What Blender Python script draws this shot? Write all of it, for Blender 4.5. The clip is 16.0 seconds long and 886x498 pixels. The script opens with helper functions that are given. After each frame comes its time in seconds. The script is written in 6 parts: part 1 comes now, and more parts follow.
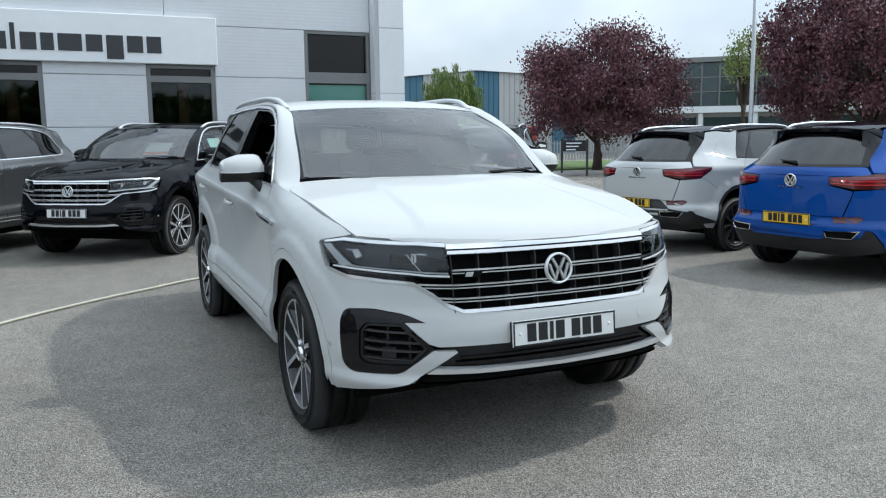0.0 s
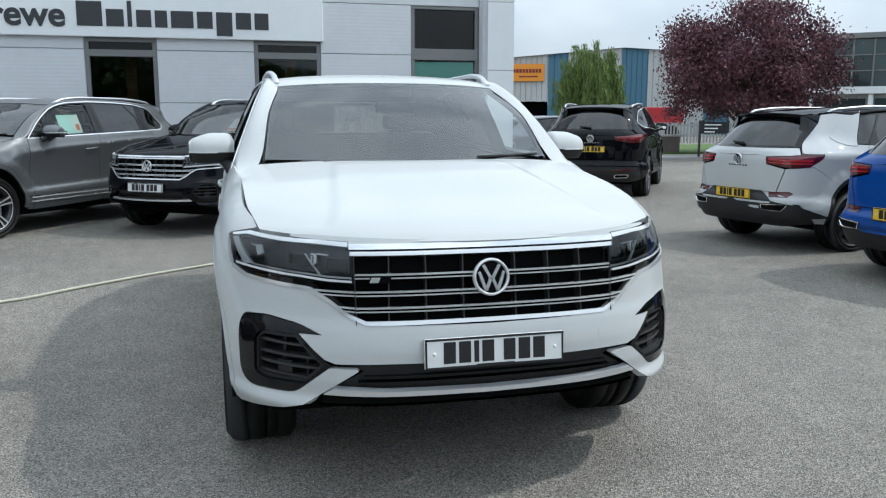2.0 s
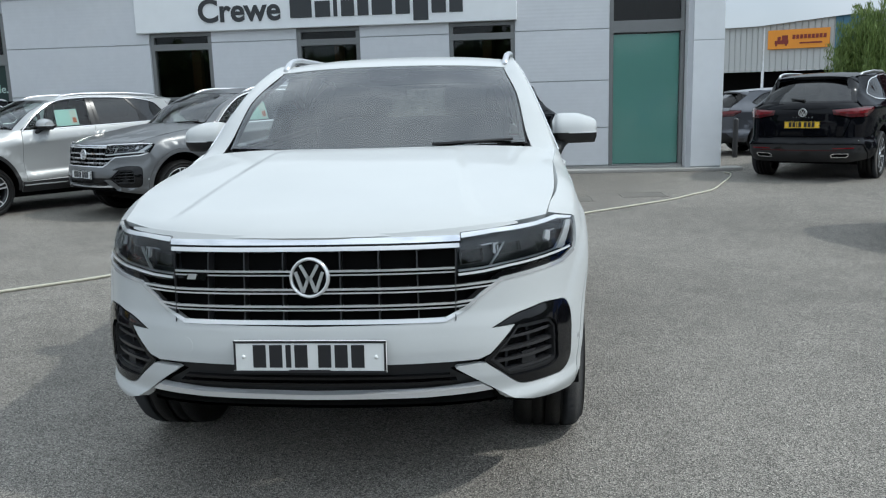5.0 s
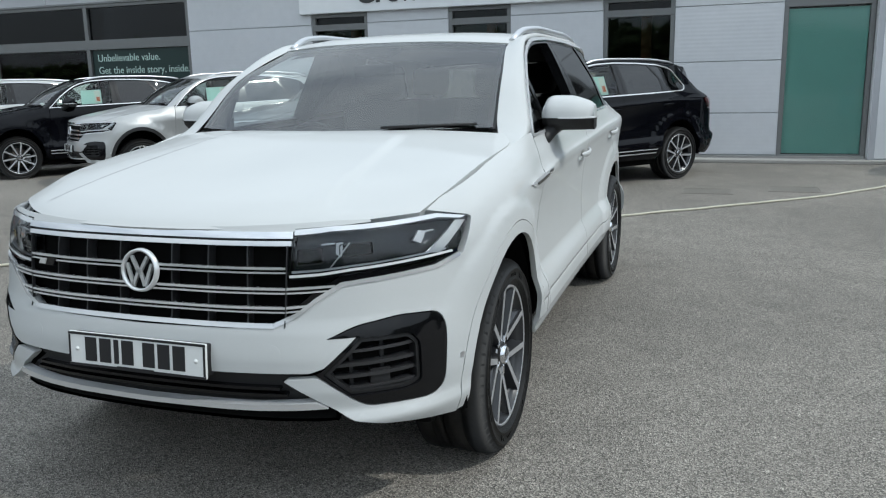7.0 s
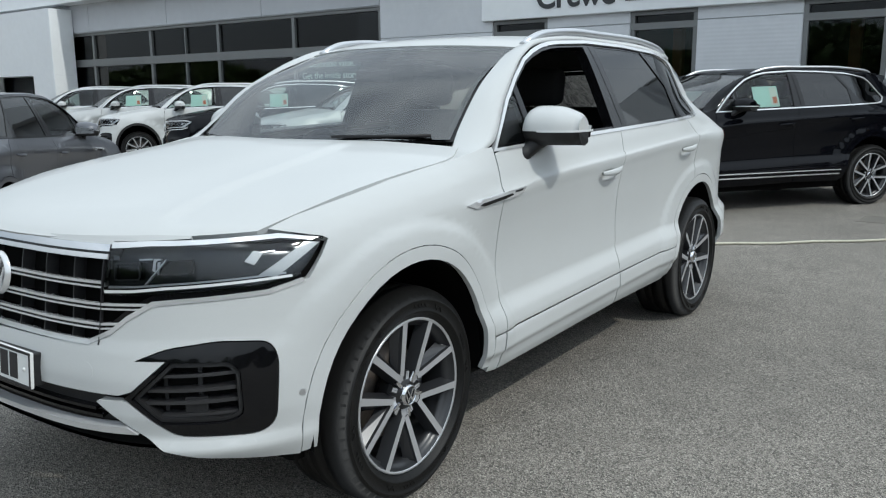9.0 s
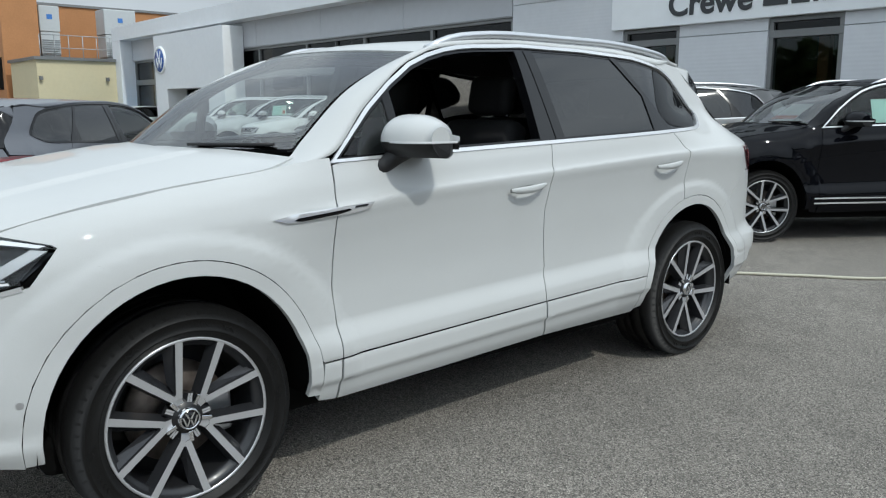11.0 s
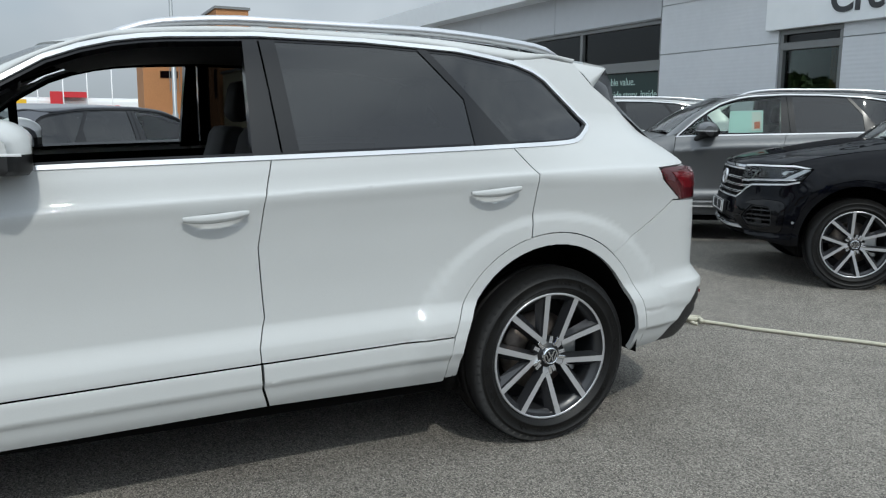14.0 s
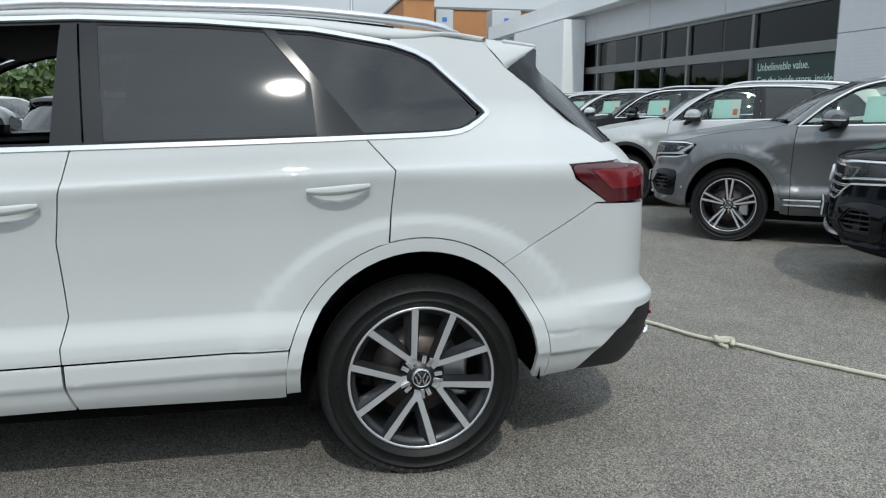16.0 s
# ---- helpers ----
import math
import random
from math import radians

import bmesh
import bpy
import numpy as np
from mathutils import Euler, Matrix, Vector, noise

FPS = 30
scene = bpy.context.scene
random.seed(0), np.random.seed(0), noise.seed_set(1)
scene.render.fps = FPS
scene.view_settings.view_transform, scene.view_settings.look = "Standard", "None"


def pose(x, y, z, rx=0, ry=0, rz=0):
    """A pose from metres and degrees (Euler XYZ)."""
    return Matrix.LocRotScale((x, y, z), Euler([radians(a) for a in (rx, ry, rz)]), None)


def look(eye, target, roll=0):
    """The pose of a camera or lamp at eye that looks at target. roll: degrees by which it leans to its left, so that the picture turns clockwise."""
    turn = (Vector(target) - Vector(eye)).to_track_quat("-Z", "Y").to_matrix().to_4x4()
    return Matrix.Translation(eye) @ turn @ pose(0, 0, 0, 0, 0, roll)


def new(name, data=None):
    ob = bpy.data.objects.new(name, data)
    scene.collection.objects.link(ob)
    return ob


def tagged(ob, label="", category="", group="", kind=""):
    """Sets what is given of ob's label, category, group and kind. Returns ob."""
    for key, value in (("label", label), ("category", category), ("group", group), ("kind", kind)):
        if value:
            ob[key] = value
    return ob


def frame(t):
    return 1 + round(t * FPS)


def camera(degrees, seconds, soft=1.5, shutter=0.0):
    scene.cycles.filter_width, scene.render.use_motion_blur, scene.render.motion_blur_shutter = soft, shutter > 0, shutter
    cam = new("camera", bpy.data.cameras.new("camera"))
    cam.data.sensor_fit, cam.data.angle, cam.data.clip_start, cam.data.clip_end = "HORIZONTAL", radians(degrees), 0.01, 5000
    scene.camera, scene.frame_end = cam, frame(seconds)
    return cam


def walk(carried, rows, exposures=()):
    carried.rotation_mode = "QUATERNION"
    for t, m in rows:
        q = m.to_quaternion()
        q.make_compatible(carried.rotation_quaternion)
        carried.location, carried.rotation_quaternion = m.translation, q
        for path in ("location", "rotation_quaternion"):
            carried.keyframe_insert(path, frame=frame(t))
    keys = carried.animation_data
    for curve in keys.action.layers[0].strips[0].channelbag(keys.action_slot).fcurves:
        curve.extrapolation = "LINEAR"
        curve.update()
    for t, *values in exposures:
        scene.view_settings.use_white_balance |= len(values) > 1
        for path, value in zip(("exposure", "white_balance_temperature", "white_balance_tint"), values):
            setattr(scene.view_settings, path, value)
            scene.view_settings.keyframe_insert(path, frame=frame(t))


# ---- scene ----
cam = camera(57.7, 16.0, soft=1.2)
PATH = [
    (0, (-1.894, -5.244, 1.407), (-1.066, -3.444, 1.136), -0.7),
    (0.5, (-1.647, -5.149, 1.391), (-0.881, -3.324, 1.1), -0.4),
    (1, (-1.427, -5.071, 1.41), (-0.744, -3.216, 1.106), -0.1),
    (1.5, (-1.138, -5.061, 1.402), (-0.551, -3.175, 1.089), 0.1),
    (2, (-0.863, -5.034, 1.408), (-0.38, -3.119, 1.088), -0.0),
    (2.5, (-0.609, -4.942, 1.398), (-0.229, -3.006, 1.071), -0.4),
    (3, (-0.415, -4.922, 1.413), (-0.139, -2.97, 1.075), -0.8),
    (3.5, (-0.131, -4.976, 1.428), (0.04, -3.014, 1.08), -1.3),
    (3.7, (-0.009, -4.978, 1.418), (0.108, -3.012, 1.073), -1.3),
    (5.8, (1.082, -4.695, 1.422), (0.721, -2.766, 1.04), -1.9),
    (6, (1.179, -4.616, 1.4), (0.768, -2.697, 1.016), -1.9),
    (6.5, (1.427, -4.429, 1.404), (0.89, -2.543, 1.012), -1.7),
    (7, (1.713, -4.303, 1.39), (1.05, -2.458, 0.991), -1.2),
    (7.5, (1.966, -4.147, 1.384), (1.176, -2.354, 0.985), -0.7),
    (8, (2.16, -3.898, 1.374), (1.243, -2.165, 0.98), -0.4),
    (8.2, (2.235, -3.818, 1.382), (1.27, -2.11, 0.991), -0.3),
    (10.3, (3.133, -2.864, 1.365), (1.741, -1.471, 1.015), -0.5),
    (10.5, (3.215, -2.75, 1.374), (1.797, -1.384, 1.025), -0.3),
    (11, (3.321, -2.452, 1.353), (1.838, -1.155, 1.01), 0.0),
    (11.5, (3.396, -2.128, 1.369), (1.854, -0.9, 1.031), 0.3),
    (12, (3.552, -1.802, 1.37), (1.957, -0.643, 1.038), 0.4),
    (12.5, (3.576, -1.459, 1.351), (1.932, -0.367, 1.024), 0.4),
    (13, (3.554, -1.074, 1.372), (1.861, -0.06, 1.049), 0.5),
    (13.5, (3.643, -0.707, 1.359), (1.906, 0.232, 1.04), 0.5),
    (14, (3.665, -0.364, 1.346), (1.885, 0.488, 1.025), 0.5),
    (14.5, (3.629, 0.001, 1.368), (1.808, 0.758, 1.035), 0.8),
    (15, (3.712, 0.345, 1.356), (1.85, 0.989, 1.01), 0.8),
    (15.5, (3.751, 0.657, 1.351), (1.856, 1.184, 0.991), 0.8),
    (16, (3.702, 0.978, 1.356), (1.771, 1.358, 1.001), 0.4),
]
walk(cam, [(t, look(eye, target, roll)) for t, eye, target, roll in PATH], [(0.0, 0.14, 6140, 5), (3.0, 0.04, 6150, 5), (7.0, -0.13, 6250, 5), (11.0, -0.16, 6320, 5), (14.0, -0.17, 6320, 5), (16.0, -0.08, 6330, 5)])

# ---- light ----
SUN_DIR = Vector((0.88, -0.06, 1.04)).normalized()
world = bpy.data.worlds.new("sky")
scene.world = world
world.use_nodes = True
wn, wl = world.node_tree.nodes, world.node_tree.links
wn.clear()
sky = wn.new("ShaderNodeTexSky")
sky.sky_type, sky.sun_disc = "NISHITA", False
sky.sun_elevation = math.asin(SUN_DIR.z)
sky.sun_rotation = math.atan2(SUN_DIR.x, SUN_DIR.y)
sky.air_density, sky.dust_density, sky.ozone_density = 1.0, 1.5, 1.2
wtc = wn.new("ShaderNodeTexCoord")
wmap = wn.new("ShaderNodeMapping")
wmap.inputs["Scale"].default_value = (1.3, 1.3, 2.4)
wnoise = wn.new("ShaderNodeTexNoise")
wnoise.inputs["Scale"].default_value, wnoise.inputs["Detail"].default_value = 1.5, 4.0
wnoise.inputs["Roughness"].default_value = 0.6
wramp = wn.new("ShaderNodeValToRGB")
wramp.color_ramp.elements[0].position, wramp.color_ramp.elements[0].color = 0.32, (0.76, 0.76, 0.76, 1)
wramp.color_ramp.elements[1].position, wramp.color_ramp.elements[1].color = 0.56, (1, 1, 1, 1)
wcol = wn.new("ShaderNodeValToRGB")
wcol.color_ramp.elements[0].position, wcol.color_ramp.elements[0].color = 0.40, (5.0, 5.5, 6.2, 1)
wcol.color_ramp.elements[1].position, wcol.color_ramp.elements[1].color = 0.66, (6.9, 7.45, 8.1, 1)
wmix = wn.new("ShaderNodeMix")
wmix.data_type = "RGBA"
wbg = wn.new("ShaderNodeBackground")
wbg.inputs["Strength"].default_value = 0.165
wout = wn.new("ShaderNodeOutputWorld")
wl.new(wtc.outputs["Generated"], wmap.inputs["Vector"])
wl.new(wmap.outputs["Vector"], wnoise.inputs["Vector"])
wl.new(wnoise.outputs["Fac"], wramp.inputs["Fac"])
wl.new(wnoise.outputs["Fac"], wcol.inputs["Fac"])
wl.new(wramp.outputs["Color"], wmix.inputs["Factor"])
wl.new(sky.outputs["Color"], wmix.inputs["A"])
wsep = wn.new("ShaderNodeSeparateXYZ")
wgrad = wn.new("ShaderNodeMapRange")
wgrad.inputs["From Max"].default_value = 0.5
wgrad.inputs["To Min"].default_value, wgrad.inputs["To Max"].default_value = 0.54, 1.10
wscale = wn.new("ShaderNodeVectorMath")
wscale.operation = "SCALE"
wl.new(wtc.outputs["Generated"], wsep.inputs["Vector"])
wl.new(wsep.outputs["Z"], wgrad.inputs["Value"])
# clouds are brighter towards the sun
wdot = wn.new("ShaderNodeVectorMath")
wdot.operation = "DOT_PRODUCT"
wdot.inputs[1].default_value = tuple(SUN_DIR)
wside = wn.new("ShaderNodeMapRange")
wside.inputs["From Min"].default_value = -0.6
wside.inputs["To Min"].default_value, wside.inputs["To Max"].default_value = 0.82, 1.26
wmul = wn.new("ShaderNodeMath")
wmul.operation = "MULTIPLY"
wl.new(wtc.outputs["Generated"], wdot.inputs[0])
wl.new(wdot.outputs["Value"], wside.inputs["Value"])
wl.new(wgrad.outputs["Result"], wmul.inputs[0])
wl.new(wside.outputs["Result"], wmul.inputs[1])
wl.new(wcol.outputs["Color"], wscale.inputs[0])
wl.new(wmul.outputs[0], wscale.inputs["Scale"])
wl.new(wscale.outputs["Vector"], wmix.inputs["B"])
wl.new(wmix.outputs["Result"], wbg.inputs["Color"])
wl.new(wbg.outputs["Background"], wout.inputs["Surface"])
sun = new("sun", bpy.data.lights.new("sun", "SUN"))
sun.data.energy, sun.data.angle, sun.data.color = 1.95, radians(1.4), (1.0, 0.96, 0.9)
sun.matrix_world = look(SUN_DIR * 50, (0, 0, 0))

# ---- materials ----


def mat(name, color, rough=0.5, metal=0.0, coat=0.0, var=0.0, scale=4.0, fine=60.0, bump=0.0, bscale=120.0, spec=0.5, island=0.0):
    """A principled material with variation at two scales, fine relief and a random tone for each object."""
    m = bpy.data.materials.new(name)
    m.use_nodes = True
    n, l = m.node_tree.nodes, m.node_tree.links
    b = n["Principled BSDF"]
    b.inputs["Base Color"].default_value = (*color, 1)
    b.inputs["Roughness"].default_value = rough
    b.inputs["Metallic"].default_value = metal
    b.inputs["Coat Weight"].default_value = coat
    b.inputs["Coat Roughness"].default_value = 0.03
    b.inputs["Specular IOR Level"].default_value = spec
    tc = n.new("ShaderNodeTexCoord")
    if var or island:
        n1, n2 = n.new("ShaderNodeTexNoise"), n.new("ShaderNodeTexNoise")
        n1.inputs["Scale"].default_value, n1.inputs["Detail"].default_value = scale, 4
        n2.inputs["Scale"].default_value, n2.inputs["Detail"].default_value = fine, 3
        l.new(tc.outputs["Object"], n1.inputs["Vector"])
        l.new(tc.outputs["Object"], n2.inputs["Vector"])
        add = n.new("ShaderNodeMath")
        l.new(n1.outputs["Fac"], add.inputs[0])
        l.new(n2.outputs["Fac"], add.inputs[1])
        mr = n.new("ShaderNodeMapRange")
        mr.inputs["From Min"].default_value, mr.inputs["From Max"].default_value = 0.6, 1.4
        mr.inputs["To Min"].default_value, mr.inputs["To Max"].default_value = 1 - var, 1 + var
        l.new(add.outputs[0], mr.inputs["Value"])
        fac = mr.outputs["Result"]
        if island:
            oi = n.new("ShaderNodeObjectInfo")
            mr2 = n.new("ShaderNodeMapRange")
            mr2.inputs["To Min"].default_value, mr2.inputs["To Max"].default_value = 1 - island, 1 + island
            l.new(oi.outputs["Random"], mr2.inputs["Value"])
            mu = n.new("ShaderNodeMath")
            mu.operation = "MULTIPLY"
            l.new(fac, mu.inputs[0])
            l.new(mr2.outputs["Result"], mu.inputs[1])
            fac = mu.outputs[0]
        hs = n.new("ShaderNodeVectorMath")
        hs.operation = "SCALE"
        hs.inputs[0].default_value = color
        l.new(fac, hs.inputs["Scale"])
        l.new(hs.outputs["Vector"], b.inputs["Base Color"])
    if bump:
        nb, bp = n.new("ShaderNodeTexNoise"), n.new("ShaderNodeBump")
        nb.inputs["Scale"].default_value, nb.inputs["Detail"].default_value = bscale, 4
        bp.inputs["Strength"].default_value, bp.inputs["Distance"].default_value = bump, 0.01
        l.new(tc.outputs["Object"], nb.inputs["Vector"])
        l.new(nb.outputs["Fac"], bp.inputs["Height"])
        l.new(bp.outputs["Normal"], b.inputs["Normal"])
    return m


def glass(name, tint, gloss=0.03, ior=1.5):
    """A clear or tinted pane: it lets light through and mirrors more at a slant."""
    m = bpy.data.materials.new(name)
    m.use_nodes = True
    n, l = m.node_tree.nodes, m.node_tree.links
    n.clear()
    tr, gl, fr = n.new("ShaderNodeBsdfTransparent"), n.new("ShaderNodeBsdfGlossy"), n.new("ShaderNodeFresnel")
    mx, out = n.new("ShaderNodeMixShader"), n.new("ShaderNodeOutputMaterial")
    tr.inputs["Color"].default_value = (*tint, 1)
    gl.inputs["Roughness"].default_value = gloss
    fr.inputs["IOR"].default_value = ior
    l.new(fr.outputs["Fac"], mx.inputs["Fac"])
    l.new(tr.outputs["BSDF"], mx.inputs[1])
    l.new(gl.outputs["BSDF"], mx.inputs[2])
    l.new(mx.outputs["Shader"], out.inputs["Surface"])
    return m


def paint(name, color, metal=0.0, rough=0.35):
    return mat(name, color, rough, metal, 0.55, var=0.03, scale=2.5, fine=300, spec=0.0 if not metal else 0.5)


M_WHITE = paint("white_paint", (0.51, 0.523, 0.522), 0.0, 0.4)
M_BLACK = mat("black_paint", (0.003, 0.0033, 0.005), 0.3, 0, 0.42, spec=0.0)
M_GREY = paint("grey_metallic_paint", (0.13, 0.135, 0.14), 0.55, 0.35)
M_SILVER = paint("silver_metallic_paint", (0.40, 0.41, 0.41), 0.35, 0.4)
M_BLUE = paint("blue_metallic_paint", (0.008, 0.062, 0.28), 0.0, 0.32)
M_SLATE = paint("slate_paint", (0.095, 0.10, 0.115), 0.4, 0.35)
M_SKYBLUE = paint("light_blue_paint", (0.10, 0.28, 0.50), 0.0, 0.35)
M_GLOSSBLACK = mat("gloss_black_trim", (0.004, 0.004, 0.005), 0.06, 0, 0.0, spec=0.38)
M_PILLAR = mat("black_pillar_trim", (0.006, 0.006, 0.007), 0.16, spec=0.42, var=0.1, scale=30)
M_PLASTIC = mat("black_plastic", (0.011, 0.011, 0.012), 0.55, var=0.15, bump=0.1, bscale=600)
M_RIB = mat("satin_black_rib", (0.03, 0.03, 0.032), 0.3)
# near-black: shade of gaps and openings put into colour; also for black parts
M_DARK = mat("black_parts_and_cavity_shade", (0.004, 0.004, 0.004), 0.9, spec=0.1)
M_CLOTH = mat("dark_upholstery", (0.018, 0.018, 0.020), 0.8, var=0.2, fine=300)
M_DASH = mat("dark_grey_dashboard", (0.04, 0.041, 0.042), 0.6, var=0.1)
M_LINING = mat("grey_lining", (0.09, 0.09, 0.09), 0.9, var=0.1)
M_CHROME = mat("chrome", (0.74, 0.75, 0.77), 0.05, 1.0)
M_TRIM = mat("polished_trim", (0.72, 0.73, 0.74), 0.12, 0.55)
M_SATIN = mat("satin_silver", (0.62, 0.63, 0.65), 0.34, 0.85)
M_RUBBER = mat("tyre_rubber", (0.0055, 0.0054, 0.0053), 0.5, spec=0.28, var=0.3, scale=9, bump=0.15, bscale=250)
M_ALLOY = mat("machined_alloy", (0.56, 0.57, 0.59), 0.28, 0.6, var=0.06, fine=200)
M_ALLOYDARK = mat("dark_alloy", (0.007, 0.007, 0.008), 0.4, 0.0, 0.1)
M_GUNMETAL = mat("gunmetal_alloy", (0.026, 0.027, 0.030), 0.33, 0.2, 0.2)
M_FACET = mat("grey_alloy_facet", (0.032, 0.033, 0.037), 0.25, 0.4, 0.2)
M_IRON = mat("brake_iron", (0.20, 0.17, 0.15), 0.5, 0.8, var=0.3, fine=40)
M_LENS = glass("lamp_lens", (0.85, 0.87, 0.88), 0.02)
M_LAMPDARK = mat("lamp_housing", (0.04, 0.042, 0.047), 0.16, 0.5)
M_LAMPWHITE = mat("lamp_light_guide", (0.75, 0.76, 0.77), 0.15, 0.2)
M_RED = mat("red_lamp_lens", (0.17, 0.008, 0.013), 0.12, 0, 1.0, var=0.2, fine=90)
M_REDBRIGHT = mat("bright_red_lamp_band", (0.55, 0.03, 0.04), 0.15, 0, 0.8)
M_REDDARK = mat("dark_red_lamp_lens", (0.07, 0.005, 0.008), 0.15, 0, 0.6)
M_SCREEN = glass("windscreen_glass", (0.74, 0.82, 0.79), 0.02, 2.3)
M_SIDEGLASS = glass("side_glass", (0.70, 0.78, 0.74), 0.02, 1.55)
M_TINT = glass("privacy_glass", (0.035, 0.038, 0.042), 0.03, 1.8)
M_PLATEWHITE = mat("white_plate", (0.72, 0.73, 0.72), 0.35)
M_PLATEYELLOW = mat("yellow_plate", (0.80, 0.52, 0.03), 0.35)
M_INK = mat("black_ink", (0.012, 0.012, 0.014), 0.45)
M_CARD = mat("price_card_teal", (0.58, 0.80, 0.78), 0.6, var=0.05)
M_CARDWHITE = mat("price_card_white", (0.75, 0.76, 0.74), 0.6, var=0.05)
M_CARDRED = mat("price_card_red", (0.62, 0.16, 0.08), 0.6)
M_MIRROR = mat("mirror_glass", (0.85, 0.86, 0.87), 0.02, 1.0)


def asphalt():
    m = mat("worn_asphalt", (0.15, 0.147, 0.138), 0.88)
    n, l = m.node_tree.nodes, m.node_tree.links
    b = n["Principled BSDF"]
    tc = n["Texture Coordinate"]
    big, mid, grit = (n.new("ShaderNodeTexNoise") for _ in range(3))
    chips = n.new("ShaderNodeTexVoronoi")
    for node, s, d in ((big, 0.35, 5), (mid, 3.5, 5), (grit, 190, 3)):
        node.inputs["Scale"].default_value, node.inputs["Detail"].default_value = s, d
        l.new(tc.outputs["Object"], node.inputs["Vector"])
    chips.inputs["Scale"].default_value = 165
    l.new(tc.outputs["Object"], chips.inputs["Vector"])

    def rng(src, a, b_, lo, hi):
        r = n.new("ShaderNodeMapRange")
        r.inputs["From Min"].default_value, r.inputs["From Max"].default_value = a, b_
        r.inputs["To Min"].default_value, r.inputs["To Max"].default_value = lo, hi
        l.new(src, r.inputs["Value"])
        return r.outputs["Result"]

    def mul(a, c):
        k = n.new("ShaderNodeMath")
        k.operation = "MULTIPLY"
        l.new(a, k.inputs[0])
        l.new(c, k.inputs[1])
        return k.outputs[0]

    sep = n.new("ShaderNodeSeparateColor")
    l.new(chips.outputs["Color"], sep.inputs["Color"])
    f = mul(mul(rng(big.outputs["Fac"], 0.3, 0.7, 0.80, 1.16), mul(rng(mid.outputs["Fac"], 0.3, 0.7, 0.88, 1.1), rng(mid.outputs["Fac"], 0.64, 0.74, 1.0, 0.78))),
            mul(rng(grit.outputs["Fac"], 0.3, 0.7, 0.30, 1.70), mul(rng(sep.outputs["Red"], 0, 1, 0.35, 1.65), rng(sep.outputs["Green"], 0.90, 1.0, 1.0, 1.5))))
    sc = n.new("ShaderNodeVectorMath")
    sc.operation = "SCALE"
    sc.inputs[0].default_value = (0.205, 0.190, 0.167)
    l.new(f, sc.inputs["Scale"])
    l.new(sc.outputs["Vector"], b.inputs["Base Color"])
    bp = n.new("ShaderNodeBump")
    bp.inputs["Strength"].default_value, bp.inputs["Distance"].default_value = 0.9, 0.006
    l.new(chips.outputs["Distance"], bp.inputs["Height"])
    l.new(bp.outputs["Normal"], b.inputs["Normal"])
    return m


def cladding(name, color, rough=0.45, pitch=95.0):
    """Coated metal sheet with fine level ribs."""
    m = mat(name, color, rough, 0.15, var=0.04, scale=0.7, fine=8)
    n, l = m.node_tree.nodes, m.node_tree.links
    w, bp = n.new("ShaderNodeTexWave"), n.new("ShaderNodeBump")
    w.bands_direction = "Z"
    w.inputs["Scale"].default_value = pitch / 20
    l.new(n["Texture Coordinate"].outputs["Object"], w.inputs["Vector"])
    bp.inputs["Strength"].default_value, bp.inputs["Distance"].default_value = 0.075, 0.01
    l.new(w.outputs["Fac"], bp.inputs["Height"])
    l.new(bp.outputs["Normal"], n["Principled BSDF"].inputs["Normal"])
    return m


M_ASPHALT = asphalt()
M_CLAD = cladding("grey_cladding", (0.67, 0.685, 0.71))
M_CLADPLAIN = mat("plain_grey_panel", (0.50, 0.513, 0.54), 0.4, 0.1, var=0.04, scale=0.6, fine=5)
M_FASCIA = mat("white_fascia", (0.84, 0.86, 0.87), 0.4, var=0.03, scale=0.8, fine=6)
M_PIER = mat("pale_grey_panel", (0.78, 0.80, 0.82), 0.4, var=0.03, scale=0.8, fine=6)
M_FRAME = mat("grey_aluminium_frame", (0.22, 0.225, 0.225), 0.4, 0.5, var=0.05)
M_SHOPGLASS = glass("shop_glass", (0.55, 0.62, 0.60), 0.01, 1.5)
M_CLEARGLASS = glass("clear_shop_glass", (0.93, 0.95, 0.94), 0.01, 1.35)
M_DARKGLASS = glass("dark_shop_glass", (0.20, 0.21, 0.22), 0.01, 1.5)
# dark tone stands in for the lack of light inside
M_ROOM = mat("interior_dimness_tone", (0.05, 0.055, 0.055), 0.8, var=0.3, scale=0.8)
M_BLIND = cladding("teal_blind", (0.16, 0.36, 0.33), 0.6, 320.0)
M_TEALPOST = mat("teal_column", (0.20, 0.40, 0.38), 0.5, var=0.1)
M_CONCRETE = mat("pale_concrete", (0.36, 0.35, 0.33), 0.85, var=0.12, scale=2, fine=50, bump=0.3)
M_BRICK = mat("orange_brick_wall", (0.42, 0.20, 0.085), 0.85, var=0.10, scale=1.2, fine=14)
M_CREAM = cladding("cream_sheeting", (0.62, 0.55, 0.36), 0.6, 25)
M_ROPE = mat("cream_rope", (0.56, 0.54, 0.44), 0.8, var=0.12, scale=6, fine=120, bump=0.6, bscale=300)
M_STEEL = mat("galvanised_steel", (0.34, 0.36, 0.37), 0.45, 0.6, var=0.08)
M_GRASS = mat("grass", (0.075, 0.13, 0.025), 0.9, var=0.35, scale=1.5, fine=30)
M_BARK = mat("bark", (0.07, 0.05, 0.04), 0.9, var=0.3, bump=0.6, bscale=30)

# ---- building blocks ----


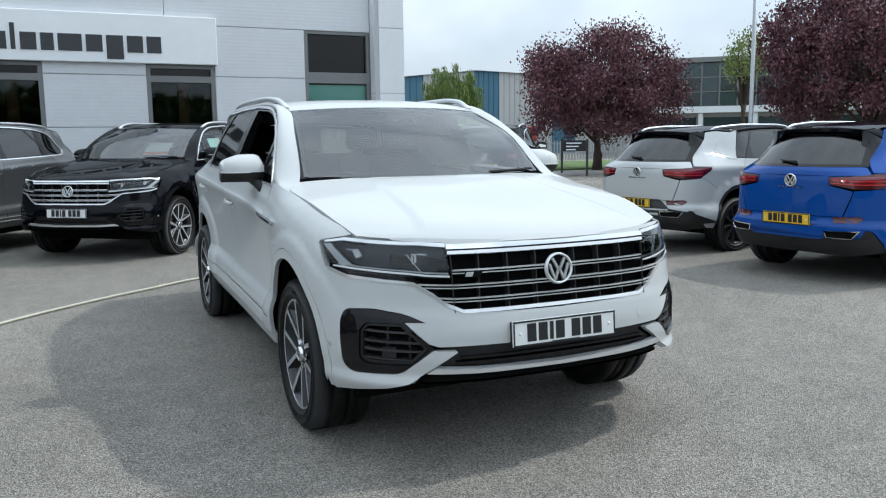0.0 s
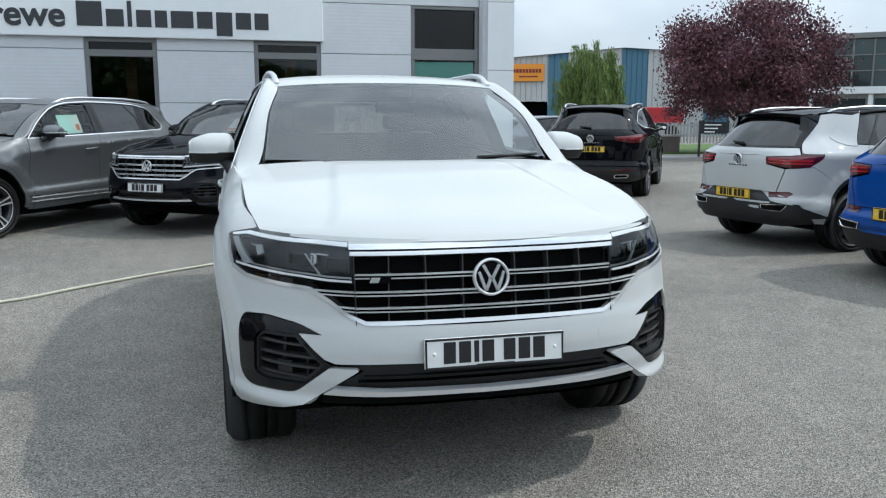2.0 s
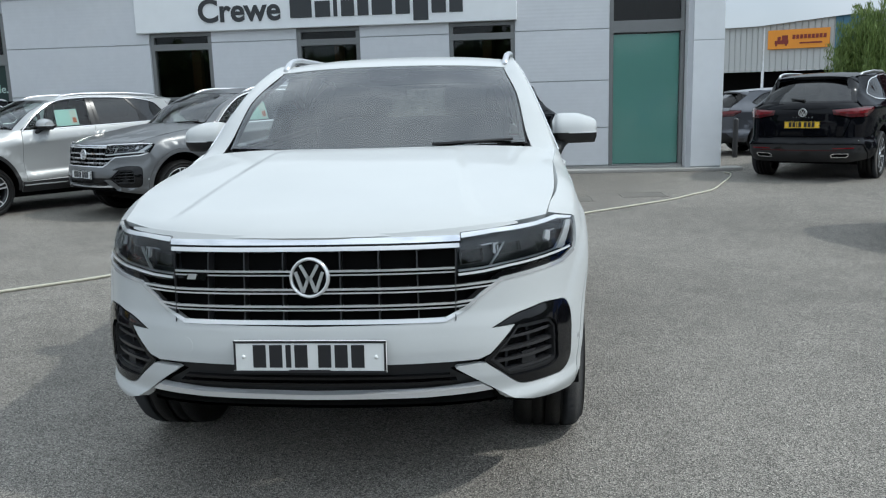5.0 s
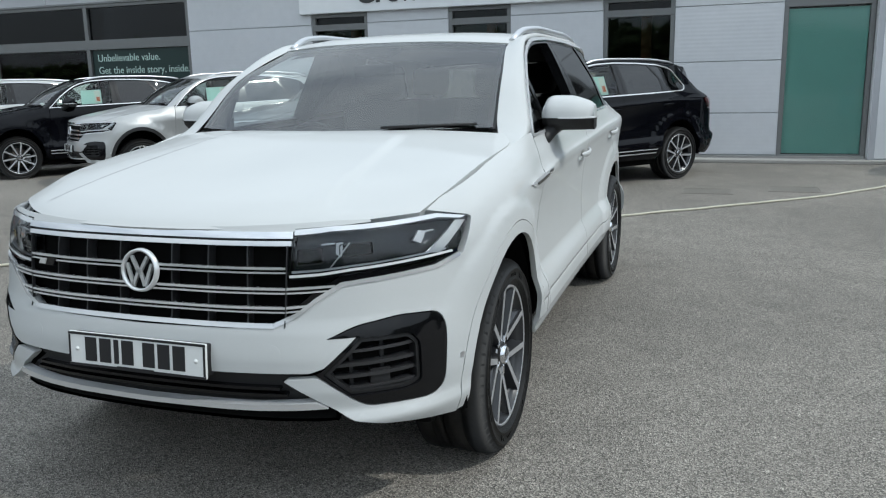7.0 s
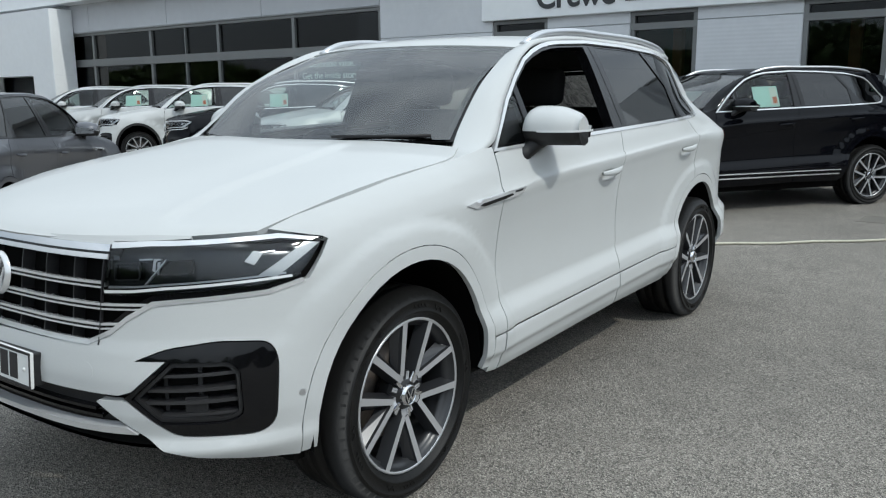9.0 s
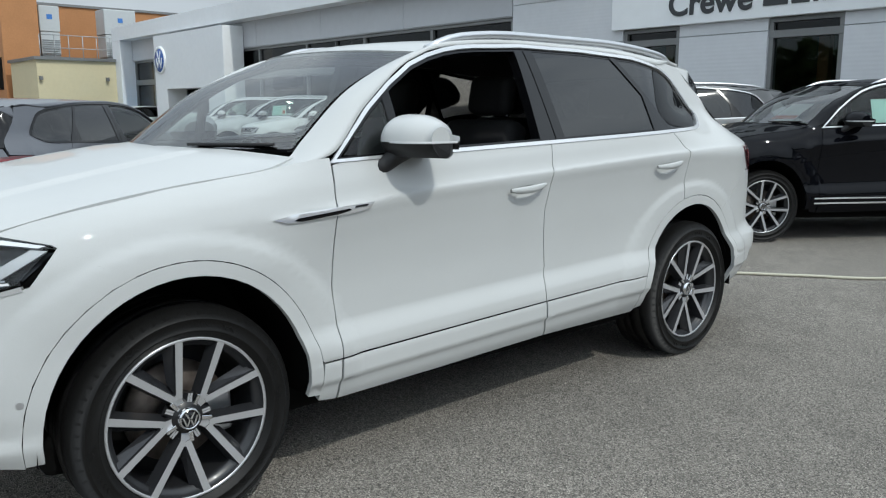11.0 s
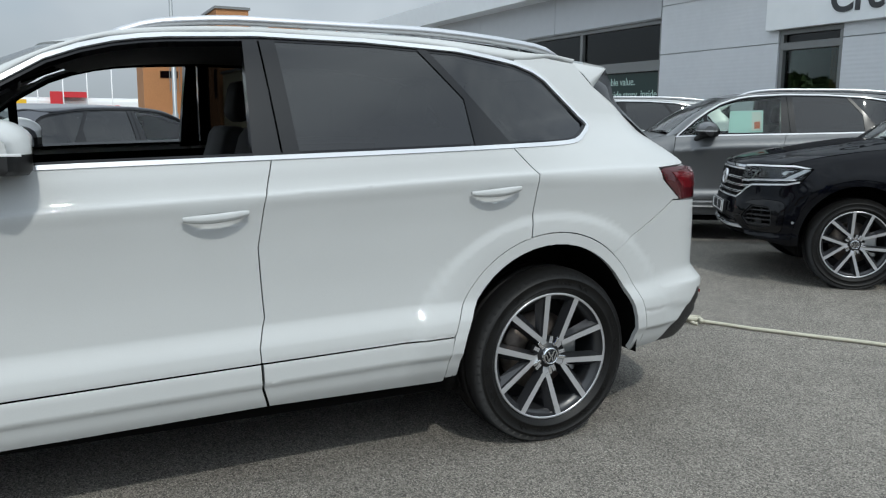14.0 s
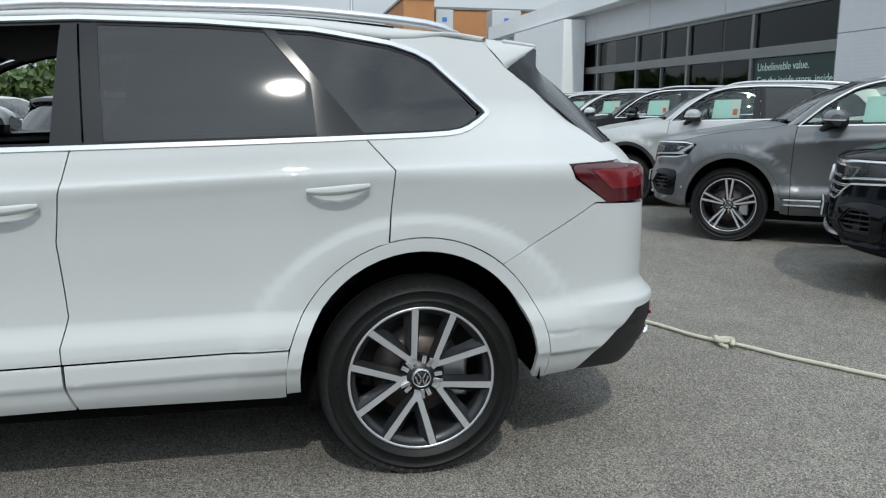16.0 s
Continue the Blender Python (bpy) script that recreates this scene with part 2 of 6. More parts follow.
def finish(bm, name, materials, smooth=False):
    me = bpy.data.meshes.new(name)
    nl = bm.verts.layers.float_vector.get("nrm")
    custom = None
    if nl:
        rl = bm.faces.layers.int.get("rim")
        bm.normal_update()
        custom = [tuple(f.normal) if f[rl] or v[nl].length < 0.5 else tuple(v[nl]) for f in bm.faces for v in f.verts]
        bm.verts.layers.float_vector.remove(nl)
        bm.faces.layers.int.remove(bm.faces.layers.int.get("rim"))
    bm.to_mesh(me)
    bm.free()
    if custom:
        me.normals_split_custom_set(custom)
    for m in materials if isinstance(materials, (list, tuple)) else [materials]:
        me.materials.append(m)
    if smooth:
        me.polygons.foreach_set("use_smooth", [True] * len(me.polygons))
    return me


def part(name, bm, material, parent=None, label="", smooth=False, kind=""):
    ob = new(name, finish(bm, name, material, smooth))
    ob.parent = parent
    return tagged(ob, label=label, kind=kind)


def thing(name, label, category, at=None, group="", kind=""):
    ob = new(name)
    if at is not None:
        ob.matrix_world = at
    return tagged(ob, label, category, group, kind)


def box(bm, x0, x1, y0, y1, z0, z1, bevel=0.0, mi=0, m=None):
    """A box with, if wanted, bevelled edges, added to bm."""
    r = bmesh.ops.create_cube(bm, size=1.0)
    vs = r["verts"]
    for v in vs:
        v.co = Vector(((x0 + x1) / 2 + v.co.x * (x1 - x0), (y0 + y1) / 2 + v.co.y * (y1 - y0), (z0 + z1) / 2 + v.co.z * (z1 - z0)))
    fs = list({f for v in vs for f in v.link_faces})
    if bevel:
        es = list({e for v in vs for e in v.link_edges})
        rb = bmesh.ops.bevel(bm, geom=es, offset=bevel, segments=2, profile=0.5, affect="EDGES")
        fs = [f for f in rb["faces"]] + [f for f in fs if f.is_valid]
        vs = list({v for f in fs for v in f.verts})
    for f in fs:
        f.material_index = mi
    if m is not None:
        bmesh.ops.transform(bm, matrix=m, verts=vs)
    return vs


def boxed(x0, x1, y0, y1, z0, z1, bevel=0.0, m=None):
    bm = bmesh.new()
    box(bm, x0, x1, y0, y1, z0, z1, bevel, m=m)
    return bm


def lathe(bm, profile, seg, mi=0, close=False, axis="X"):
    """Turns (radius, along) pairs round an axis."""
    rings = []
    for i in range(seg):
        a = 2 * math.pi * i / seg
        row = []
        for r, x in profile:
            c, s = r * math.cos(a), r * math.sin(a)
            row.append(bm.verts.new((x, c, s) if axis == "X" else (c, s, x)))
        rings.append(row)
    n = len(profile)
    for i in range(seg):
        a, b = rings[i], rings[(i + 1) % seg]
        for j in range(n if close else n - 1):
            k = (j + 1) % n
            f = bm.faces.new((a[j], a[k], b[k], b[j]))
            f.material_index, f.smooth = mi, True
    return rings


def tube(bm, pts, radius, seg=8, mi=0, cap=True):
    """A round bar along points; radius may be one number or one for each point."""
    pts = [Vector(p) for p in pts]
    rad = radius if isinstance(radius, (list, tuple)) else [radius] * len(pts)
    rings = []
    for i, p in enumerate(pts):
        d = (pts[min(i + 1, len(pts) - 1)] - pts[max(i - 1, 0)]).normalized()
        q = d.to_track_quat("Z", "Y")
        rings.append([bm.verts.new(p + q @ Vector((math.cos(2 * math.pi * k / seg) * rad[i], math.sin(2 * math.pi * k / seg) * rad[i], 0))) for k in range(seg)])
    for a, b in zip(rings, rings[1:]):
        for k in range(seg):
            f = bm.faces.new((a[k], a[(k + 1) % seg], b[(k + 1) % seg], b[k]))
            f.material_index, f.smooth = mi, True
    if cap:
        for row in (rings[0][::-1], rings[-1]):
            bm.faces.new(row).material_index = mi


def grid_loft(bm, rows, mi=0):
    vs = [[bm.verts.new(p) for p in row] for row in rows]
    for a, b in zip(vs, vs[1:]):
        for j in range(len(a) - 1):
            f = bm.faces.new((a[j], a[j + 1], b[j + 1], b[j]))
            f.material_index, f.smooth = mi, True
    return vs


def letters(name, text, height, material, m, parent=None, depth=0.01, align="LEFT", bold=0.0):
    cu = bpy.data.curves.new(name, "FONT")
    cu.body, cu.size, cu.extrude, cu.align_x, cu.offset = text, height, depth, align, bold
    tmp = bpy.data.objects.new(name, cu)
    scene.collection.objects.link(tmp)
    me = bpy.data.meshes.new_from_object(tmp)
    bpy.data.objects.remove(tmp)
    me.materials.clear()
    me.materials.append(material)
    ob = new(name, me)
    ob.parent = parent
    ob.matrix_basis = m
    return ob


def pchip(xs, ys):
    """A smooth curve through given values that never overshoots them."""
    xs, ys = np.asarray(xs, float), np.asarray(ys, float)
    h, dl = np.diff(xs), np.diff(ys) / np.diff(xs)
    d = np.zeros(len(xs))
    for i in range(1, len(xs) - 1):
        if dl[i - 1] * dl[i] > 0:
            w1, w2 = 2 * h[i] + h[i - 1], h[i] + 2 * h[i - 1]
            d[i] = (w1 + w2) / (w1 / dl[i - 1] + w2 / dl[i])
    d[0], d[-1] = dl[0], dl[-1]

    def f(x):
        x = np.clip(np.asarray(x, float), xs[0], xs[-1])
        i = np.clip(np.searchsorted(xs, x) - 1, 0, len(xs) - 2)
        t = (x - xs[i]) / h[i]
        t2, t3 = t * t, t * t * t
        return (2 * t3 - 3 * t2 + 1) * ys[i] + (t3 - 2 * t2 + t) * h[i] * d[i] + (3 * t2 - 2 * t3) * ys[i + 1] + (t3 - t2) * h[i] * d[i + 1]

    return f


def smooth(x, a, b):
    t = np.clip((np.asarray(x, float) - a) / (b - a), 0, 1)
    return t * t * (3 - 2 * t)


def offset_loop(loop, g):
    """A closed outline moved inwards by g (outwards if negative)."""
    n = len(loop)
    area = sum(loop[i][0] * loop[(i + 1) % n][1] - loop[(i + 1) % n][0] * loop[i][1] for i in range(n))
    sg = 1 if area > 0 else -1
    out = []
    for i in range(n):
        p, a, b = (Vector(loop[k % n]) for k in (i, i - 1, i + 1))
        e1, e2 = (p - a), (b - p)
        if e1.length < 1e-7 or e2.length < 1e-7:
            out.append(tuple(p))
            continue
        e1.normalize(), e2.normalize()
        n1, n2 = Vector((-e1.y, e1.x)) * sg, Vector((-e2.y, e2.x)) * sg
        k = n1 + n2
        k = k / max(k.dot(k) / 2, 0.35)
        out.append(tuple(p + k * g))
    return out


def rounded(loop, r, which):
    """A closed outline with the chosen corners cut to arcs that start about r from the corner."""
    n, out = len(loop), []
    for i, c in enumerate(loop):
        if i not in which:
            out.append(c)
            continue
        p, a, b = (Vector(loop[k % n]) for k in (i, i - 1, i + 1))
        ra, rb = min(r, 0.45 * (a - p).length), min(r, 0.45 * (b - p).length)
        s, e = p + (a - p).normalized() * ra, p + (b - p).normalized() * rb
        out += [tuple(s * (1 - t) ** 2 + p * 2 * t * (1 - t) + e * t * t) for t in (0, 0.25, 0.5, 0.75, 1)]
    return out


def sheet(surf, loops, du=0.05, dv=0.05, thick=0.02, gap=0.0, w=0.0):
    """A panel: outlines on a surface's own two measures, cut into a grid, laid on the surface, with an edge turned inwards."""
    bm = bmesh.new()
    es = []
    for k, loop in enumerate(loops):
        if gap:
            loop = offset_loop(loop, gap if k == 0 else -gap)
        vs = [bm.verts.new((p[0], p[1], 0)) for p in loop]
        es += [bm.edges.new((vs[i], vs[(i + 1) % len(vs)])) for i in range(len(vs))]
    bmesh.ops.triangle_fill(bm, use_beauty=True, use_dissolve=False, edges=es, normal=(0, 0, 1))
    for f in bm.faces:
        if f.normal.z < 0:
            f.normal_flip()
    us, vs_ = [v.co.x for v in bm.verts], [v.co.y for v in bm.verts]
    for axis, lo, hi, st in ((0, min(us), max(us), du), (1, min(vs_), max(vs_), dv)):
        for k in range(math.floor(lo / st) + 1, math.ceil(hi / st)):
            co, no = [0, 0, 0], [0, 0, 0]
            co[axis], no[axis] = k * st, 1
            bmesh.ops.bisect_plane(bm, geom=bm.verts[:] + bm.edges[:] + bm.faces[:], dist=1e-5, plane_co=co, plane_no=no)
    bmesh.ops.remove_doubles(bm, verts=bm.verts[:], dist=2e-4)
    rim = [e for e in bm.edges if e.is_boundary]
    nl = bm.verts.layers.float_vector.new("nrm")
    rl = bm.faces.layers.int.new("rim")
    if thick:
        for e in rim:
            e.smooth = False
        r = bmesh.ops.extrude_edge_only(bm, edges=rim)
        for g in r["geom"]:
            if isinstance(g, bmesh.types.BMVert):
                g.co.z -= thick
            elif isinstance(g, bmesh.types.BMFace):
                g[rl] = 1
    vs = bm.verts[:]
    co = np.array([v.co for v in vs]).reshape(-1, 3)
    p = surf(co[:, 0], co[:, 1], co[:, 2] + w)
    nr = surf(co[:, 0], co[:, 1], co[:, 2] + w + 1.0) - p
    for v, c, q in zip(vs, p, nr):
        v.co = c
        v[nl] = q
    for f in bm.faces:
        f.smooth = True
    return bm


def mirrored(bm):
    b = bm.copy()
    for v in b.verts:
        v.co.x = -v.co.x
    nl = b.verts.layers.float_vector.get("nrm")
    if nl:
        for v in b.verts:
            v[nl] = Vector((-v[nl].x, v[nl].y, v[nl].z))
    bmesh.ops.reverse_faces(b, faces=b.faces[:])
    return b


def oriented(point):
    """From point(u, v) a surface(u, v, w) with w metres along its normal."""
    def surf(u, v, w):
        e = 1e-3
        p = point(u, v)
        a = point(u + e, v) - point(u - e, v)
        b = point(u, v + e) - point(u, v - e)
        n = np.cross(a, b)
        n /= np.maximum(np.linalg.norm(n, axis=1, keepdims=True), 1e-9)
        return p + n * np.asarray(w)[:, None]
    return surf

# ---- ground ----
bm = bmesh.new()
bmesh.ops.create_grid(bm, x_segments=40, y_segments=40, size=600)
tagged(part("ground", bm, M_ASPHALT), "worn grey asphalt forecourt", "ground", kind="structure")


def slab(name, x0, x1, y0, y1, z0, z1, m, label, category="pavement", bevel=0.01):
    return tagged(part(name, boxed(x0, x1, y0, y1, z0, z1, bevel), m), label, category, kind="structure")


# ---- the showroom ----
WY = 10.60
XL, XR, TOP = -32.04, 4.43, 4.707


def plank_wall(name, spans, y0, y1, m, label):
    """A wall of blocks (x0, x1, z0, z1) that leave the openings free."""
    bm = bmesh.new()
    for x0, x1, z0, z1 in spans:
        box(bm, x0, x1, y0, y1, z0, z1)
    return tagged(part(name, bm, m), label, "wall", kind="structure")


WIN = [(-6.33, -5.11), (-3.43, -2.22), (-0.52, 0.70)]
DOOR = (2.44, 3.80)
solid = [(-9.27, WIN[0][0]), (WIN[0][1], WIN[1][0]), (WIN[1][1], WIN[2][0]), (WIN[2][1], DOOR[0])]
spans = [(a, b, 0, 3.55) for a, b in solid] + [(a, b, 2.83, 3.55) for a, b in WIN] + [(a, b, 0, 0.22) for a, b in WIN] + [(-9.27, XR, 3.55, TOP)]
wall_south = plank_wall("wall_south", spans, WY, WY + 0.3, M_CLADPLAIN, "grey metal-clad showroom wall")
rows_z = [0.11, 0.82, 1.69, 2.62, 3.55]
for a, b in solid:
    for z0, z1 in zip(rows_z, rows_z[1:]):
        bm = boxed(a + 0.006, b - 0.006, WY - 0.035, WY + 0.002, z0 + 0.007, z1 - 0.007, 0.006)
        part("panel", bm, M_CLAD, wall_south)
for a, b in ((-9.27, -4.72), (-4.72, -0.16), (-0.16, 3.80)):
    for z0, z1 in ((3.55, TOP),):
        bm = boxed(a + 0.006, b - 0.006, WY - 0.035, WY + 0.002, z0 + 0.007, z1 - 0.007, 0.006)
        part("panel", bm, M_CLAD, wall_south)
slab("trim_plinth", -9.27, 3.80, WY - 0.05, WY + 0.002, 0, 0.095, M_CONCRETE, "pale concrete plinth along the wall", "plinth")
slab("pavement_strip", -32.04, 4.806, WY - 0.45, WY - 0.052, 0, 0.06, M_CONCRETE, "narrow pale concrete kerb along the wall", "kerb")
# end pier
bm = bmesh.new()
box(bm, 3.81, XR, WY - 0.28, WY + 0.6, 0.0, TOP)
pier = tagged(part("wall_pier", bm, M_CLADPLAIN), "pale grey clad pier at the corner of the showroom", "wall", kind="structure")
for z0, z1 in ((0.08, 2.34), (2.34, 3.63), (3.63, TOP)):
    part("panel", boxed(3.90, XR + 0.008, WY - 0.30, WY - 0.278, z0 + 0.006, z1 - 0.006, 0.005), M_PIER, pier)
    part("panel", boxed(3.806, 3.815, WY - 0.27, WY - 0.02, z0 + 0.006, z1 - 0.006, 0.002), M_PIER, pier)
    part("panel", boxed(XR - 0.002, XR + 0.02, WY - 0.26, WY + 0.6, z0 + 0.006, z1 - 0.006, 0.002), M_PIER, pier)
slab("wall_east", XR - 0.3, XR, WY + 0.6, 34.0, 0, TOP, M_CLADPLAIN, "grey clad side wall of the showroom", "wall", 0)
slab("wall_west", XL, XL + 0.3, WY + 0.3, 34.0, 0, TOP, M_CLADPLAIN, "grey clad side wall of the showroom", "wall", 0)
slab("wall_back", XL + 0.3, XR - 0.3, 33.7, 34.0, 0, TOP, M_CLADPLAIN, "rear wall of the showroom", "wall", 0)
# inner wall and floor carry the room's dimness in their colour
slab("wall_inner", XL + 0.3, XR - 0.3, 17.0, 17.2, 0, TOP - 0.3, M_ROOM, "inner showroom wall with the dimness put into its colour", "wall", 0)
slab("roof", XL, XR, WY + 0.3, 34.0, TOP - 0.25, TOP - 0.02, M_CLADPLAIN, "flat showroom roof", "roof", 0)
slab("floor_showroom", XL + 0.3, XR - 0.3, WY + 0.3, 17.0, 0.004, 0.02, M_ROOM, "showroom floor with the dimness put into its colour", "floor", 0)
slab("trim_coping", XL - 0.02, XR + 0.03, WY - 0.06, WY + 0.32, TOP, TOP + 0.05, M_FRAME, "grey metal coping along the roof edge", "coping", 0.005)


def window(name, x0, x1, bars, panes, y, label, depth=0.10, posts=(), frame=M_FRAME):
    """A framed window: level bars (z0, z1), upright posts (x0, x1) and panes (x0, x1, z0, z1, glass)."""
    zmin, zmax = bars[0][0], bars[-1][1]
    w = thing(name, label, "window", kind="structure")
    for z0, z1 in bars:
        part("frame_bar", boxed(x0, x1, y - 0.03, y + depth, z0, z1, 0.006), frame, w)
    for a, b in posts:
        part("frame_post", boxed(a, b, y - 0.026, y + depth - 0.004, zmin + 0.002, zmax - 0.002, 0.006), frame, w)
    for a, b, z0, z1, gm in panes:
        part("pane", boxed(a, b, y + 0.045, y + 0.051, z0, z1), gm, w)
    return w


for i, (a, b) in enumerate(WIN):
    window("window_%d" % (i + 1), a, b, [(0.22, 0.30), (1.55, 1.61), (2.50, 2.62), (2.75, 2.83)],
           [(a + 0.07, b - 0.07, 0.30, 1.55, M_SHOPGLASS), (a + 0.07, b - 0.07, 1.61, 2.50, M_SHOPGLASS), (a + 0.07, b - 0.07, 2.62, 2.77, M_DARKGLASS)], WY + 0.02,
           "tall grey-framed showroom window with dark panes", posts=[(a, a + 0.075), (b - 0.075, b)])
    post = thing("column", "rust-brown painted post inside the window", "column")
    part("shaft", boxed(a + 0.60, a + 0.78, WY + 0.5, WY + 0.66, 0.02, TOP - 0.26, 0.01), mat("rust_brown_post", (0.30, 0.09, 0.04), 0.6, var=0.15) if i == 0 else bpy.data.materials["rust_brown_post"], post)
a, b = DOOR
window("window_4", a, b, [(0.04, 0.12), (2.535, 2.75), (3.49, 3.55)], [(a + 0.07, b - 0.07, 0.12, 2.535, M_CLEARGLASS), (a + 0.07, b - 0.07, 2.75, 3.49, M_DARKGLASS)], WY + 0.02,
       "tall glazed opening with a closed teal blind", posts=[(a, a + 0.075), (b - 0.075, b)])
blind = thing("window_blind", "closed teal slatted blind behind the tall pane", "blind")
blind_mat = mat("teal_blind_slat", (0.27, 0.58, 0.52), 0.55, var=0.04, island=0.03)
for k in range(58):
    z = 0.13 + k * 0.041
    part("slat", boxed(a + 0.08, b - 0.08, WY + 0.082, WY + 0.088, z, z + 0.043, m=None), blind_mat, blind)

# sign board
sign = thing("fascia_sign", "long white fascia sign with dark grey lettering", "sign")
part("board", boxed(-6.54, 0.745, WY - 0.14, WY - 0.04, 2.825, 3.68, 0.012), M_FASCIA, sign)
M_SIGNINK = mat("dark_grey_lettering", (0.035, 0.038, 0.042), 0.4)
letters("word", "Crewe", 0.58, M_SIGNINK, pose(-5.29, WY - 0.142, 2.995, 90), sign, 0.012, "LEFT", 0.014)
for x0, x1, z0, z1 in ((-3.495, -3.081, 3.133, 3.547), (-3.019, -2.729, 3.133, 3.423), (-2.667, -2.594, 3.133, 3.568), (-2.522, -2.273, 3.133, 3.423), (-2.211, -2.004, 3.133, 3.423), (-1.942, -1.559, 3.133, 3.423), (-1.497, -1.228, 3.133, 3.423), (-1.166, -0.886, 3.009, 3.423), (-0.824, -0.555, 3.133, 3.423), (-0.493, -0.245, 3.133, 3.423)):
    part("name_bar", boxed(x0, x1, WY - 0.155, WY - 0.138, z0 - 0.125, z1 - 0.125, 0.004), M_SIGNINK, sign, "plain dark bar of the brand name")

# glazed showroom front
mull = [-9.332, -12.064, -14.859, -17.778, -20.655, -23.553, -26.451, -29.349, -31.315]
bars = [(0.0, 0.16), (2.33, 2.54), (3.24, 3.32)]
panes = []
for a, b in zip(mull[1:], mull):
    panes += [(a + 0.05, b - 0.05, 0.16, 2.33, M_SHOPGLASS), (a + 0.05, b - 0.05, 2.54, 3.24, M_DARKGLASS)]
window("window_5", -31.32, -9.27, bars, panes, WY + 0.06, "long grey-framed showroom glazing in two rows of panes", 0.12, [(m_ - 0.05, m_ + 0.05) for m_ in mull] + [(m_ - 1.4, m_ - 1.36) for m_ in mull[2:7:2]])
fascia = plank_wall("wall_fascia", [(-32.04, -9.27, 3.32, TOP)], WY - 0.02, WY + 0.3, M_CLADPLAIN, "grey panelled fascia above the glazing")
for a in range(6):
    x0 = -32.04 + a * 22.77 / 6
    part("panel", boxed(x0 + 0.006, x0 + 22.77 / 6 - 0.006, WY - 0.05, WY - 0.018, 3.34, TOP - 0.01, 0.006), M_CLADPLAIN, fascia)
plank_wall("wall_end_frame", [(-32.247, -31.367, 0, TOP - 0.56)], WY - 0.55, WY + 0.3, M_PIER, "pale end frame of the showroom front")
plank_wall("wall_top_frame", [(-32.247, -6.6, TOP - 0.55, TOP + 0.02)], WY - 0.55, WY - 0.051, M_PIER, "pale top frame of the showroom front")
banner = thing("window_banner", "dark green window banner with pale lettering", "banner")
part("film", boxed(-11.98, -9.41, WY + 0.085, WY + 0.09, 1.63, 2.32), mat("dark_green_film", (0.012, 0.035, 0.032), 0.4), banner)
M_PALE = mat("pale_mint_lettering", (0.55, 0.72, 0.66), 0.5)
for line, z in (("Unbelievable value.", 2.07), ("Get the inside story, inside.", 1.80)):
    x = -11.86
    for one in line.split():
        o = letters("word", one, 0.222, M_PALE, pose(x, WY + 0.08, z, 90), banner, 0.003)
        x += max(v.co.x for v in o.data.vertices) + 0.066
for x, y in ((-13.6, 12.8), (-16.4, 12.8), (-19.2, 12.8), (-24.8, 12.8)):
    c = thing("column", "pale teal round column inside the showroom", "column")
    bm = bmesh.new()
    lathe(bm, [(0.22, 0.02), (0.22, TOP - 0.26)], 20, axis="Z")
    part("shaft", bm, M_TEALPOST, c)
    c.matrix_basis = pose(x, y, 0)
# entrance portal
portal = plank_wall("wall_portal", [(-27.18, -26.14, 0, 4.03), (-26.14, -21.52, 2.08, 4.03), (-22.72, -21.52, 0, 2.08)], 9.80, WY - 0.06, M_PIER, "pale grey entrance portal")
for z0, z1 in ((0.02, 2.08), (2.08, 4.03)):
    part("panel", boxed(-21.522, -21.50, 9.81, WY - 0.08, z0 + 0.006, z1 - 0.006, 0.003), M_FASCIA, portal)
disc = thing("round_sign", "round blue and white badge on the portal", "sign")
bm = bmesh.new()
lathe(bm, [(0.0, -0.06), (0.40, -0.06), (0.43, -0.03), (0.43, 0.0)], 40, 0, axis="Z")
lathe(bm, [(0.43, -0.06), (0.50, -0.06), (0.50, 0.0)], 40, 1, axis="Z")
for s in (-1, 1):
    for dx, dz, a in ((0.09, 0.16, 68), (0.20, -0.10, 72), (0.085, -0.12, -68)):
        box(bm, -0.18, 0.18, -0.03, 0.03, -0.075, -0.055, mi=1, m=pose(s * dx, dz, 0, 0, 0, s * a))
for v in bm.verts:
    v.co = Vector((v.co.x - 26.6, v.co.z + 9.80, v.co.y + 3.13))
bmesh.ops.reverse_faces(bm, faces=bm.faces[:])
part("face", bm, [mat("badge_blue", (0.02, 0.09, 0.35), 0.3), M_FASCIA], disc)

# ---- on the forecourt ----
rope = thing("rope", "pale cream rope lying loosely on the asphalt", "rope")
rx = pchip(range(14), [-6.2, -4.4, -3.0, -2.52, -1.83, -0.92, -0.36, 0.1, 0.6, 1.2, 1.8, 2.86, 3.6, 4.3])
ry = pchip(range(14), [-1.3, 0.1, 1.40, 1.80, 2.44, 3.14, 3.45, 3.76, 4.12, 4.64, 5.18, 6.22, 7.25, 9.05])
tt = np.linspace(0, 13, 150)
bm = bmesh.new()
tube(bm, [(float(rx(t)) + 0.012 * math.sin(t * 7), float(ry(t)) + 0.012 * math.cos(t * 5), 0.013) for t in tt] + [(4.42, 9.5, 0.013), (4.36, 9.7, 0.02)], 0.0125, 8)
part("cord", bm, M_ROPE, rope)
bm = bmesh.new()
tube(bm, [(-0.36 + 0.075 * math.cos(a), 3.43 + 0.035 * math.sin(a), 0.022 + 0.012 * math.sin(2 * a)) for a in np.linspace(0, 5.8, 22)], 0.0125, 8)
tube(bm, [(-0.36 + 0.03 * math.cos(a), 3.43 + 0.05 * math.sin(a), 0.034) for a in np.linspace(1, 6.5, 16)], 0.0125, 8)
part("knot", bm, M_ROPE, rope)
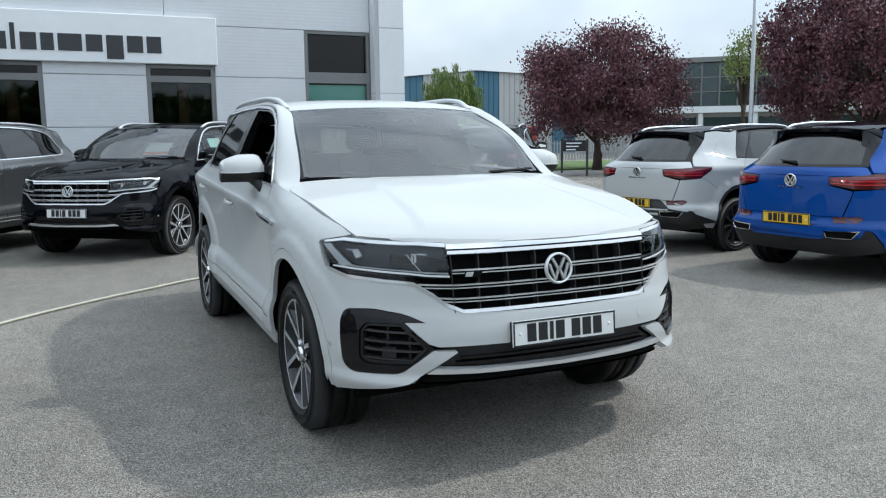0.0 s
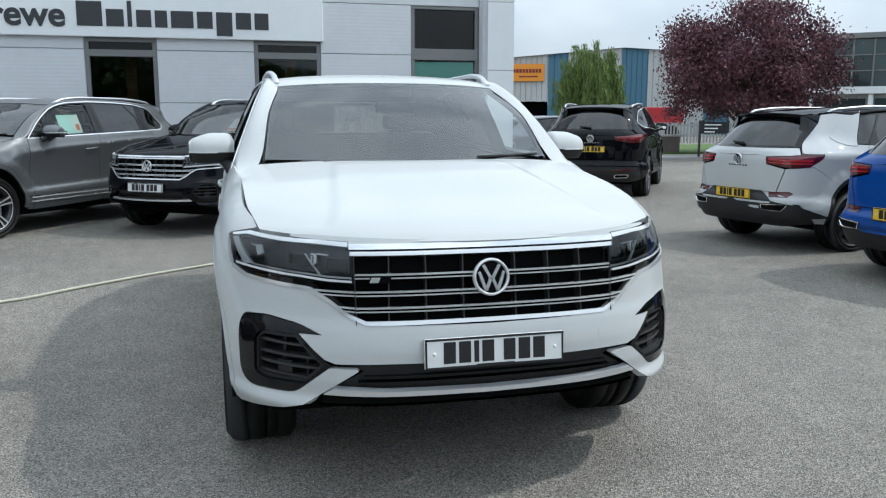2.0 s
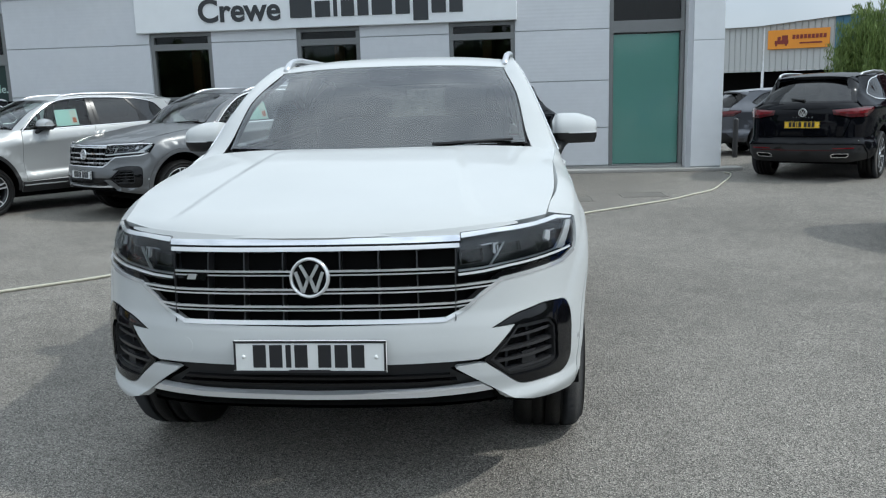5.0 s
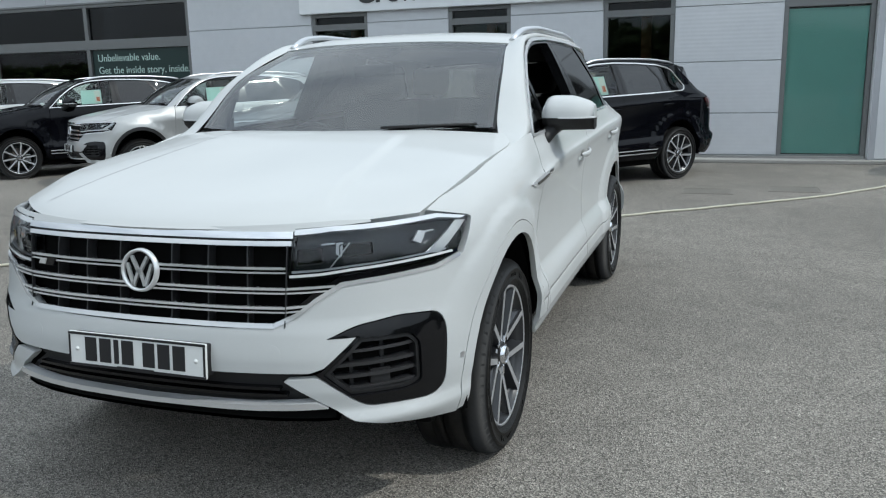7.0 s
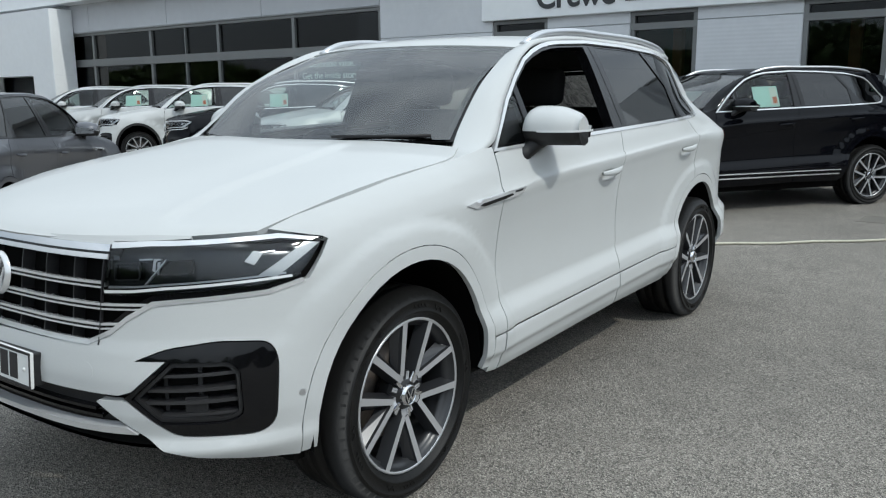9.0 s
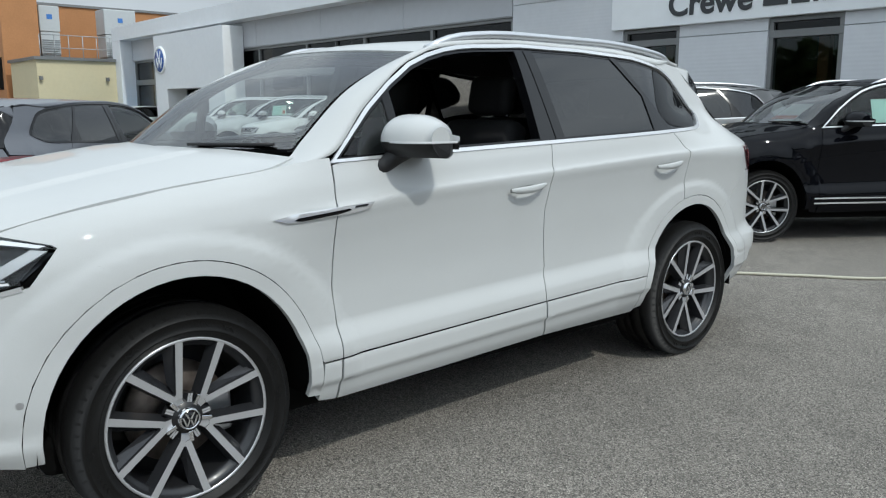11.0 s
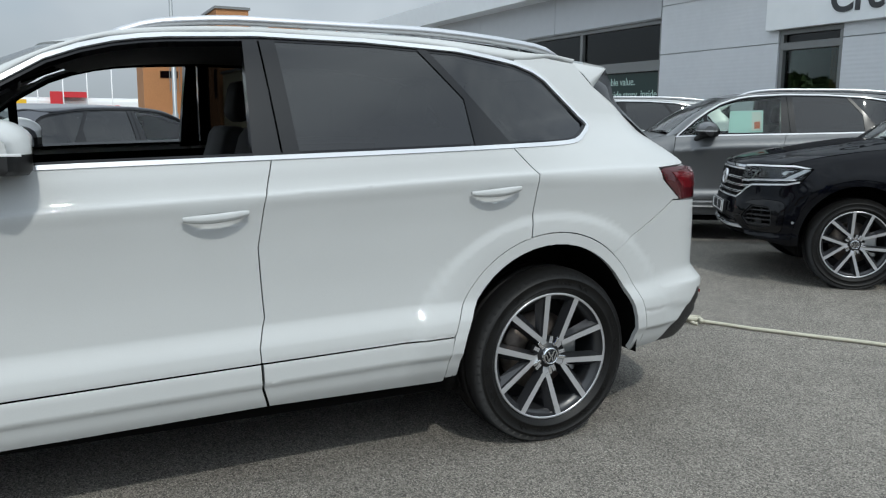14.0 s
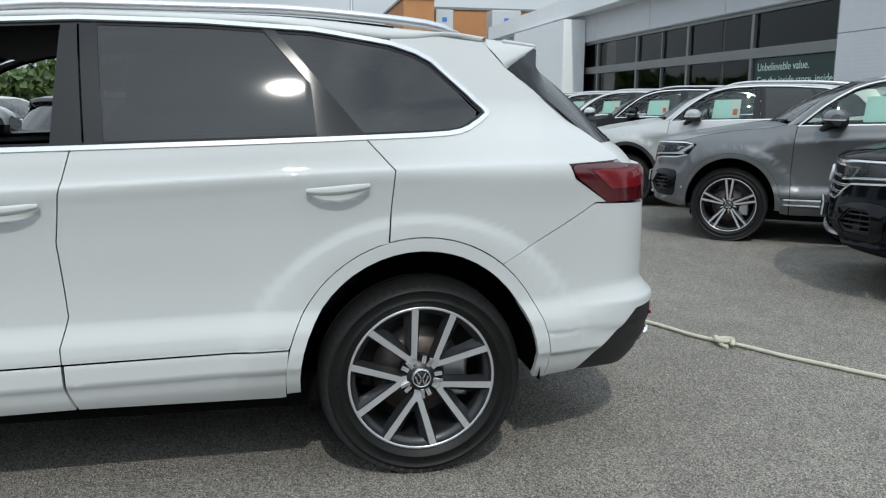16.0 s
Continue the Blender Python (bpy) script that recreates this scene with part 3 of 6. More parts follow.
M_COVERFRAME = mat("worn_cover_frame", (0.175, 0.162, 0.142), 0.8, var=0.2, fine=40)
M_COVER = mat("iron_cover", (0.150, 0.139, 0.122), 0.8, 0.1, var=0.2, fine=40, bump=0.4, bscale=90)
for x, y in ((1.45, 6.4), (2.5, 6.75)):
    c = thing("inspection_cover", "flat worn inspection cover let into the asphalt", "cover")
    part("plate", boxed(x - 0.28, x + 0.28, y - 0.22, y + 0.22, -0.01, 0.004), M_COVER, c)
    bm = bmesh.new()
    for a, b, d, e in ((-0.32, 0.32, -0.26, -0.23), (-0.32, 0.32, 0.23, 0.26), (-0.32, -0.29, -0.23, 0.23), (0.29, 0.32, -0.23, 0.23)):
        box(bm, x + a, x + b, y + d, y + e, -0.01, 0.005)
    part("frame", bm, M_COVERFRAME, c)
M_BOLLARD = mat("dark_grey_bollard", (0.03, 0.03, 0.032), 0.5, var=0.1)
for x, y in ((5.45, 13.2), (6.9, 13.6)):
    b_ = thing("bollard", "dark grey metal bollard with rounded top", "bollard", group="bollards by the kerb")
    bm = bmesh.new()
    lathe(bm, [(0.055, 0), (0.055, 0.80), (0.048, 0.835), (0.025, 0.85), (0.0, 0.852)], 16, axis="Z")
    o = part("post", bm, M_BOLLARD, b_)
    b_.matrix_basis = pose(x, y, 0)

# ---- cars ----
# A car's own frame: x to its left, y to its rear, z up, origin on the ground midway between the axles.
AXLE = 1.447


class Shape:
    """The skins of a tall estate car: a belt round the body, and sheets over bonnet, screen, roof and tail."""

    hollow = 0.013

    def __init__(self):
        px = [0, 0.25, 0.50, 0.70, 0.828, 0.912, 0.958, 0.972, 0.966, 0.962, 0.965, 0.970, 0.952, 0.908, 0.845, 0.70, 0.40, 0]
        py = [-2.36, -2.352, -2.315, -2.225, -2.10, -1.94, -1.74, -1.45, -0.9, 0, 0.9, 1.45, 1.80, 2.10, 2.31, 2.45, 2.52, 2.54]
        t = np.concatenate([[0], np.cumsum(np.hypot(np.diff(px), np.diff(py)))])
        tt = np.linspace(0, t[-1], 1200)
        x, y = pchip(t, px)(tt), pchip(t, py)(tt)
        k = np.ones(25) / 25
        xs = np.convolve(np.concatenate([-x[12:0:-1], x, -x[-2:-14:-1]]), k, "valid")
        ys = np.convolve(np.concatenate([y[12:0:-1], y, y[-2:-14:-1]]), k, "valid")
        self.x, self.y = xs, ys
        self.q = np.concatenate([[0], np.cumsum(np.hypot(np.diff(xs), np.diff(ys)))])
        tx, ty = np.gradient(xs, self.q), np.gradient(ys, self.q)
        ln = np.hypot(tx, ty)
        self.nx, self.ny = ty / ln, -tx / ln
        self.L = self.q[-1]
        self.half = len(xs) // 2
        self.zs = pchip([-2.1, -1.6, -0.86, -0.43, 0.24, 1.31, 1.95, 2.6], [0.92, 0.96, 1.015, 1.055, 1.085, 1.135, 1.15, 1.15])
        self.zh = pchip([-2.2, -1.97, -1.75, -1.45, -1.15, -1.0, -0.7], [0.97, 1.005, 1.058, 1.108, 1.143, 1.165, 1.18])
        self.front = pchip([0.15, 0.25, 0.33, 0.395, 0.43, 0.50, 0.58, 0.66, 0.72, 0.82, 0.92, 0.98, 1.02, 1.1], [0.20, 0.10, 0.036, -0.004, 0.010, 0, 0, 0.012, 0.028, 0.04, 0.055, 0.075, 0.10, 0.20])
        self.fender = pchip([-0.9, -0.75, -0.6, -0.5, -0.40, -0.28, -0.16, -0.08, -0.03, 0.0, 0.05], [0.06, 0.02, 0.004, 0.008, 0.010, 0.004, 0.008, 0.032, 0.072, 0.112, 0.17])
        self.door = pchip([0.2, 0.29, 0.35, 0.400, 0.414, 0.470, 0.483, 0.490, 0.500, 0.535, 0.625, 0.72, 0.90, 1.02, 1.072, 1.083, 1.094, 1.17, 1.215, 1.35, 1.45, 1.53, 1.60, 1.64, 1.68],
                          [0.12, 0.060, 0.026, 0.010, -0.002, -0.002, 0.000, 0.002, 0.000, 0.004, 0.040, 0.042, 0.030, 0.012, 0.002, 0.003, 0.013, 0.038, 0.056, 0.114, 0.160, 0.199, 0.238, 0.268, 0.32])
        self.rear = pchip([0.15, 0.28, 0.36, 0.425, 0.435, 0.50, 0.512, 0.60, 0.625, 0.68, 0.85, 1.0, 1.1, 1.16, 1.22, 1.3], [0.26, 0.13, 0.06, 0.026, 0.018, 0.010, 0.0, 0.0, 0.022, 0.055, 0.055, 0.06, 0.065, 0.075, 0.12, 0.2])
        self.belt = oriented(self.belt_point)
        self.bonnet = self.top([(-2.297, 0.977, 0.801, -1.965, 1.000), (-2.255, 1.006, 0.808, -1.93, 1.010), (-2.17, 1.030, 0.821, -1.85, 1.031), (-1.95, 1.076, 0.844, -1.70, 1.068), (-1.6, 1.136, 0.854, -1.42, 1.113), (-1.28, 1.187, 0.862, -1.12, 1.148), (-1.11, 1.210, 0.802, -0.955, 1.183)], 2.4, 3.0, 0.010)
        self.screen = self.top([(-1.165, 1.200, 0.752, -0.925, 1.204), (-0.81, 1.435, 0.706, -0.645, 1.432), (-0.42, 1.605, 0.635, -0.27, 1.586)], 2.2, 2.4)
        self.roof = self.top([(-0.42, 1.608, 0.635, -0.27, 1.590), (-0.2, 1.652, 0.636, -0.08, 1.630), (0.3, 1.686, 0.632, 0.32, 1.655), (0.9, 1.688, 0.632, 0.9, 1.655), (1.5, 1.662, 0.612, 1.5, 1.622), (1.85, 1.632, 0.565, 1.76, 1.598), (2.06, 1.605, 0.530, 1.962, 1.577)], 2.4, 2.6)
        self.glass_rear = self.top([(2.02, 1.565, 0.590, 1.80, 1.53), (2.22, 1.40, 0.640, 1.995, 1.37), (2.42, 1.205, 0.680, 2.185, 1.208)], 2.6, 3.0)
        self.tail_top = self.top([(2.42, 1.205, 0.680, 2.185, 1.208), (2.455, 1.17, 0.74, 2.235, 1.16), (2.475, 1.125, 0.785, 2.275, 1.125)], 2.6, 3.0)

    def side(self, y, z):
        return float(np.interp(y, self.y, self.q)), z

    def nose(self, x, z):
        return float(np.sign(x) * np.interp(abs(x), self.x[:self.half], self.q[:self.half])), z

    def tail(self, x, z):
        h = self.half
        q = float(np.interp(abs(x), self.x[h:][::-1], self.q[h:][::-1]))
        return (q if x >= 0 else 2 * self.L - q), z

    def shear(self, q, z):
        """How far the body's creases climb along its side."""
        y = np.interp(np.abs(q), self.q, self.y)
        return (self.zs(y) - 1.085) * smooth(z, 0.7, 1.0) + 0.030 * np.clip(y, -1, 1) * (1 - smooth(z, 0.6, 0.85))

    def climbing(self, q, v, w):
        """The belt, with heights measured along the creases."""
        z = v
        for _ in range(14):
            z = v + self.shear(q, z)
        return self.belt(q, z, w)

    def find(self, y, z):
        """The measure round the skin at which it reaches y at height z, on the left rear side."""
        q = self.q[self.half:]
        p = self.belt(q, np.full(len(q), z), np.zeros(len(q)))
        return float(q[int(np.argmax(p[:, 1] >= y))]), z

    def belt_point(self, q, z):
        a, sg = np.abs(q), np.where(q < 0, -1.0, 1.0)
        sg = np.where(a > self.L, -sg, sg)
        a = np.where(a > self.L, 2 * self.L - a, a)
        x, y = np.interp(a, self.q, self.x), np.interp(a, self.q, self.y)
        nx, ny = np.interp(a, self.q, self.nx), np.interp(a, self.q, self.ny)
        q_f0, q_f1 = np.interp(-2.16, self.y[:self.half], self.q[:self.half]), np.interp(-1.72, self.y, self.q)
        wf = 1 - smooth(a, q_f0, q_f1)
        wr = smooth(a, np.interp(1.92, self.y, self.q), np.interp(2.36, self.y, self.q))
        zs = self.zs(y)
        zr = z - (zs - 1.085) * smooth(z, 0.7, 1.0) - 0.030 * np.clip(y, -1, 1) * (1 - smooth(z, 0.6, 0.85))
        side_d = self.door(zr)
        wfe = 1 - smooth(y, -1.25, -0.85)
        side_d = side_d * (1 - wfe) + self.fender(z - self.zh(y)) * wfe
        for cy in (-AXLE, AXLE):
            r = np.hypot((y - cy) * 0.925, z - 0.36)
            side_d = side_d - (0.013 * (1 - smooth(r, 0.575, 0.625)) + 0.006 * (1 - smooth(r, 0.52, 0.60))) * smooth(z, 0.30, 0.55)
        for cy, cz in ((0.098, 1.000), (1.153, 1.052)):
            side_d = side_d + self.cup(y - cy, z - cz)
        d = side_d * (1 - wf) * (1 - wr) + self.front(z) * wf + self.rear(z) * wr
        taper = 0.17 * smooth(y, 1.05, 1.9) * smooth(z, 1.08, 1.38)
        d = d + taper
        return np.stack([sg * (x - nx * d), y - ny * d, z + 0 * x], axis=1)

    def cup(self, y, z):
        """The hollow behind a door handle."""
        return self.hollow * np.clip(1 - (y / 0.085) ** 2 - (z / 0.029) ** 2, 0, 1) ** 0.8

    def top(self, st, by, bz, ridge=0.0):
        v = np.arange(len(st))
        f = [pchip(v, [s[i] for s in st]) for i in range(5)]

        def point(u, w):
            yc, zc, xe, ye, ze = (g(w) for g in f)
            a = np.abs(u)
            x = u * xe
            z = zc + (ze - zc) * a ** bz
            if ridge:
                xr = 0.60 - 0.034 * w
                z = z + ridge * (1 - smooth(np.abs(x), xr - 0.02, xr + 0.035)) * smooth(w, 0.9, 2.2) * (1 - smooth(w, 5.0, 6.0))
            return np.stack([x, yc + (ye - yc) * a ** by, z], axis=1)

        return oriented(point)


SHAPE = Shape()


def arch(cy, r_side, r_top, a0, a1, n=14, cz=0.38):
    return [(cy + r_side * math.cos(radians(a0 + (a1 - a0) * i / n)), cz + r_top * math.sin(radians(a0 + (a1 - a0) * i / n))) for i in range(n + 1)]


def wheel_parts(style, radius=0.375, width=0.275, rim_r=0.268, dark=False):
    """Meshes of a wheel that faces +x, its outer face at x = 0."""
    bm = bmesh.new()
    R, W = radius, width
    seg = 60
    prof = [(rim_r, -0.012), (rim_r + 0.012, 0.0), (rim_r + 0.022, 0.008), (rim_r + 0.025, 0.0125), (rim_r + 0.029, 0.0125), (rim_r + 0.032, 0.0095), (rim_r + 0.062, 0.0120), (rim_r + 0.064, 0.0150), (rim_r + 0.067, 0.0148), (rim_r + 0.069, 0.0112), (R - 0.030, 0.006), (R - 0.012, -0.006), (R - 0.004, -0.022),
            (R, -0.05), (R, -0.072), (R - 0.008, -0.074), (R - 0.008, -0.084), (R, -0.086), (R, -W / 2 - 0.006), (R - 0.008, -W / 2 - 0.004), (R - 0.008, -W / 2 + 0.006),
            (R, -W + 0.086), (R - 0.008, -W + 0.084), (R - 0.008, -W + 0.074), (R, -W + 0.07), (R - 0.004, -W + 0.02), (R - 0.03, -W), (rim_r + 0.02, -W), (rim_r, -W + 0.02)]
    rings = []
    for i in range(seg * 2):
        a = 2 * math.pi * (i // 2 + (0.0 if i % 2 == 0 else 0.76)) / seg
        groove = i % 2 == 1
        row = []
        for j, (r, x) in enumerate(prof):
            rings_r = r
            row.append(bm.verts.new((x, rings_r * math.cos(a), rings_r * math.sin(a))))
        rings.append((row, groove))
    n = len(prof)
    for i in range(seg * 2):
        a, g = rings[i]
        b, _ = rings[(i + 1) % (seg * 2)]
        for j in range(n - 1):
            f = bm.faces.new((a[j], a[j + 1], b[j + 1], b[j]))
            f.smooth = True
            if g and 10 <= j <= 14:
                f.material_index = 1
    lugs = [f for f in bm.faces if f.material_index == 1]
    for f in lugs:
        f.material_index = 0
    bmesh.ops.inset_region(bm, faces=lugs, thickness=0.0006, depth=-0.013)
    for k in range(6):
        for d, r0, r1 in ((0.0, 0.036, 0.050), (0.045, 0.050, 0.036), (0.09, 0.036, 0.050), (0.30, 0.040, 0.047), (0.36, 0.040, 0.047), (0.42, 0.040, 0.047), (0.48, 0.040, 0.047)):
            a0, a1 = k * math.pi / 3 + d, k * math.pi / 3 + d + (0.045 if d < 0.1 else 0.03)
            for ra, rb, aa, ab in ((rim_r + r0, rim_r + r1, a0, a1),):
                q = [(0.0135, ra, aa), (0.0135, rb, ab), (0.0135, rb + 0.005, ab), (0.0135, ra + 0.005, aa)]
                top = [bm.verts.new((x, r * math.cos(a), r * math.sin(a))) for x, r, a in q]
                low = [bm.verts.new((x - 0.006, r * math.cos(a), r * math.sin(a))) for x, r, a in q]
                bm.faces.new(top)
                for i in range(4):
                    bm.faces.new((top[i], low[i], low[(i + 1) % 4], top[(i + 1) % 4]))
    tyre = finish(bm, "wheel", M_RUBBER, False)

    bm = bmesh.new()
    lathe(bm, [(rim_r + 0.002, -0.014), (rim_r + 0.003, -0.004), (rim_r - 0.004, -0.003), (rim_r - 0.007, -0.006)], 64, 0)
    lathe(bm, [(rim_r - 0.007, -0.006), (rim_r - 0.012, -0.016)], 64, 2)
    lathe(bm, [(rim_r - 0.012, -0.016), (rim_r - 0.020, -0.030), (rim_r - 0.028, -0.032), (rim_r - 0.030, -0.06), (rim_r - 0.034, -0.20)], 48, 2)
    lathe(bm, [(0.0, -0.16), (rim_r - 0.03, -0.2)], 32, 1)

    def spoke(a0, a1, w0, w1, r0, r1, x0, x1, deep=0.045, face=0):
        """A tapering bar in the wheel's plane from angle a0 at r0 to a1 at r1, bright in front, dark at its sides."""
        p0 = Vector((0, math.cos(a0) * r0, math.sin(a0) * r0))
        p1 = Vector((0, math.cos(a1) * r1, math.sin(a1) * r1))
        d = (p1 - p0).normalized()
        s = Vector((0, -d.z, d.y))
        q = []
        for p, w, x in ((p0, w0, x0), (p1, w1, x1)):
            for k in (-1, 1):
                q.append((p + s * k * w + Vector((x, 0, 0)), p + s * k * (w + 0.012) + Vector((x - deep, 0, 0))))
        v = [[bm.verts.new(c) for c in pair] for pair in q]
        bm.faces.new((v[0][0], v[2][0], v[3][0], v[1][0])).material_index = face
        for a, b in ((0, 2), (3, 1), (1, 0), (2, 3)):
            bm.faces.new((v[a][0], v[a][1], v[b][1], v[b][0])).material_index = 2

    if style == "pairs":
        for k in range(5):
            c = 2 * math.pi * k / 5 + radians(115.5)
            for sg in (-1, 1):
                spoke(c + sg * 0.085, c + sg * 0.352, 0.0105, 0.0125, 0.076, rim_r - 0.004, -0.022, -0.005)
                # the sloping grey flank inside each fork
                q = [(-0.026, 0.088, sg * 0.03), (-0.008, rim_r - 0.007, sg * 0.315), (-0.046, rim_r - 0.012, sg * 0.185), (-0.050, 0.135, sg * 0.02)]
                f = bm.faces.new([bm.verts.new((x, r * math.cos(c + a), r * math.sin(c + a))) for x, r, a in (q if sg > 0 else q[::-1])])
                f.material_index = 3
            spoke(c, c, 0.013, 0.017, 0.040, 0.094, -0.034, -0.021)
            for sg in (-1, 1):
                spoke(c + 0.628 + sg * 0.09, c + 0.628 + sg * 0.05, 0.0035, 0.0035, 0.046, 0.080, -0.030, -0.030, 0.02)
    elif style == "five":
        for k in range(5):
            c = 2 * math.pi * k / 5 + radians(90)
            for sg in (-1, 1):
                spoke(c + sg * 0.17, c + sg * 0.13, 0.008, 0.011, 0.05, rim_r - 0.006, -0.03, -0.006)
            spoke(c, c, 0.030, 0.020, 0.05, rim_r - 0.10, -0.06, -0.035, 0.02, 2)
    else:
        for k in range(10):
            c = 2 * math.pi * k / 10
            spoke(c, c + 0.12, 0.012, 0.013, 0.05, rim_r - 0.006, -0.03, -0.006)
    lathe(bm, [(0.0, -0.018), (0.026, -0.018), (0.034, -0.022), (0.05, -0.028), (0.07, -0.05), (0.075, -0.09)], 30, 1)
    rim = finish(bm, "rim", [M_ALLOYDARK if dark else M_ALLOY, M_ALLOYDARK, M_GUNMETAL, M_FACET])

    bm = bmesh.new()
    lathe(bm, [(0.0, -0.010), (0.029, -0.010), (0.0295, -0.014)], 28, 1)
    lathe(bm, [(0.0295, -0.016), (0.030, -0.007), (0.034, -0.007), (0.037, -0.024)], 28, 0)
    for y0, z0, y1, z1 in ((-0.015, 0.022, 0, -0.005), (0.015, 0.022, 0, -0.005), (-0.024, 0.010, -0.011, -0.024), (0.024, 0.010, 0.011, -0.024), (-0.011, -0.024, 0, 0.003), (0.011, -0.024, 0, 0.003)):
        ln = math.hypot(y1 - y0, z1 - z0)
        box(bm, -0.010, -0.007, -ln / 2, ln / 2, -0.0026, 0.0026, mi=0, m=pose(0, (y0 + y1) / 2, (z0 + z1) / 2, math.degrees(math.atan2(z1 - z0, y1 - y0))))
    cap = finish(bm, "hub_cap", [M_CHROME, M_GLOSSBLACK])

    bm = bmesh.new()
    lathe(bm, [(0.06, -0.12), (0.17, -0.12), (0.17, -0.145)], 40, 0)
    disc = finish(bm, "brake_disc", M_IRON)
    bm = bmesh.new()
    box(bm, -0.16, -0.10, 0.09, 0.19, -0.11, 0.06, 0.012)
    caliper = finish(bm, "brake_caliper", M_SATIN)
    bm = bmesh.new()
    box(bm, -0.032, -0.020, 0.045, 0.082, -0.007, 0.007, 0.002)
    nuts = finish(bm, "wheel_bolt", M_CHROME)
    return {"wheel": tyre, "rim": rim, "hub_cap": cap, "brake_disc": disc, "brake_caliper": caliper, "wheel_bolt": nuts}


def put_emblem(car, name, m, s=1.0):
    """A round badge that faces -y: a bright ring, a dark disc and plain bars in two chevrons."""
    def turned(bm):
        for v in bm.verts:
            v.co = Vector((v.co.x, v.co.z, v.co.y))
        bmesh.ops.reverse_faces(bm, faces=bm.faces[:])
        return bm

    bm = bmesh.new()
    lathe(bm, [(0.068 * s, -0.004), (0.071 * s, -0.016), (0.078 * s, -0.016), (0.082 * s, 0.0)], 40, 0, axis="Z")
    ring = part(name, turned(bm), M_TRIM, car, "round chrome badge")
    ring.matrix_basis = m
    bm = bmesh.new()
    lathe(bm, [(0.0, -0.004), (0.069 * s, -0.003)], 40, 0, axis="Z")
    part("badge_disc", turned(bm), M_DARK, ring)
    for (x0, y0, x1, y1) in ((-0.036, 0.052, 0, -0.012), (0.036, 0.052, 0, -0.012), (-0.056, 0.024, -0.026, -0.058), (0.056, 0.024, 0.026, -0.058), (-0.026, -0.058, 0, 0.006), (0.026, -0.058, 0, 0.006)):
        bm = bmesh.new()
        d = Vector((x1 - x0, y1 - y0, 0)) * s
        box(bm, -d.length / 2, d.length / 2, -0.0062 * s, 0.0062 * s, -0.013, -0.004, m=pose((x0 + x1) / 2 * s, (y0 + y1) / 2 * s, 0, 0, 0, math.degrees(math.atan2(d.y, d.x))))
        part("badge_bar", turned(bm), M_TRIM, ring)


def number_plate(car, name, m, face, w=0.52, h=0.111):
    """A plate that faces -y with plain bars in place of its characters."""
    bm = boxed(-w / 2, w / 2, -0.006, 0.006, -h / 2, h / 2, 0.004)
    plate = part(name, bm, face, car)
    plate.matrix_basis = m
    bm = bmesh.new()
    for k in (-1, 1):
        box(bm, -w / 2 + 0.0005, w / 2 - 0.0005, -0.0075, -0.0055, k * (h / 2 - 0.005) - 0.004, k * (h / 2 - 0.005) + 0.004)
        box(bm, k * (w / 2 - 0.005) - 0.0035, k * (w / 2 - 0.005) + 0.0035, -0.0072, -0.0055, -h / 2 + 0.01, h / 2 - 0.01)
    part("plate_border", bm, M_INK, plate)
    x = -0.192
    for k in range(7):
        cw = 0.044 if k != 2 else 0.018
        part("character_bar", boxed(x, x + cw, -0.0078, -0.006, -0.036, 0.041), M_INK, plate)
        x += cw + (0.012 if k != 3 else 0.036)
    if face == M_PLATEWHITE:
        bm = boxed(-0.07, 0.07, -0.0075, -0.006, -0.0475, -0.0435)
        part("maker_line", bm, M_INK, plate)
    for k in (-1, 1):
        bm = bmesh.new()
        lathe(bm, [(0.0, -0.004), (0.006, -0.003), (0.007, 0)], 12, 0, axis="Z")
        for v in bm.verts:
            v.co = Vector((v.co.x + k * 0.225, v.co.z - 0.006, v.co.y))
        part("screw_cap", bm, M_PLATEWHITE, plate)
    return plate


def seat_parts(car, x, y, bench=0.0):
    w = 0.25 + bench
    bm = boxed(x - w, x + w, y - 0.28, y + 0.25, 0.55, 0.74, 0.05)
    s = part("seat", bm, M_CLOTH, car, smooth=True)
    bm = boxed(-w, w, -0.07, 0.07, 0.0, 0.66, 0.05, m=pose(x, y + 0.22, 0.66, -16))
    part("backrest", bm, M_CLOTH, car, smooth=True)
    for hx in ((x,) if not bench else (x - 0.4, x + 0.4)):
        bm = boxed(-0.14, 0.14, -0.05, 0.05, 0.0, 0.20, 0.045, m=pose(hx, y + 0.42, 1.32, -10))
        part("headrest", bm, M_CLOTH, car, smooth=True)


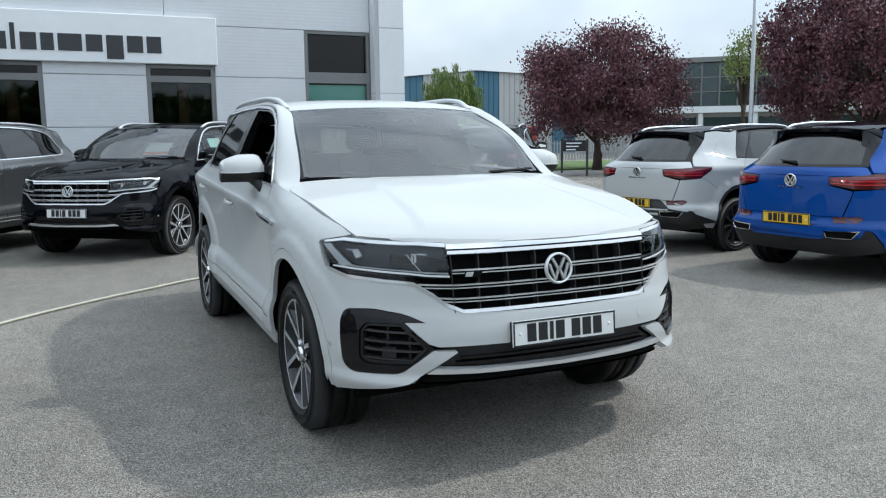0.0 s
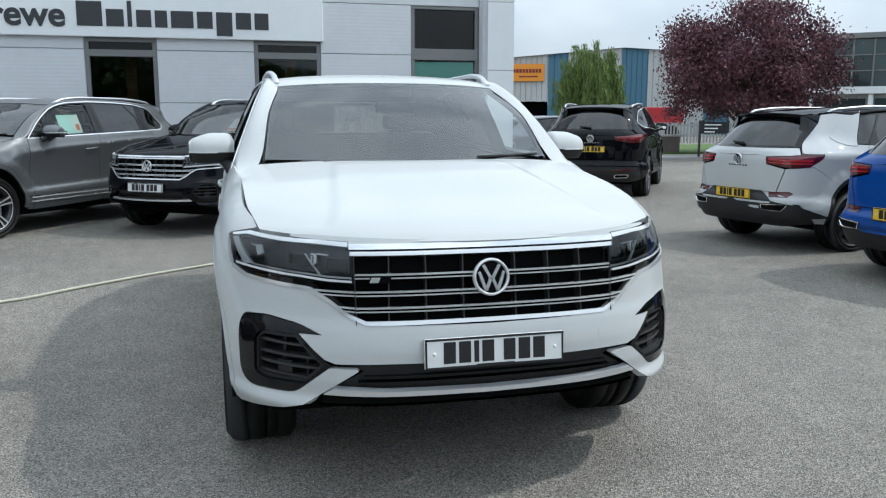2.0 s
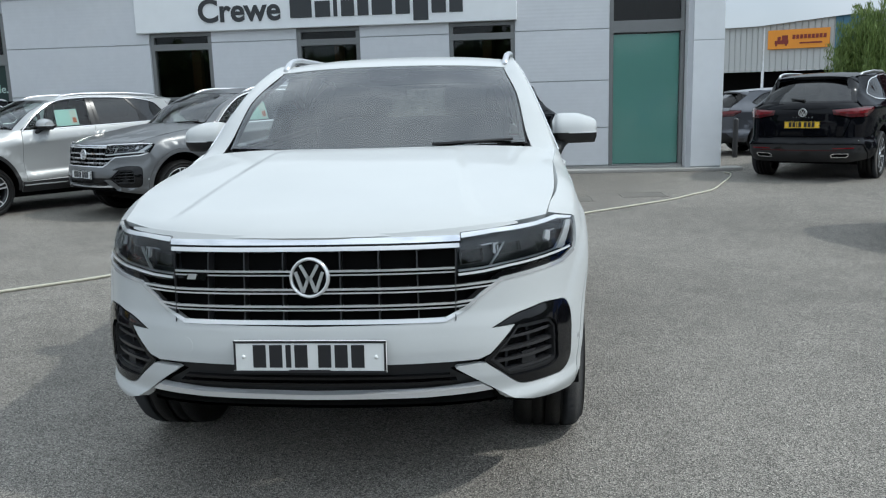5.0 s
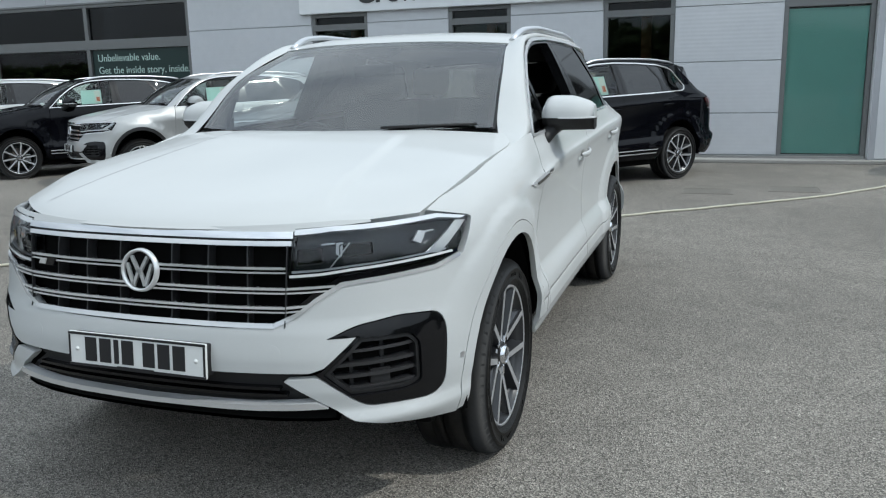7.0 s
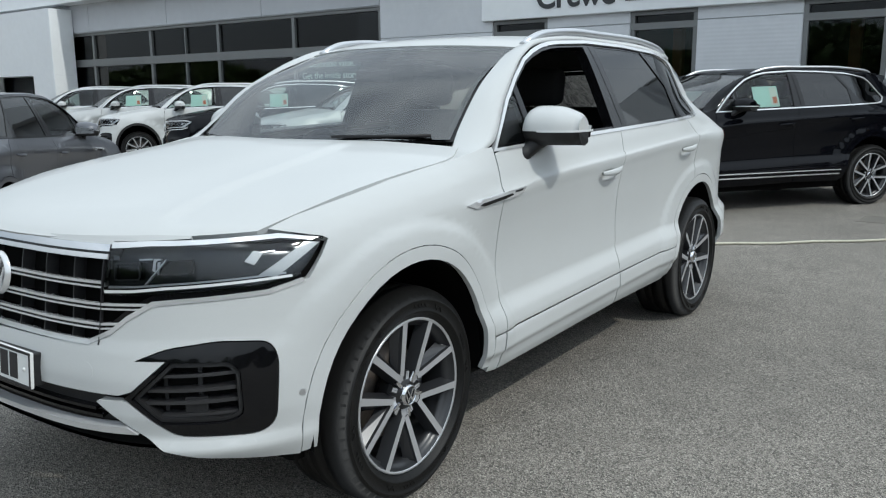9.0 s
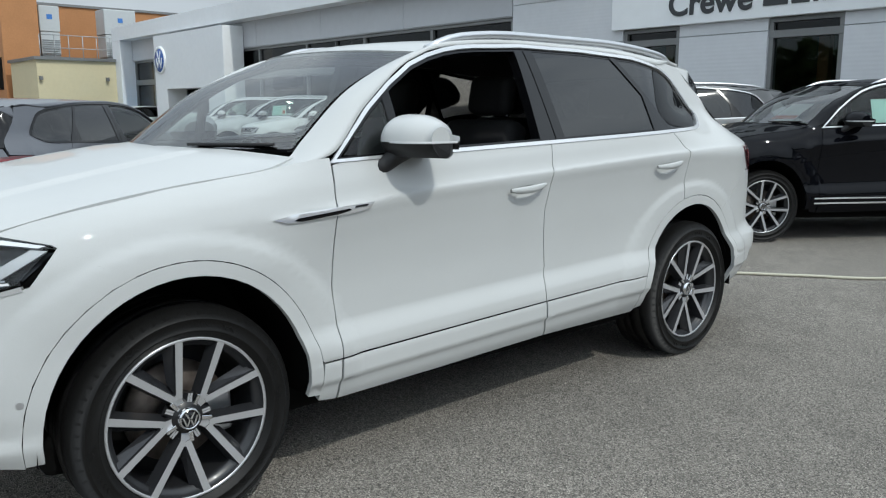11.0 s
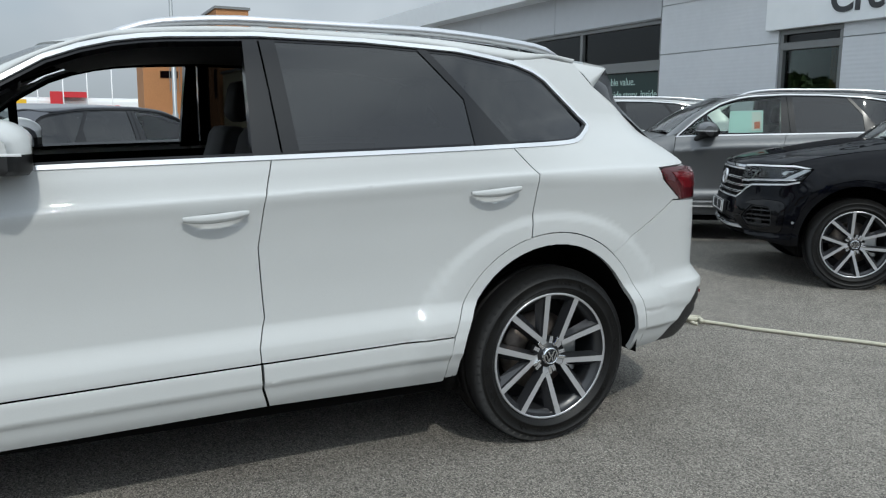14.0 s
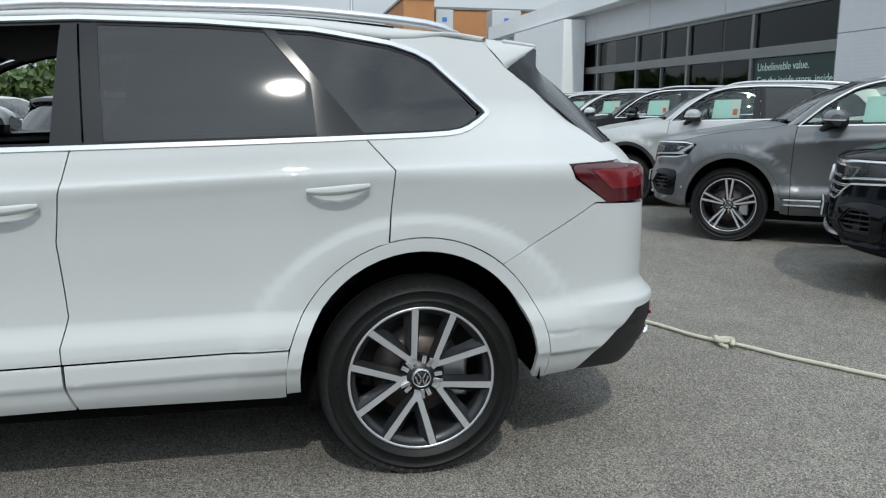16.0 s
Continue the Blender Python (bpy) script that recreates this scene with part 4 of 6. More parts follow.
def build_car(label, coat, at, front=True, rear=True, grid=0.06, length=(1.0, 1.0), wheelbase=None, width=1.0, height=1.0, wheel="pairs", wheel_r=0.375, roof_coat=None, clad=False,
              open_windows=False, front_plate=True, card=None, badge=False, tint_front=False, dark_rim=False, group="", plate_z=0.88, crossover=False, plain=False):
    """A car with all its parts; the body is warped to a model's wheelbase, overhangs, width and height."""
    S = SHAPE
    car = thing("car", label, "car", at, group)
    wb = wheelbase or 2 * AXLE
    ax = wb / 2

    def warp(bm):
        for v in bm.verts:
            x, y, z = v.co
            if y < -AXLE:
                y = -ax + (y + AXLE) * length[0]
            elif y > AXLE:
                y = ax + (y - AXLE) * length[1]
            else:
                y = y / AXLE * ax
            v.co = (x * width, y, z * height)
        return bm

    def p(name, bm, m, parent=car, lab="", sm=False):
        return part(name, warp(bm), m, parent, lab, sm)

    def both(name, bm, m, lab=""):
        q = mirrored(bm)
        return p(name, bm, m, car, lab), p(name, q, m, car, lab)

    def sd(*pts):
        return [S.side(*c) for c in pts]

    def ns(*pts):
        return [S.nose(*c) for c in pts]

    def tl(*pts):
        return [S.tail(*c) for c in pts]

    def crease(loop):
        fine = []
        for (a, b), (c, d) in zip(loop, loop[1:] + loop[:1]):
            n = max(1, int(math.hypot(c - a, d - b) / 0.05))
            fine += [(a + (c - a) * k / n, b + (d - b) * k / n) for k in range(n)]
        return [(q, z - float(S.shear(np.array([q]), np.array([z]))[0])) for q, z in fine]

    g, gap = grid, 0.0022
    gv = 0.0125 if grid < 0.05 else max(0.04, 0.6 * grid)
    lower = M_PLASTIC if clad else coat
    B = S.belt
    # wings, doors, quarters
    fa = arch(-AXLE, 0.487, 0.512, 108, 10)
    wing = sd((-1.975, 1.003), (-1.82, 0.972), (-1.63, 0.862), *fa, (-0.96, 0.462), (-0.881, 0.464), (-0.889, 0.73), (-0.881, 1.0), (-0.865, 1.158), (-0.863, 1.184), (-0.92, 1.181),
              (-1.0, 1.168), (-1.15, 1.143), (-1.45, 1.108), (-1.75, 1.058), (-1.87, 1.034))
    both("front_wing", sheet(B, [wing], g, gv * 1.6, 0.03, gap), coat)
    low = [sd((-0.965, 0.31), (-0.885, 0.298), (-0.885, 0.462), (-0.960, 0.460)), sd((-0.880, 0.298), (-0.39, 0.305), (0.262, 0.322), (0.238, 0.40), (0.234, 0.494), (-0.880, 0.462)),
           sd((0.267, 0.322), (0.94, 0.315), (0.962, 0.318), (0.962, 0.40), (0.975, 0.513), (0.240, 0.494), (0.243, 0.40))]
    for lp in low:
        both("sill_moulding", sheet(S.climbing, [crease(lp)], g, gv, 0.03, gap), coat)
    mid = [(0.235, 0.4955), (0.232, 0.55), (0.258, 0.65), (0.240, 0.90), (0.262, 1.06), (0.300, 1.208)]
    fd = sd((-0.880, 0.4640), (-0.888, 0.73), (-0.880, 1.0), (-0.862, 1.158), (-0.80, 1.172), (-0.3, 1.188), *mid[::-1])
    both("front_door", sheet(S.climbing, [crease(fd)], g * 1.4, gv, 0.03, gap), coat)
    ra = arch(AXLE, 0.487, 0.512, 163, 104)
    rd = sd(*mid, (0.8, 1.224), (1.25, 1.240), (1.35, 1.13), (1.337, 1.0), (1.327, 0.877), *ra[::-1], (0.974, 0.5145))
    both("rear_door", sheet(S.climbing, [crease(rd)], g, gv, 0.03, gap), coat)
    rq = arch(AXLE, 0.487, 0.512, 104, 52)
    quarter = sd((1.25, 1.240), (1.35, 1.13), (1.337, 1.0), *rq, (2.13, 0.995), (2.186, 0.995), (2.028, 1.090), (2.005, 1.142), (2.245, 1.148), (2.275, 1.155))
    quarter += [S.find(*c) for c in ((2.185, 1.212), (2.09, 1.29), (1.98, 1.372), (1.90, 1.436), (1.825, 1.491), (1.775, 1.55), (1.742, 1.592))]
    quarter += sd((1.55, 1.609), (1.36, 1.588), (1.36, 1.570), (1.46, 1.541), (1.525, 1.511), (1.585, 1.462), (1.665, 1.399), (1.735, 1.325), (1.70, 1.296), (1.645, 1.270), (1.56, 1.251))
    both("rear_quarter", sheet(S.climbing, [crease(quarter)], g, gv, 0.03, gap), coat)
    # arch trims
    for cy in (-AXLE, AXLE):
        lp = arch(cy, 0.4865, 0.5115, -5, 185, 28) + arch(cy, 0.437, 0.464, 185, -5, 28)
        both("wheel_arch_trim", sheet(B, [sd(*lp)], g, g, 0.020, 0.0006, 0.001), lower)
    # bumpers
    fb = arch(-AXLE, 0.487, 0.512, 108, 186, 8)
    half = ns((0, 0.684), (0.30, 0.688), (0.455, 0.694), (0.53, 0.728), (0.58, 0.766), (0.66, 0.812), (0.72, 0.818)) + sd((-2.0, 0.832), (-1.885, 0.862), (-1.80, 0.974), (-1.64, 0.880)) + sd(*fb) + \
        sd((-1.96, 0.332), (-2.05, 0.345)) + ns((0.748, 0.372), (0.674, 0.395), (0.480, 0.528), (0.492, 0.536), (0.585, 0.540), (0.705, 0.438)) + sd((-2.045, 0.428), (-2.005, 0.455), (-1.99, 0.650), (-2.01, 0.695)) + \
        ns((0.80, 0.706), (0.693, 0.690), (0.610, 0.655), (0.692, 0.657), (0.60, 0.566), (0.56, 0.552), (0.0, 0.548))
    fog = ns((0.80, 0.706), (0.693, 0.690), (0.612, 0.655), (0.692, 0.657), (0.60, 0.566), (0.575, 0.548), (0.705, 0.438)) + sd((-2.045, 0.428), (-2.005, 0.455), (-1.99, 0.650), (-2.01, 0.695))
    pick = [c for k, c in enumerate(fog) if k not in (2, 3, 4, 5)]
    half, fog = (rounded(lp, 0.035, [k for k, c in enumerate(lp) if c in pick]) for lp in (half, fog))
    if front:
        full = half + [(-q, z) for q, z in half[::-1]][1:-1]
        p("front_bumper", sheet(B, [full], g, gv * 1.6, 0.03, gap), coat)
        for sgn in (1, -1):
            f2 = [(sgn * q, z) for q, z in fog]
            inner = rounded([(sgn * q, z) for q, z in ns((0.700, 0.651), (0.820, 0.648), (0.836, 0.615), (0.838, 0.490), (0.812, 0.474), (0.670, 0.476), (0.600, 0.545), (0.620, 0.566))], 0.02, (1, 3, 4))
            fr = p("intake_surround", sheet(B, [f2, inner], g / 2, g / 2, 0.03, 0.0015, 0.001), M_GLOSSBLACK, lab="gloss black rim")
            p("intake_rim", sheet(B, [inner, offset_loop(inner, 0.011)], g / 2, g / 2, 0.04, 0.0, -0.010), M_PLASTIC)
            # near-black sheet paints the shade deep in the intake
            p("intake_backing", sheet(B, [offset_loop(f2, 0.01)], g, g, 0, 0, -0.075), M_DARK)
            for k, (xa, za) in enumerate(((0.668, 0.492), (0.628, 0.530), (0.606, 0.566), (0.672, 0.612))):
                qa, qz = sgn * S.nose(xa, 0)[0], sgn * S.nose(0.834, 0)[0]
                p("intake_slat", sheet(B, [[(qa, za - 0.005), (qz, za - 0.001), (qz, za + 0.010), (qa, za + 0.004)]], 0.05, 0.05, 0.05, 0, -0.020), M_RIB)
            for xa in (0.675, 0.76):
                a, b_ = S.nose(xa + 0.005, 0)[0], S.nose(xa - 0.005, 0)[0]
                p("intake_post", sheet(B, [[(sgn * a, 0.455), (sgn * b_, 0.455), (sgn * b_, 0.64), (sgn * a, 0.64)]], 0.05, 0.05, 0.03, 0, -0.045), M_PLASTIC)
            a, b_ = S.nose(0.775, 0)[0], S.nose(0.725, 0)[0]
            p("intake_sensor", sheet(B, [[(sgn * a, 0.500), (sgn * b_, 0.500), (sgn * b_, 0.545), (sgn * a, 0.545)]], 0.05, 0.05, 0.03, 0, -0.03), M_PLASTIC)
        # lower intake, bright lip, skirt with the shadow under the lip in its colour
        low = ns((-0.61, 0.558), (-0.47, 0.520), (-0.60, 0.435), (0.60, 0.435), (0.47, 0.520), (0.61, 0.558))
        p("lower_intake", sheet(B, [low], g, g, 0, 0.001, -0.035), M_PLASTIC)
        for z in (0.476, 0.500):
            x1 = 0.53 - (z - 0.43) * 0.9
            p("intake_slat", sheet(B, [ns((-x1, z - 0.005), (x1, z - 0.005), (x1, z + 0.005), (-x1, z + 0.005))], 0.08, 0.05, 0.03, 0, -0.012), M_GLOSSBLACK)
        lip = ns((-0.575, 0.462), (-0.607, 0.440), (-0.40, 0.432), (0.0, 0.428), (0.40, 0.432), (0.607, 0.440), (0.575, 0.462), (0.40, 0.452), (0.0, 0.447), (-0.40, 0.452))
        p("bumper_lip", sheet(B, [lip], g, g, 0.03, 0, 0.006), M_TRIM, lab="bright metal lip")
        p("front_skirt", sheet(B, [ns((-0.615, 0.436), (-0.64, 0.395), (0.64, 0.395), (0.615, 0.436), (0.40, 0.428), (0.0, 0.424), (-0.40, 0.428))], g, g, 0.06, 0, -0.045), M_DARK)
        for sgn in (1, -1):
            c, z = S.nose(sgn * 0.45, 0.612)
            ring = [(c + 0.028 * math.cos(a), z + 0.028 * math.sin(a)) for a in (k * math.pi / 12 for k in range(24))]
            p("tow_cover", sheet(B, [ring], 0.03, 0.03, 0.004, 0.0, 0.0006), coat)
            c, z = S.side(-1.93, 0.53)
            ring = [(sgn * c + 0.011 * math.cos(a), z + 0.011 * math.sin(a)) for a in (k * math.pi / 6 for k in range(12))]
            p("parking_sensor", sheet(B, [ring], 0.03, 0.03, 0.004, 0, 0.0008), M_SATIN)
        # grille
        gr = ns((-0.44, 0.690), (-0.62, 0.805), (-0.49, 0.82), (-0.51, 0.985), (0.51, 0.985), (0.49, 0.82), (0.62, 0.805), (0.44, 0.690))
        # sheet behind the bars, its black standing in for shade
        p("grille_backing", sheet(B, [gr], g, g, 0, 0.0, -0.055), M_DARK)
        edge = ns((0.0, 0.9735), (0.523, 0.9735), (0.524, 0.982), (0.66, 0.988), (0.755, 0.9925), (0.755, 1.000), (0.66, 1.003), (0.53, 0.998), (0.30, 0.988), (0.0, 0.980))
        p("bonnet_edge", sheet(B, [edge + [(-q, z) for q, z in edge[::-1]][1:-1]], g, g, 0.02, 0, -0.004), coat)
        def strip(name, x1, z0, z1, m, lift, deep, rise=0.0, lab=""):
            lo = [(-x1, z0 + rise), (-0.49, z0), (0.49, z0), (x1, z0 + rise)] if rise else [(-x1, z0), (x1, z0)]
            up = [(x1, z1 + rise), (0.49, z1), (-0.49, z1), (-x1, z1 + rise)] if rise else [(x1, z1), (-x1, z1)]
            p(name, sheet(B, [ns(*lo, *up)], g, g, deep, 0, lift), m, lab=lab)

        strip("grille_top_bar", 0.521, 0.953, 0.972, M_CHROME, 0.004, 0.05, lab="chrome bar")
        strip("grille_top_bar", 0.516, 0.932, 0.946, M_TRIM, 0.003, 0.05, lab="chrome bar")
        strip("grille_top_groove", 0.518, 0.944, 0.955, M_GLOSSBLACK, -0.006, 0.02)
        for z, x1, rise in ((0.860, 0.496, 0), (0.799, 0.640, 0.006), (0.742, 0.556, 0.006)):
            strip("grille_bar", x1, z + 0.0025, z + 0.0095, M_TRIM, 0.002, 0.02, rise, "chrome bar")
            strip("grille_bar", x1, z - 0.0095, z - 0.0045, M_TRIM, 0.001, 0.02, rise, "chrome bar")
            strip("grille_bar_core", x1, z - 0.011, z + 0.008, M_GLOSSBLACK, -0.006, 0.03, rise)
        for sgn in (-1, 1):
            p("grille_joint", sheet(B, [ns((sgn * 0.489, 0.69), (sgn * 0.4925, 0.69), (sgn * 0.5045, 0.935), (sgn * 0.501, 0.935))], 0.05, 0.06, 0.01, 0, 0.0025), M_INK)
        for x in (-0.375, -0.238, -0.100, 0.100, 0.232, 0.368):
            p("grille_rib", sheet(B, [ns((x - 0.0022, 0.70), (x + 0.0022, 0.70), (x + 0.0022, 0.94), (x - 0.0022, 0.94))], 0.05, 0.06, 0.04, 0, -0.014), M_RIB)
        under = ns((-0.46, 0.688), (-0.455, 0.703), (0.455, 0.703), (0.46, 0.688))
        p("grille_lower_bar", sheet(B, [under], g, g, 0.03, 0, 0.003), M_TRIM, lab="chrome bar")
        for sgn in (1, -1):
            run = ns((0.46, 0.690), (0.535, 0.724), (0.585, 0.763), (0.66, 0.808), (0.72, 0.814)) + sd((-2.0, 0.828), (-1.90, 0.852))
            up = [(q - 0.004, z + 0.013) for q, z in run]
            p("lamp_underline", sheet(B, [[(sgn * q, z) for q, z in run + up[::-1]]], g, g, 0.03, 0, 0.003), M_TRIM, lab="chrome line")
            up2 = [(q - 0.006, z + 0.030) for q, z in run[1:]]
            p("lamp_underline_trim", sheet(B, [[(sgn * q, z) for q, z in up[1:] + up2[::-1]]], g, g, 0.03, 0, -0.004), M_GLOSSBLACK)
            # headlamps
            hl = ns((0.523, 0.979), (0.505, 0.868), (0.497, 0.830), (0.61, 0.834), (0.713, 0.843)) + sd((-2.0, 0.848), (-1.915, 0.868), (-1.812, 0.973), (-1.90, 0.990), (-1.985, 0.992)) + ns((0.76, 0.990), (0.66, 0.985))
            hl = [(sgn * q, z) for q, z in hl]
            lamp = p("headlamp", sheet(B, [hl], g, g, 0.0, 0.003, -0.05), M_LAMPDARK, lab="dark housing behind clear lens")
            p("lamp_lens", sheet(B, [hl], g, g, 0.02, 0.002, 0.0), M_LENS, lamp)
            c0, c1, c2 = ns((0.60, 0.85))[0][0], ns((0.69, 0.85))[0][0], sd((-1.945, 0.95))[0][0]
            for nm, lp, mm, ww in (
                    ("light_guide", [(c0 - 0.098, 0.838), (c0, 0.843), (c1, 0.853), (c2 + 0.015, 0.870), (c2 + 0.012, 0.877), (c1, 0.861), (c0, 0.851), (c0 - 0.098, 0.846)], M_LAMPWHITE, 0.0012),
                    ("light_guide", [(c0 - 0.094, 0.850), (c0, 0.855), (c1, 0.864), (c2, 0.880), (c2, 0.885), (c1, 0.869), (c0, 0.861), (c0 - 0.094, 0.857)], M_SATIN, -0.012),
                    ("running_light", [(0.988, 0.880), (1.046, 0.874), (1.196, 0.960), (1.152, 0.966)], M_LAMPWHITE, -0.008),
                    ("light_guide", [(c0 + 0.030, 0.864), (c0 + 0.037, 0.865), (c1 + 0.002, 0.938), (c1 - 0.003, 0.938)], M_LAMPWHITE, -0.014),
                    ("lamp_reflector", [(c1 - 0.050, 0.905), (c1 - 0.030, 0.893), (c1 - 0.022, 0.941), (c1 - 0.046, 0.939)], M_LAMPWHITE, -0.022),
                    ("lamp_reflector", [(c1 - 0.096, 0.934), (c1 - 0.05, 0.937), (c1 - 0.05, 0.941), (c1 - 0.096, 0.938)], M_SATIN, -0.022),
                    ("lamp_reflector", [(0.955, 0.925), (0.985, 0.912), (1.020, 0.950), (0.990, 0.957)], M_LAMPWHITE, -0.024),
                    ("lamp_reflector", [(c2 - 0.070, 0.948), (c2 - 0.02, 0.951), (c2 - 0.02, 0.955), (c2 - 0.070, 0.952)], M_SATIN, -0.024),
                    ("lamp_brow", [(c0 - 0.080, 0.962), (c0 - 0.03, 0.965), (c0 + 0.05, 0.971), (c2, 0.977), (c2 + 0.095, 0.966), (c2 + 0.118, 0.971), (c2, 0.989), (c0 + 0.05, 0.985), (c0 - 0.080, 0.978)], M_TRIM, 0.002)):
                p(nm, sheet(B, [[(sgn * q, z) for q, z in lp]], 0.05, 0.05, 0.01, 0, ww), mm, lamp)
            for qa, za, hw, hh in (((c0 + c1) / 2 + 0.075, 0.915, 0.062, 0.026), (c0 - 0.035, 0.900, 0.048, 0.030)):
                fr2 = rounded([(sgn * (qa - hw), za - hh), (sgn * (qa + hw), za - hh + 0.006), (sgn * (qa + hw), za + hh), (sgn * (qa - hw), za + hh - 0.006)], 0.012, (0, 1, 2, 3))
                p("projector", sheet(B, [fr2], 0.05, 0.05, 0.03, 0, -0.030), M_GLOSSBLACK, lamp)
                p("projector_frame", sheet(B, [fr2, offset_loop(fr2, 0.0045)], 0.05, 0.05, 0.006, 0, -0.020), M_GUNMETAL, lamp)
        put_emblem(car, "nose_badge", pose(0, -ax + (-2.318 + AXLE) * length[0], 0.846 * height, -8), 0.84)
        if badge:
            p("side_badge", sheet(B, [ns((-0.45, 0.835), (-0.44, 0.860), (-0.365, 0.860), (-0.375, 0.835))], 0.05, 0.05, 0.01, 0, 0.006), M_GLOSSBLACK)
            p("side_badge_bar", sheet(B, [ns((-0.444, 0.838), (-0.436, 0.857), (-0.405, 0.857), (-0.412, 0.838))], 0.05, 0.05, 0.004, 0, 0.009), M_TRIM, lab="plain bright bar for a mark")
        if front_plate:
            number_plate(car, "front_plate", pose(0, -ax + (-2.378 + AXLE) * length[0], 0.590 * height, -4), M_PLATEWHITE)
            bm = boxed(-0.255, 0.255, 0.005, 0.04, -0.05, 0.05, 0.004)
            h = part("plate_holder", bm, M_PLASTIC, car)
            h.matrix_basis = pose(0, -ax + (-2.378 + AXLE) * length[0], 0.590 * height, -4)
    # bonnet, screen, roof
    N = 6
    p("bonnet", sheet(S.bonnet, [[(-1, 0), (1, 0), (1, N), (-1, N)]], 1 / 14 if grid > 0.05 else 1 / 48, 0.25, 0.025, 0.003), coat)
    p("cowl", sheet(S.screen, [[(-0.97, -0.10), (0.97, -0.10), (0.97, 0.05), (-0.97, 0.05)]], 0.1, 0.1, 0.03, 0, -0.012), M_PLASTIC)
    scr = p("windscreen", sheet(S.screen, [[(-0.985, 0.02), (0.985, 0.02), (0.985, 1.985), (-0.985, 1.985)]], 0.1, 0.1, 0.0, 0), M_SCREEN)
    p("screen_band", sheet(S.screen, [[(-1, 0), (1, 0), (1, 2), (-1, 2)], [(-0.955, 0.08), (0.955, 0.08), (0.955, 1.93), (-0.955, 1.93)]], 0.1, 0.1, 0.004, 0, -0.004), M_GLOSSBLACK)
    p("sensor_pod", sheet(S.screen, [[(-0.13, 1.74), (0.13, 1.74), (0.19, 1.94), (-0.19, 1.94)]], 0.1, 0.1, 0.02, 0, -0.012), M_PLASTIC)
    p("roof", sheet(S.roof, [[(-1, 0.02), (1, 0.02), (1, 6), (-1, 6)]], 1 / 12, 0.2, 0.03, 0.0), roof_coat or coat)
    p("headliner", sheet(S.roof, [[(-1, 0.06), (1, 0.06), (1, 5.8), (-1, 5.8)]], 0.25, 0.5, 0, 0, -0.05), M_LINING)
    # roof frame between the screen's and roof's edge and the side windows
    kn = [-1, -0.5, 0, 0.35, 1, 2, 3, 4, 5, 6, 7, 8]
    ya = pchip(kn, [-1.28, -1.10, -0.965, -0.89, -0.645, -0.27, -0.08, 0.32, 0.9, 1.5, 1.66, 1.76])
    xa = pchip(kn, [0.825, 0.808, 0.775, 0.749, 0.706, 0.635, 0.636, 0.632, 0.632, 0.612, 0.585, 0.565])
    za = pchip(kn, [1.120, 1.148, 1.180, 1.238, 1.432, 1.586, 1.630, 1.655, 1.655, 1.622, 1.609, 1.598])
    yb = pchip(kn, [-1.30, -1.12, -0.95, -0.857, -0.66, -0.37, -0.16, 0.32, 0.9, 1.37, 1.60, 1.757])
    zb = pchip(kn, [1.118, 1.141, 1.168, 1.192, 1.359, 1.548, 1.610, 1.643, 1.632, 1.588, 1.606, 1.591])
    tv = np.linspace(-1, 8, 82)
    qb = np.interp(yb(tv), S.y, S.q)
    pb = S.belt(qb, zb(tv), np.zeros(82))
    pa = np.stack([xa(tv), ya(tv), za(tv)], 1)
    rows = []
    for t, a, b in zip(tv, pa, pb):
        nrm = Vector((0.7, 0, 0.7)) * 0.022 * float(smooth(t, -0.3, 1.0))
        rows.append([tuple(Vector(a) * (1 - s) + Vector(b) * s + nrm * math.sin(math.pi * s)) for s in (0, 0.2, 0.4, 0.6, 0.8, 1.0)] + [tuple(Vector(b) + Vector((-0.03, 0, -0.005)))])
    bm = bmesh.new()
    grid_loft(bm, rows)
    both("roof_frame", bm, (roof_coat or coat) if roof_coat else coat)
    rows = [[tuple(Vector(a) + Vector((-0.02, 0, -0.03))), tuple(Vector(b) + Vector((-0.04, 0, -0.02)))] for a, b in zip(pa, pb)]
    bm = bmesh.new()
    grid_loft(bm, rows)
    both("pillar_lining", bm, M_LINING)
    # side windows
    around = [(-0.868, 1.163), (-0.3, 1.181), (0.3, 1.199), (0.8, 1.215), (1.2, 1.230), (1.46, 1.238), (1.56, 1.243), (1.61, 1.250), (1.65, 1.262), (1.70, 1.287), (1.738, 1.310), (1.748, 1.325), (1.735, 1.345), (1.672, 1.404), (1.59, 1.470),
              (1.53, 1.518), (1.46, 1.550), (1.36, 1.578), (1.08, 1.618), (0.7, 1.638), (0.3, 1.642), (0.0, 1.626), (-0.09, 1.617), (-0.18, 1.602), (-0.28, 1.576), (-0.39, 1.535), (-0.52, 1.458), (-0.655, 1.360)]
    dlo = offset_loop(around, 0.015)
    for sgn, mirror in ((1, False), (-1, True)):
        def put(name, bm, m, lab=""):
            return p(name, mirrored(bm) if mirror else bm, m, car, lab)
        outer, loop = sd(*around), sd(*dlo)
        if not crossover:
            put("window_trim", sheet(B, [outer, loop], g, g, 0.02, 0, 0.005), *((M_GLOSSBLACK, "") if plain else (M_TRIM, "bright metal strip")))
        frame_in = offset_loop(dlo, 0.012)
        put("window_seal", sheet(B, [loop, sd(*frame_in)], g, g, 0.03, 0, -0.004), M_GLOSSBLACK)
        put("centre_pillar", sheet(B, [sd((0.235, 1.205), (0.335, 1.21), (0.302, 1.615), (0.250, 1.612))], g, g, 0.05, 0.0, -0.001), M_PILLAR)
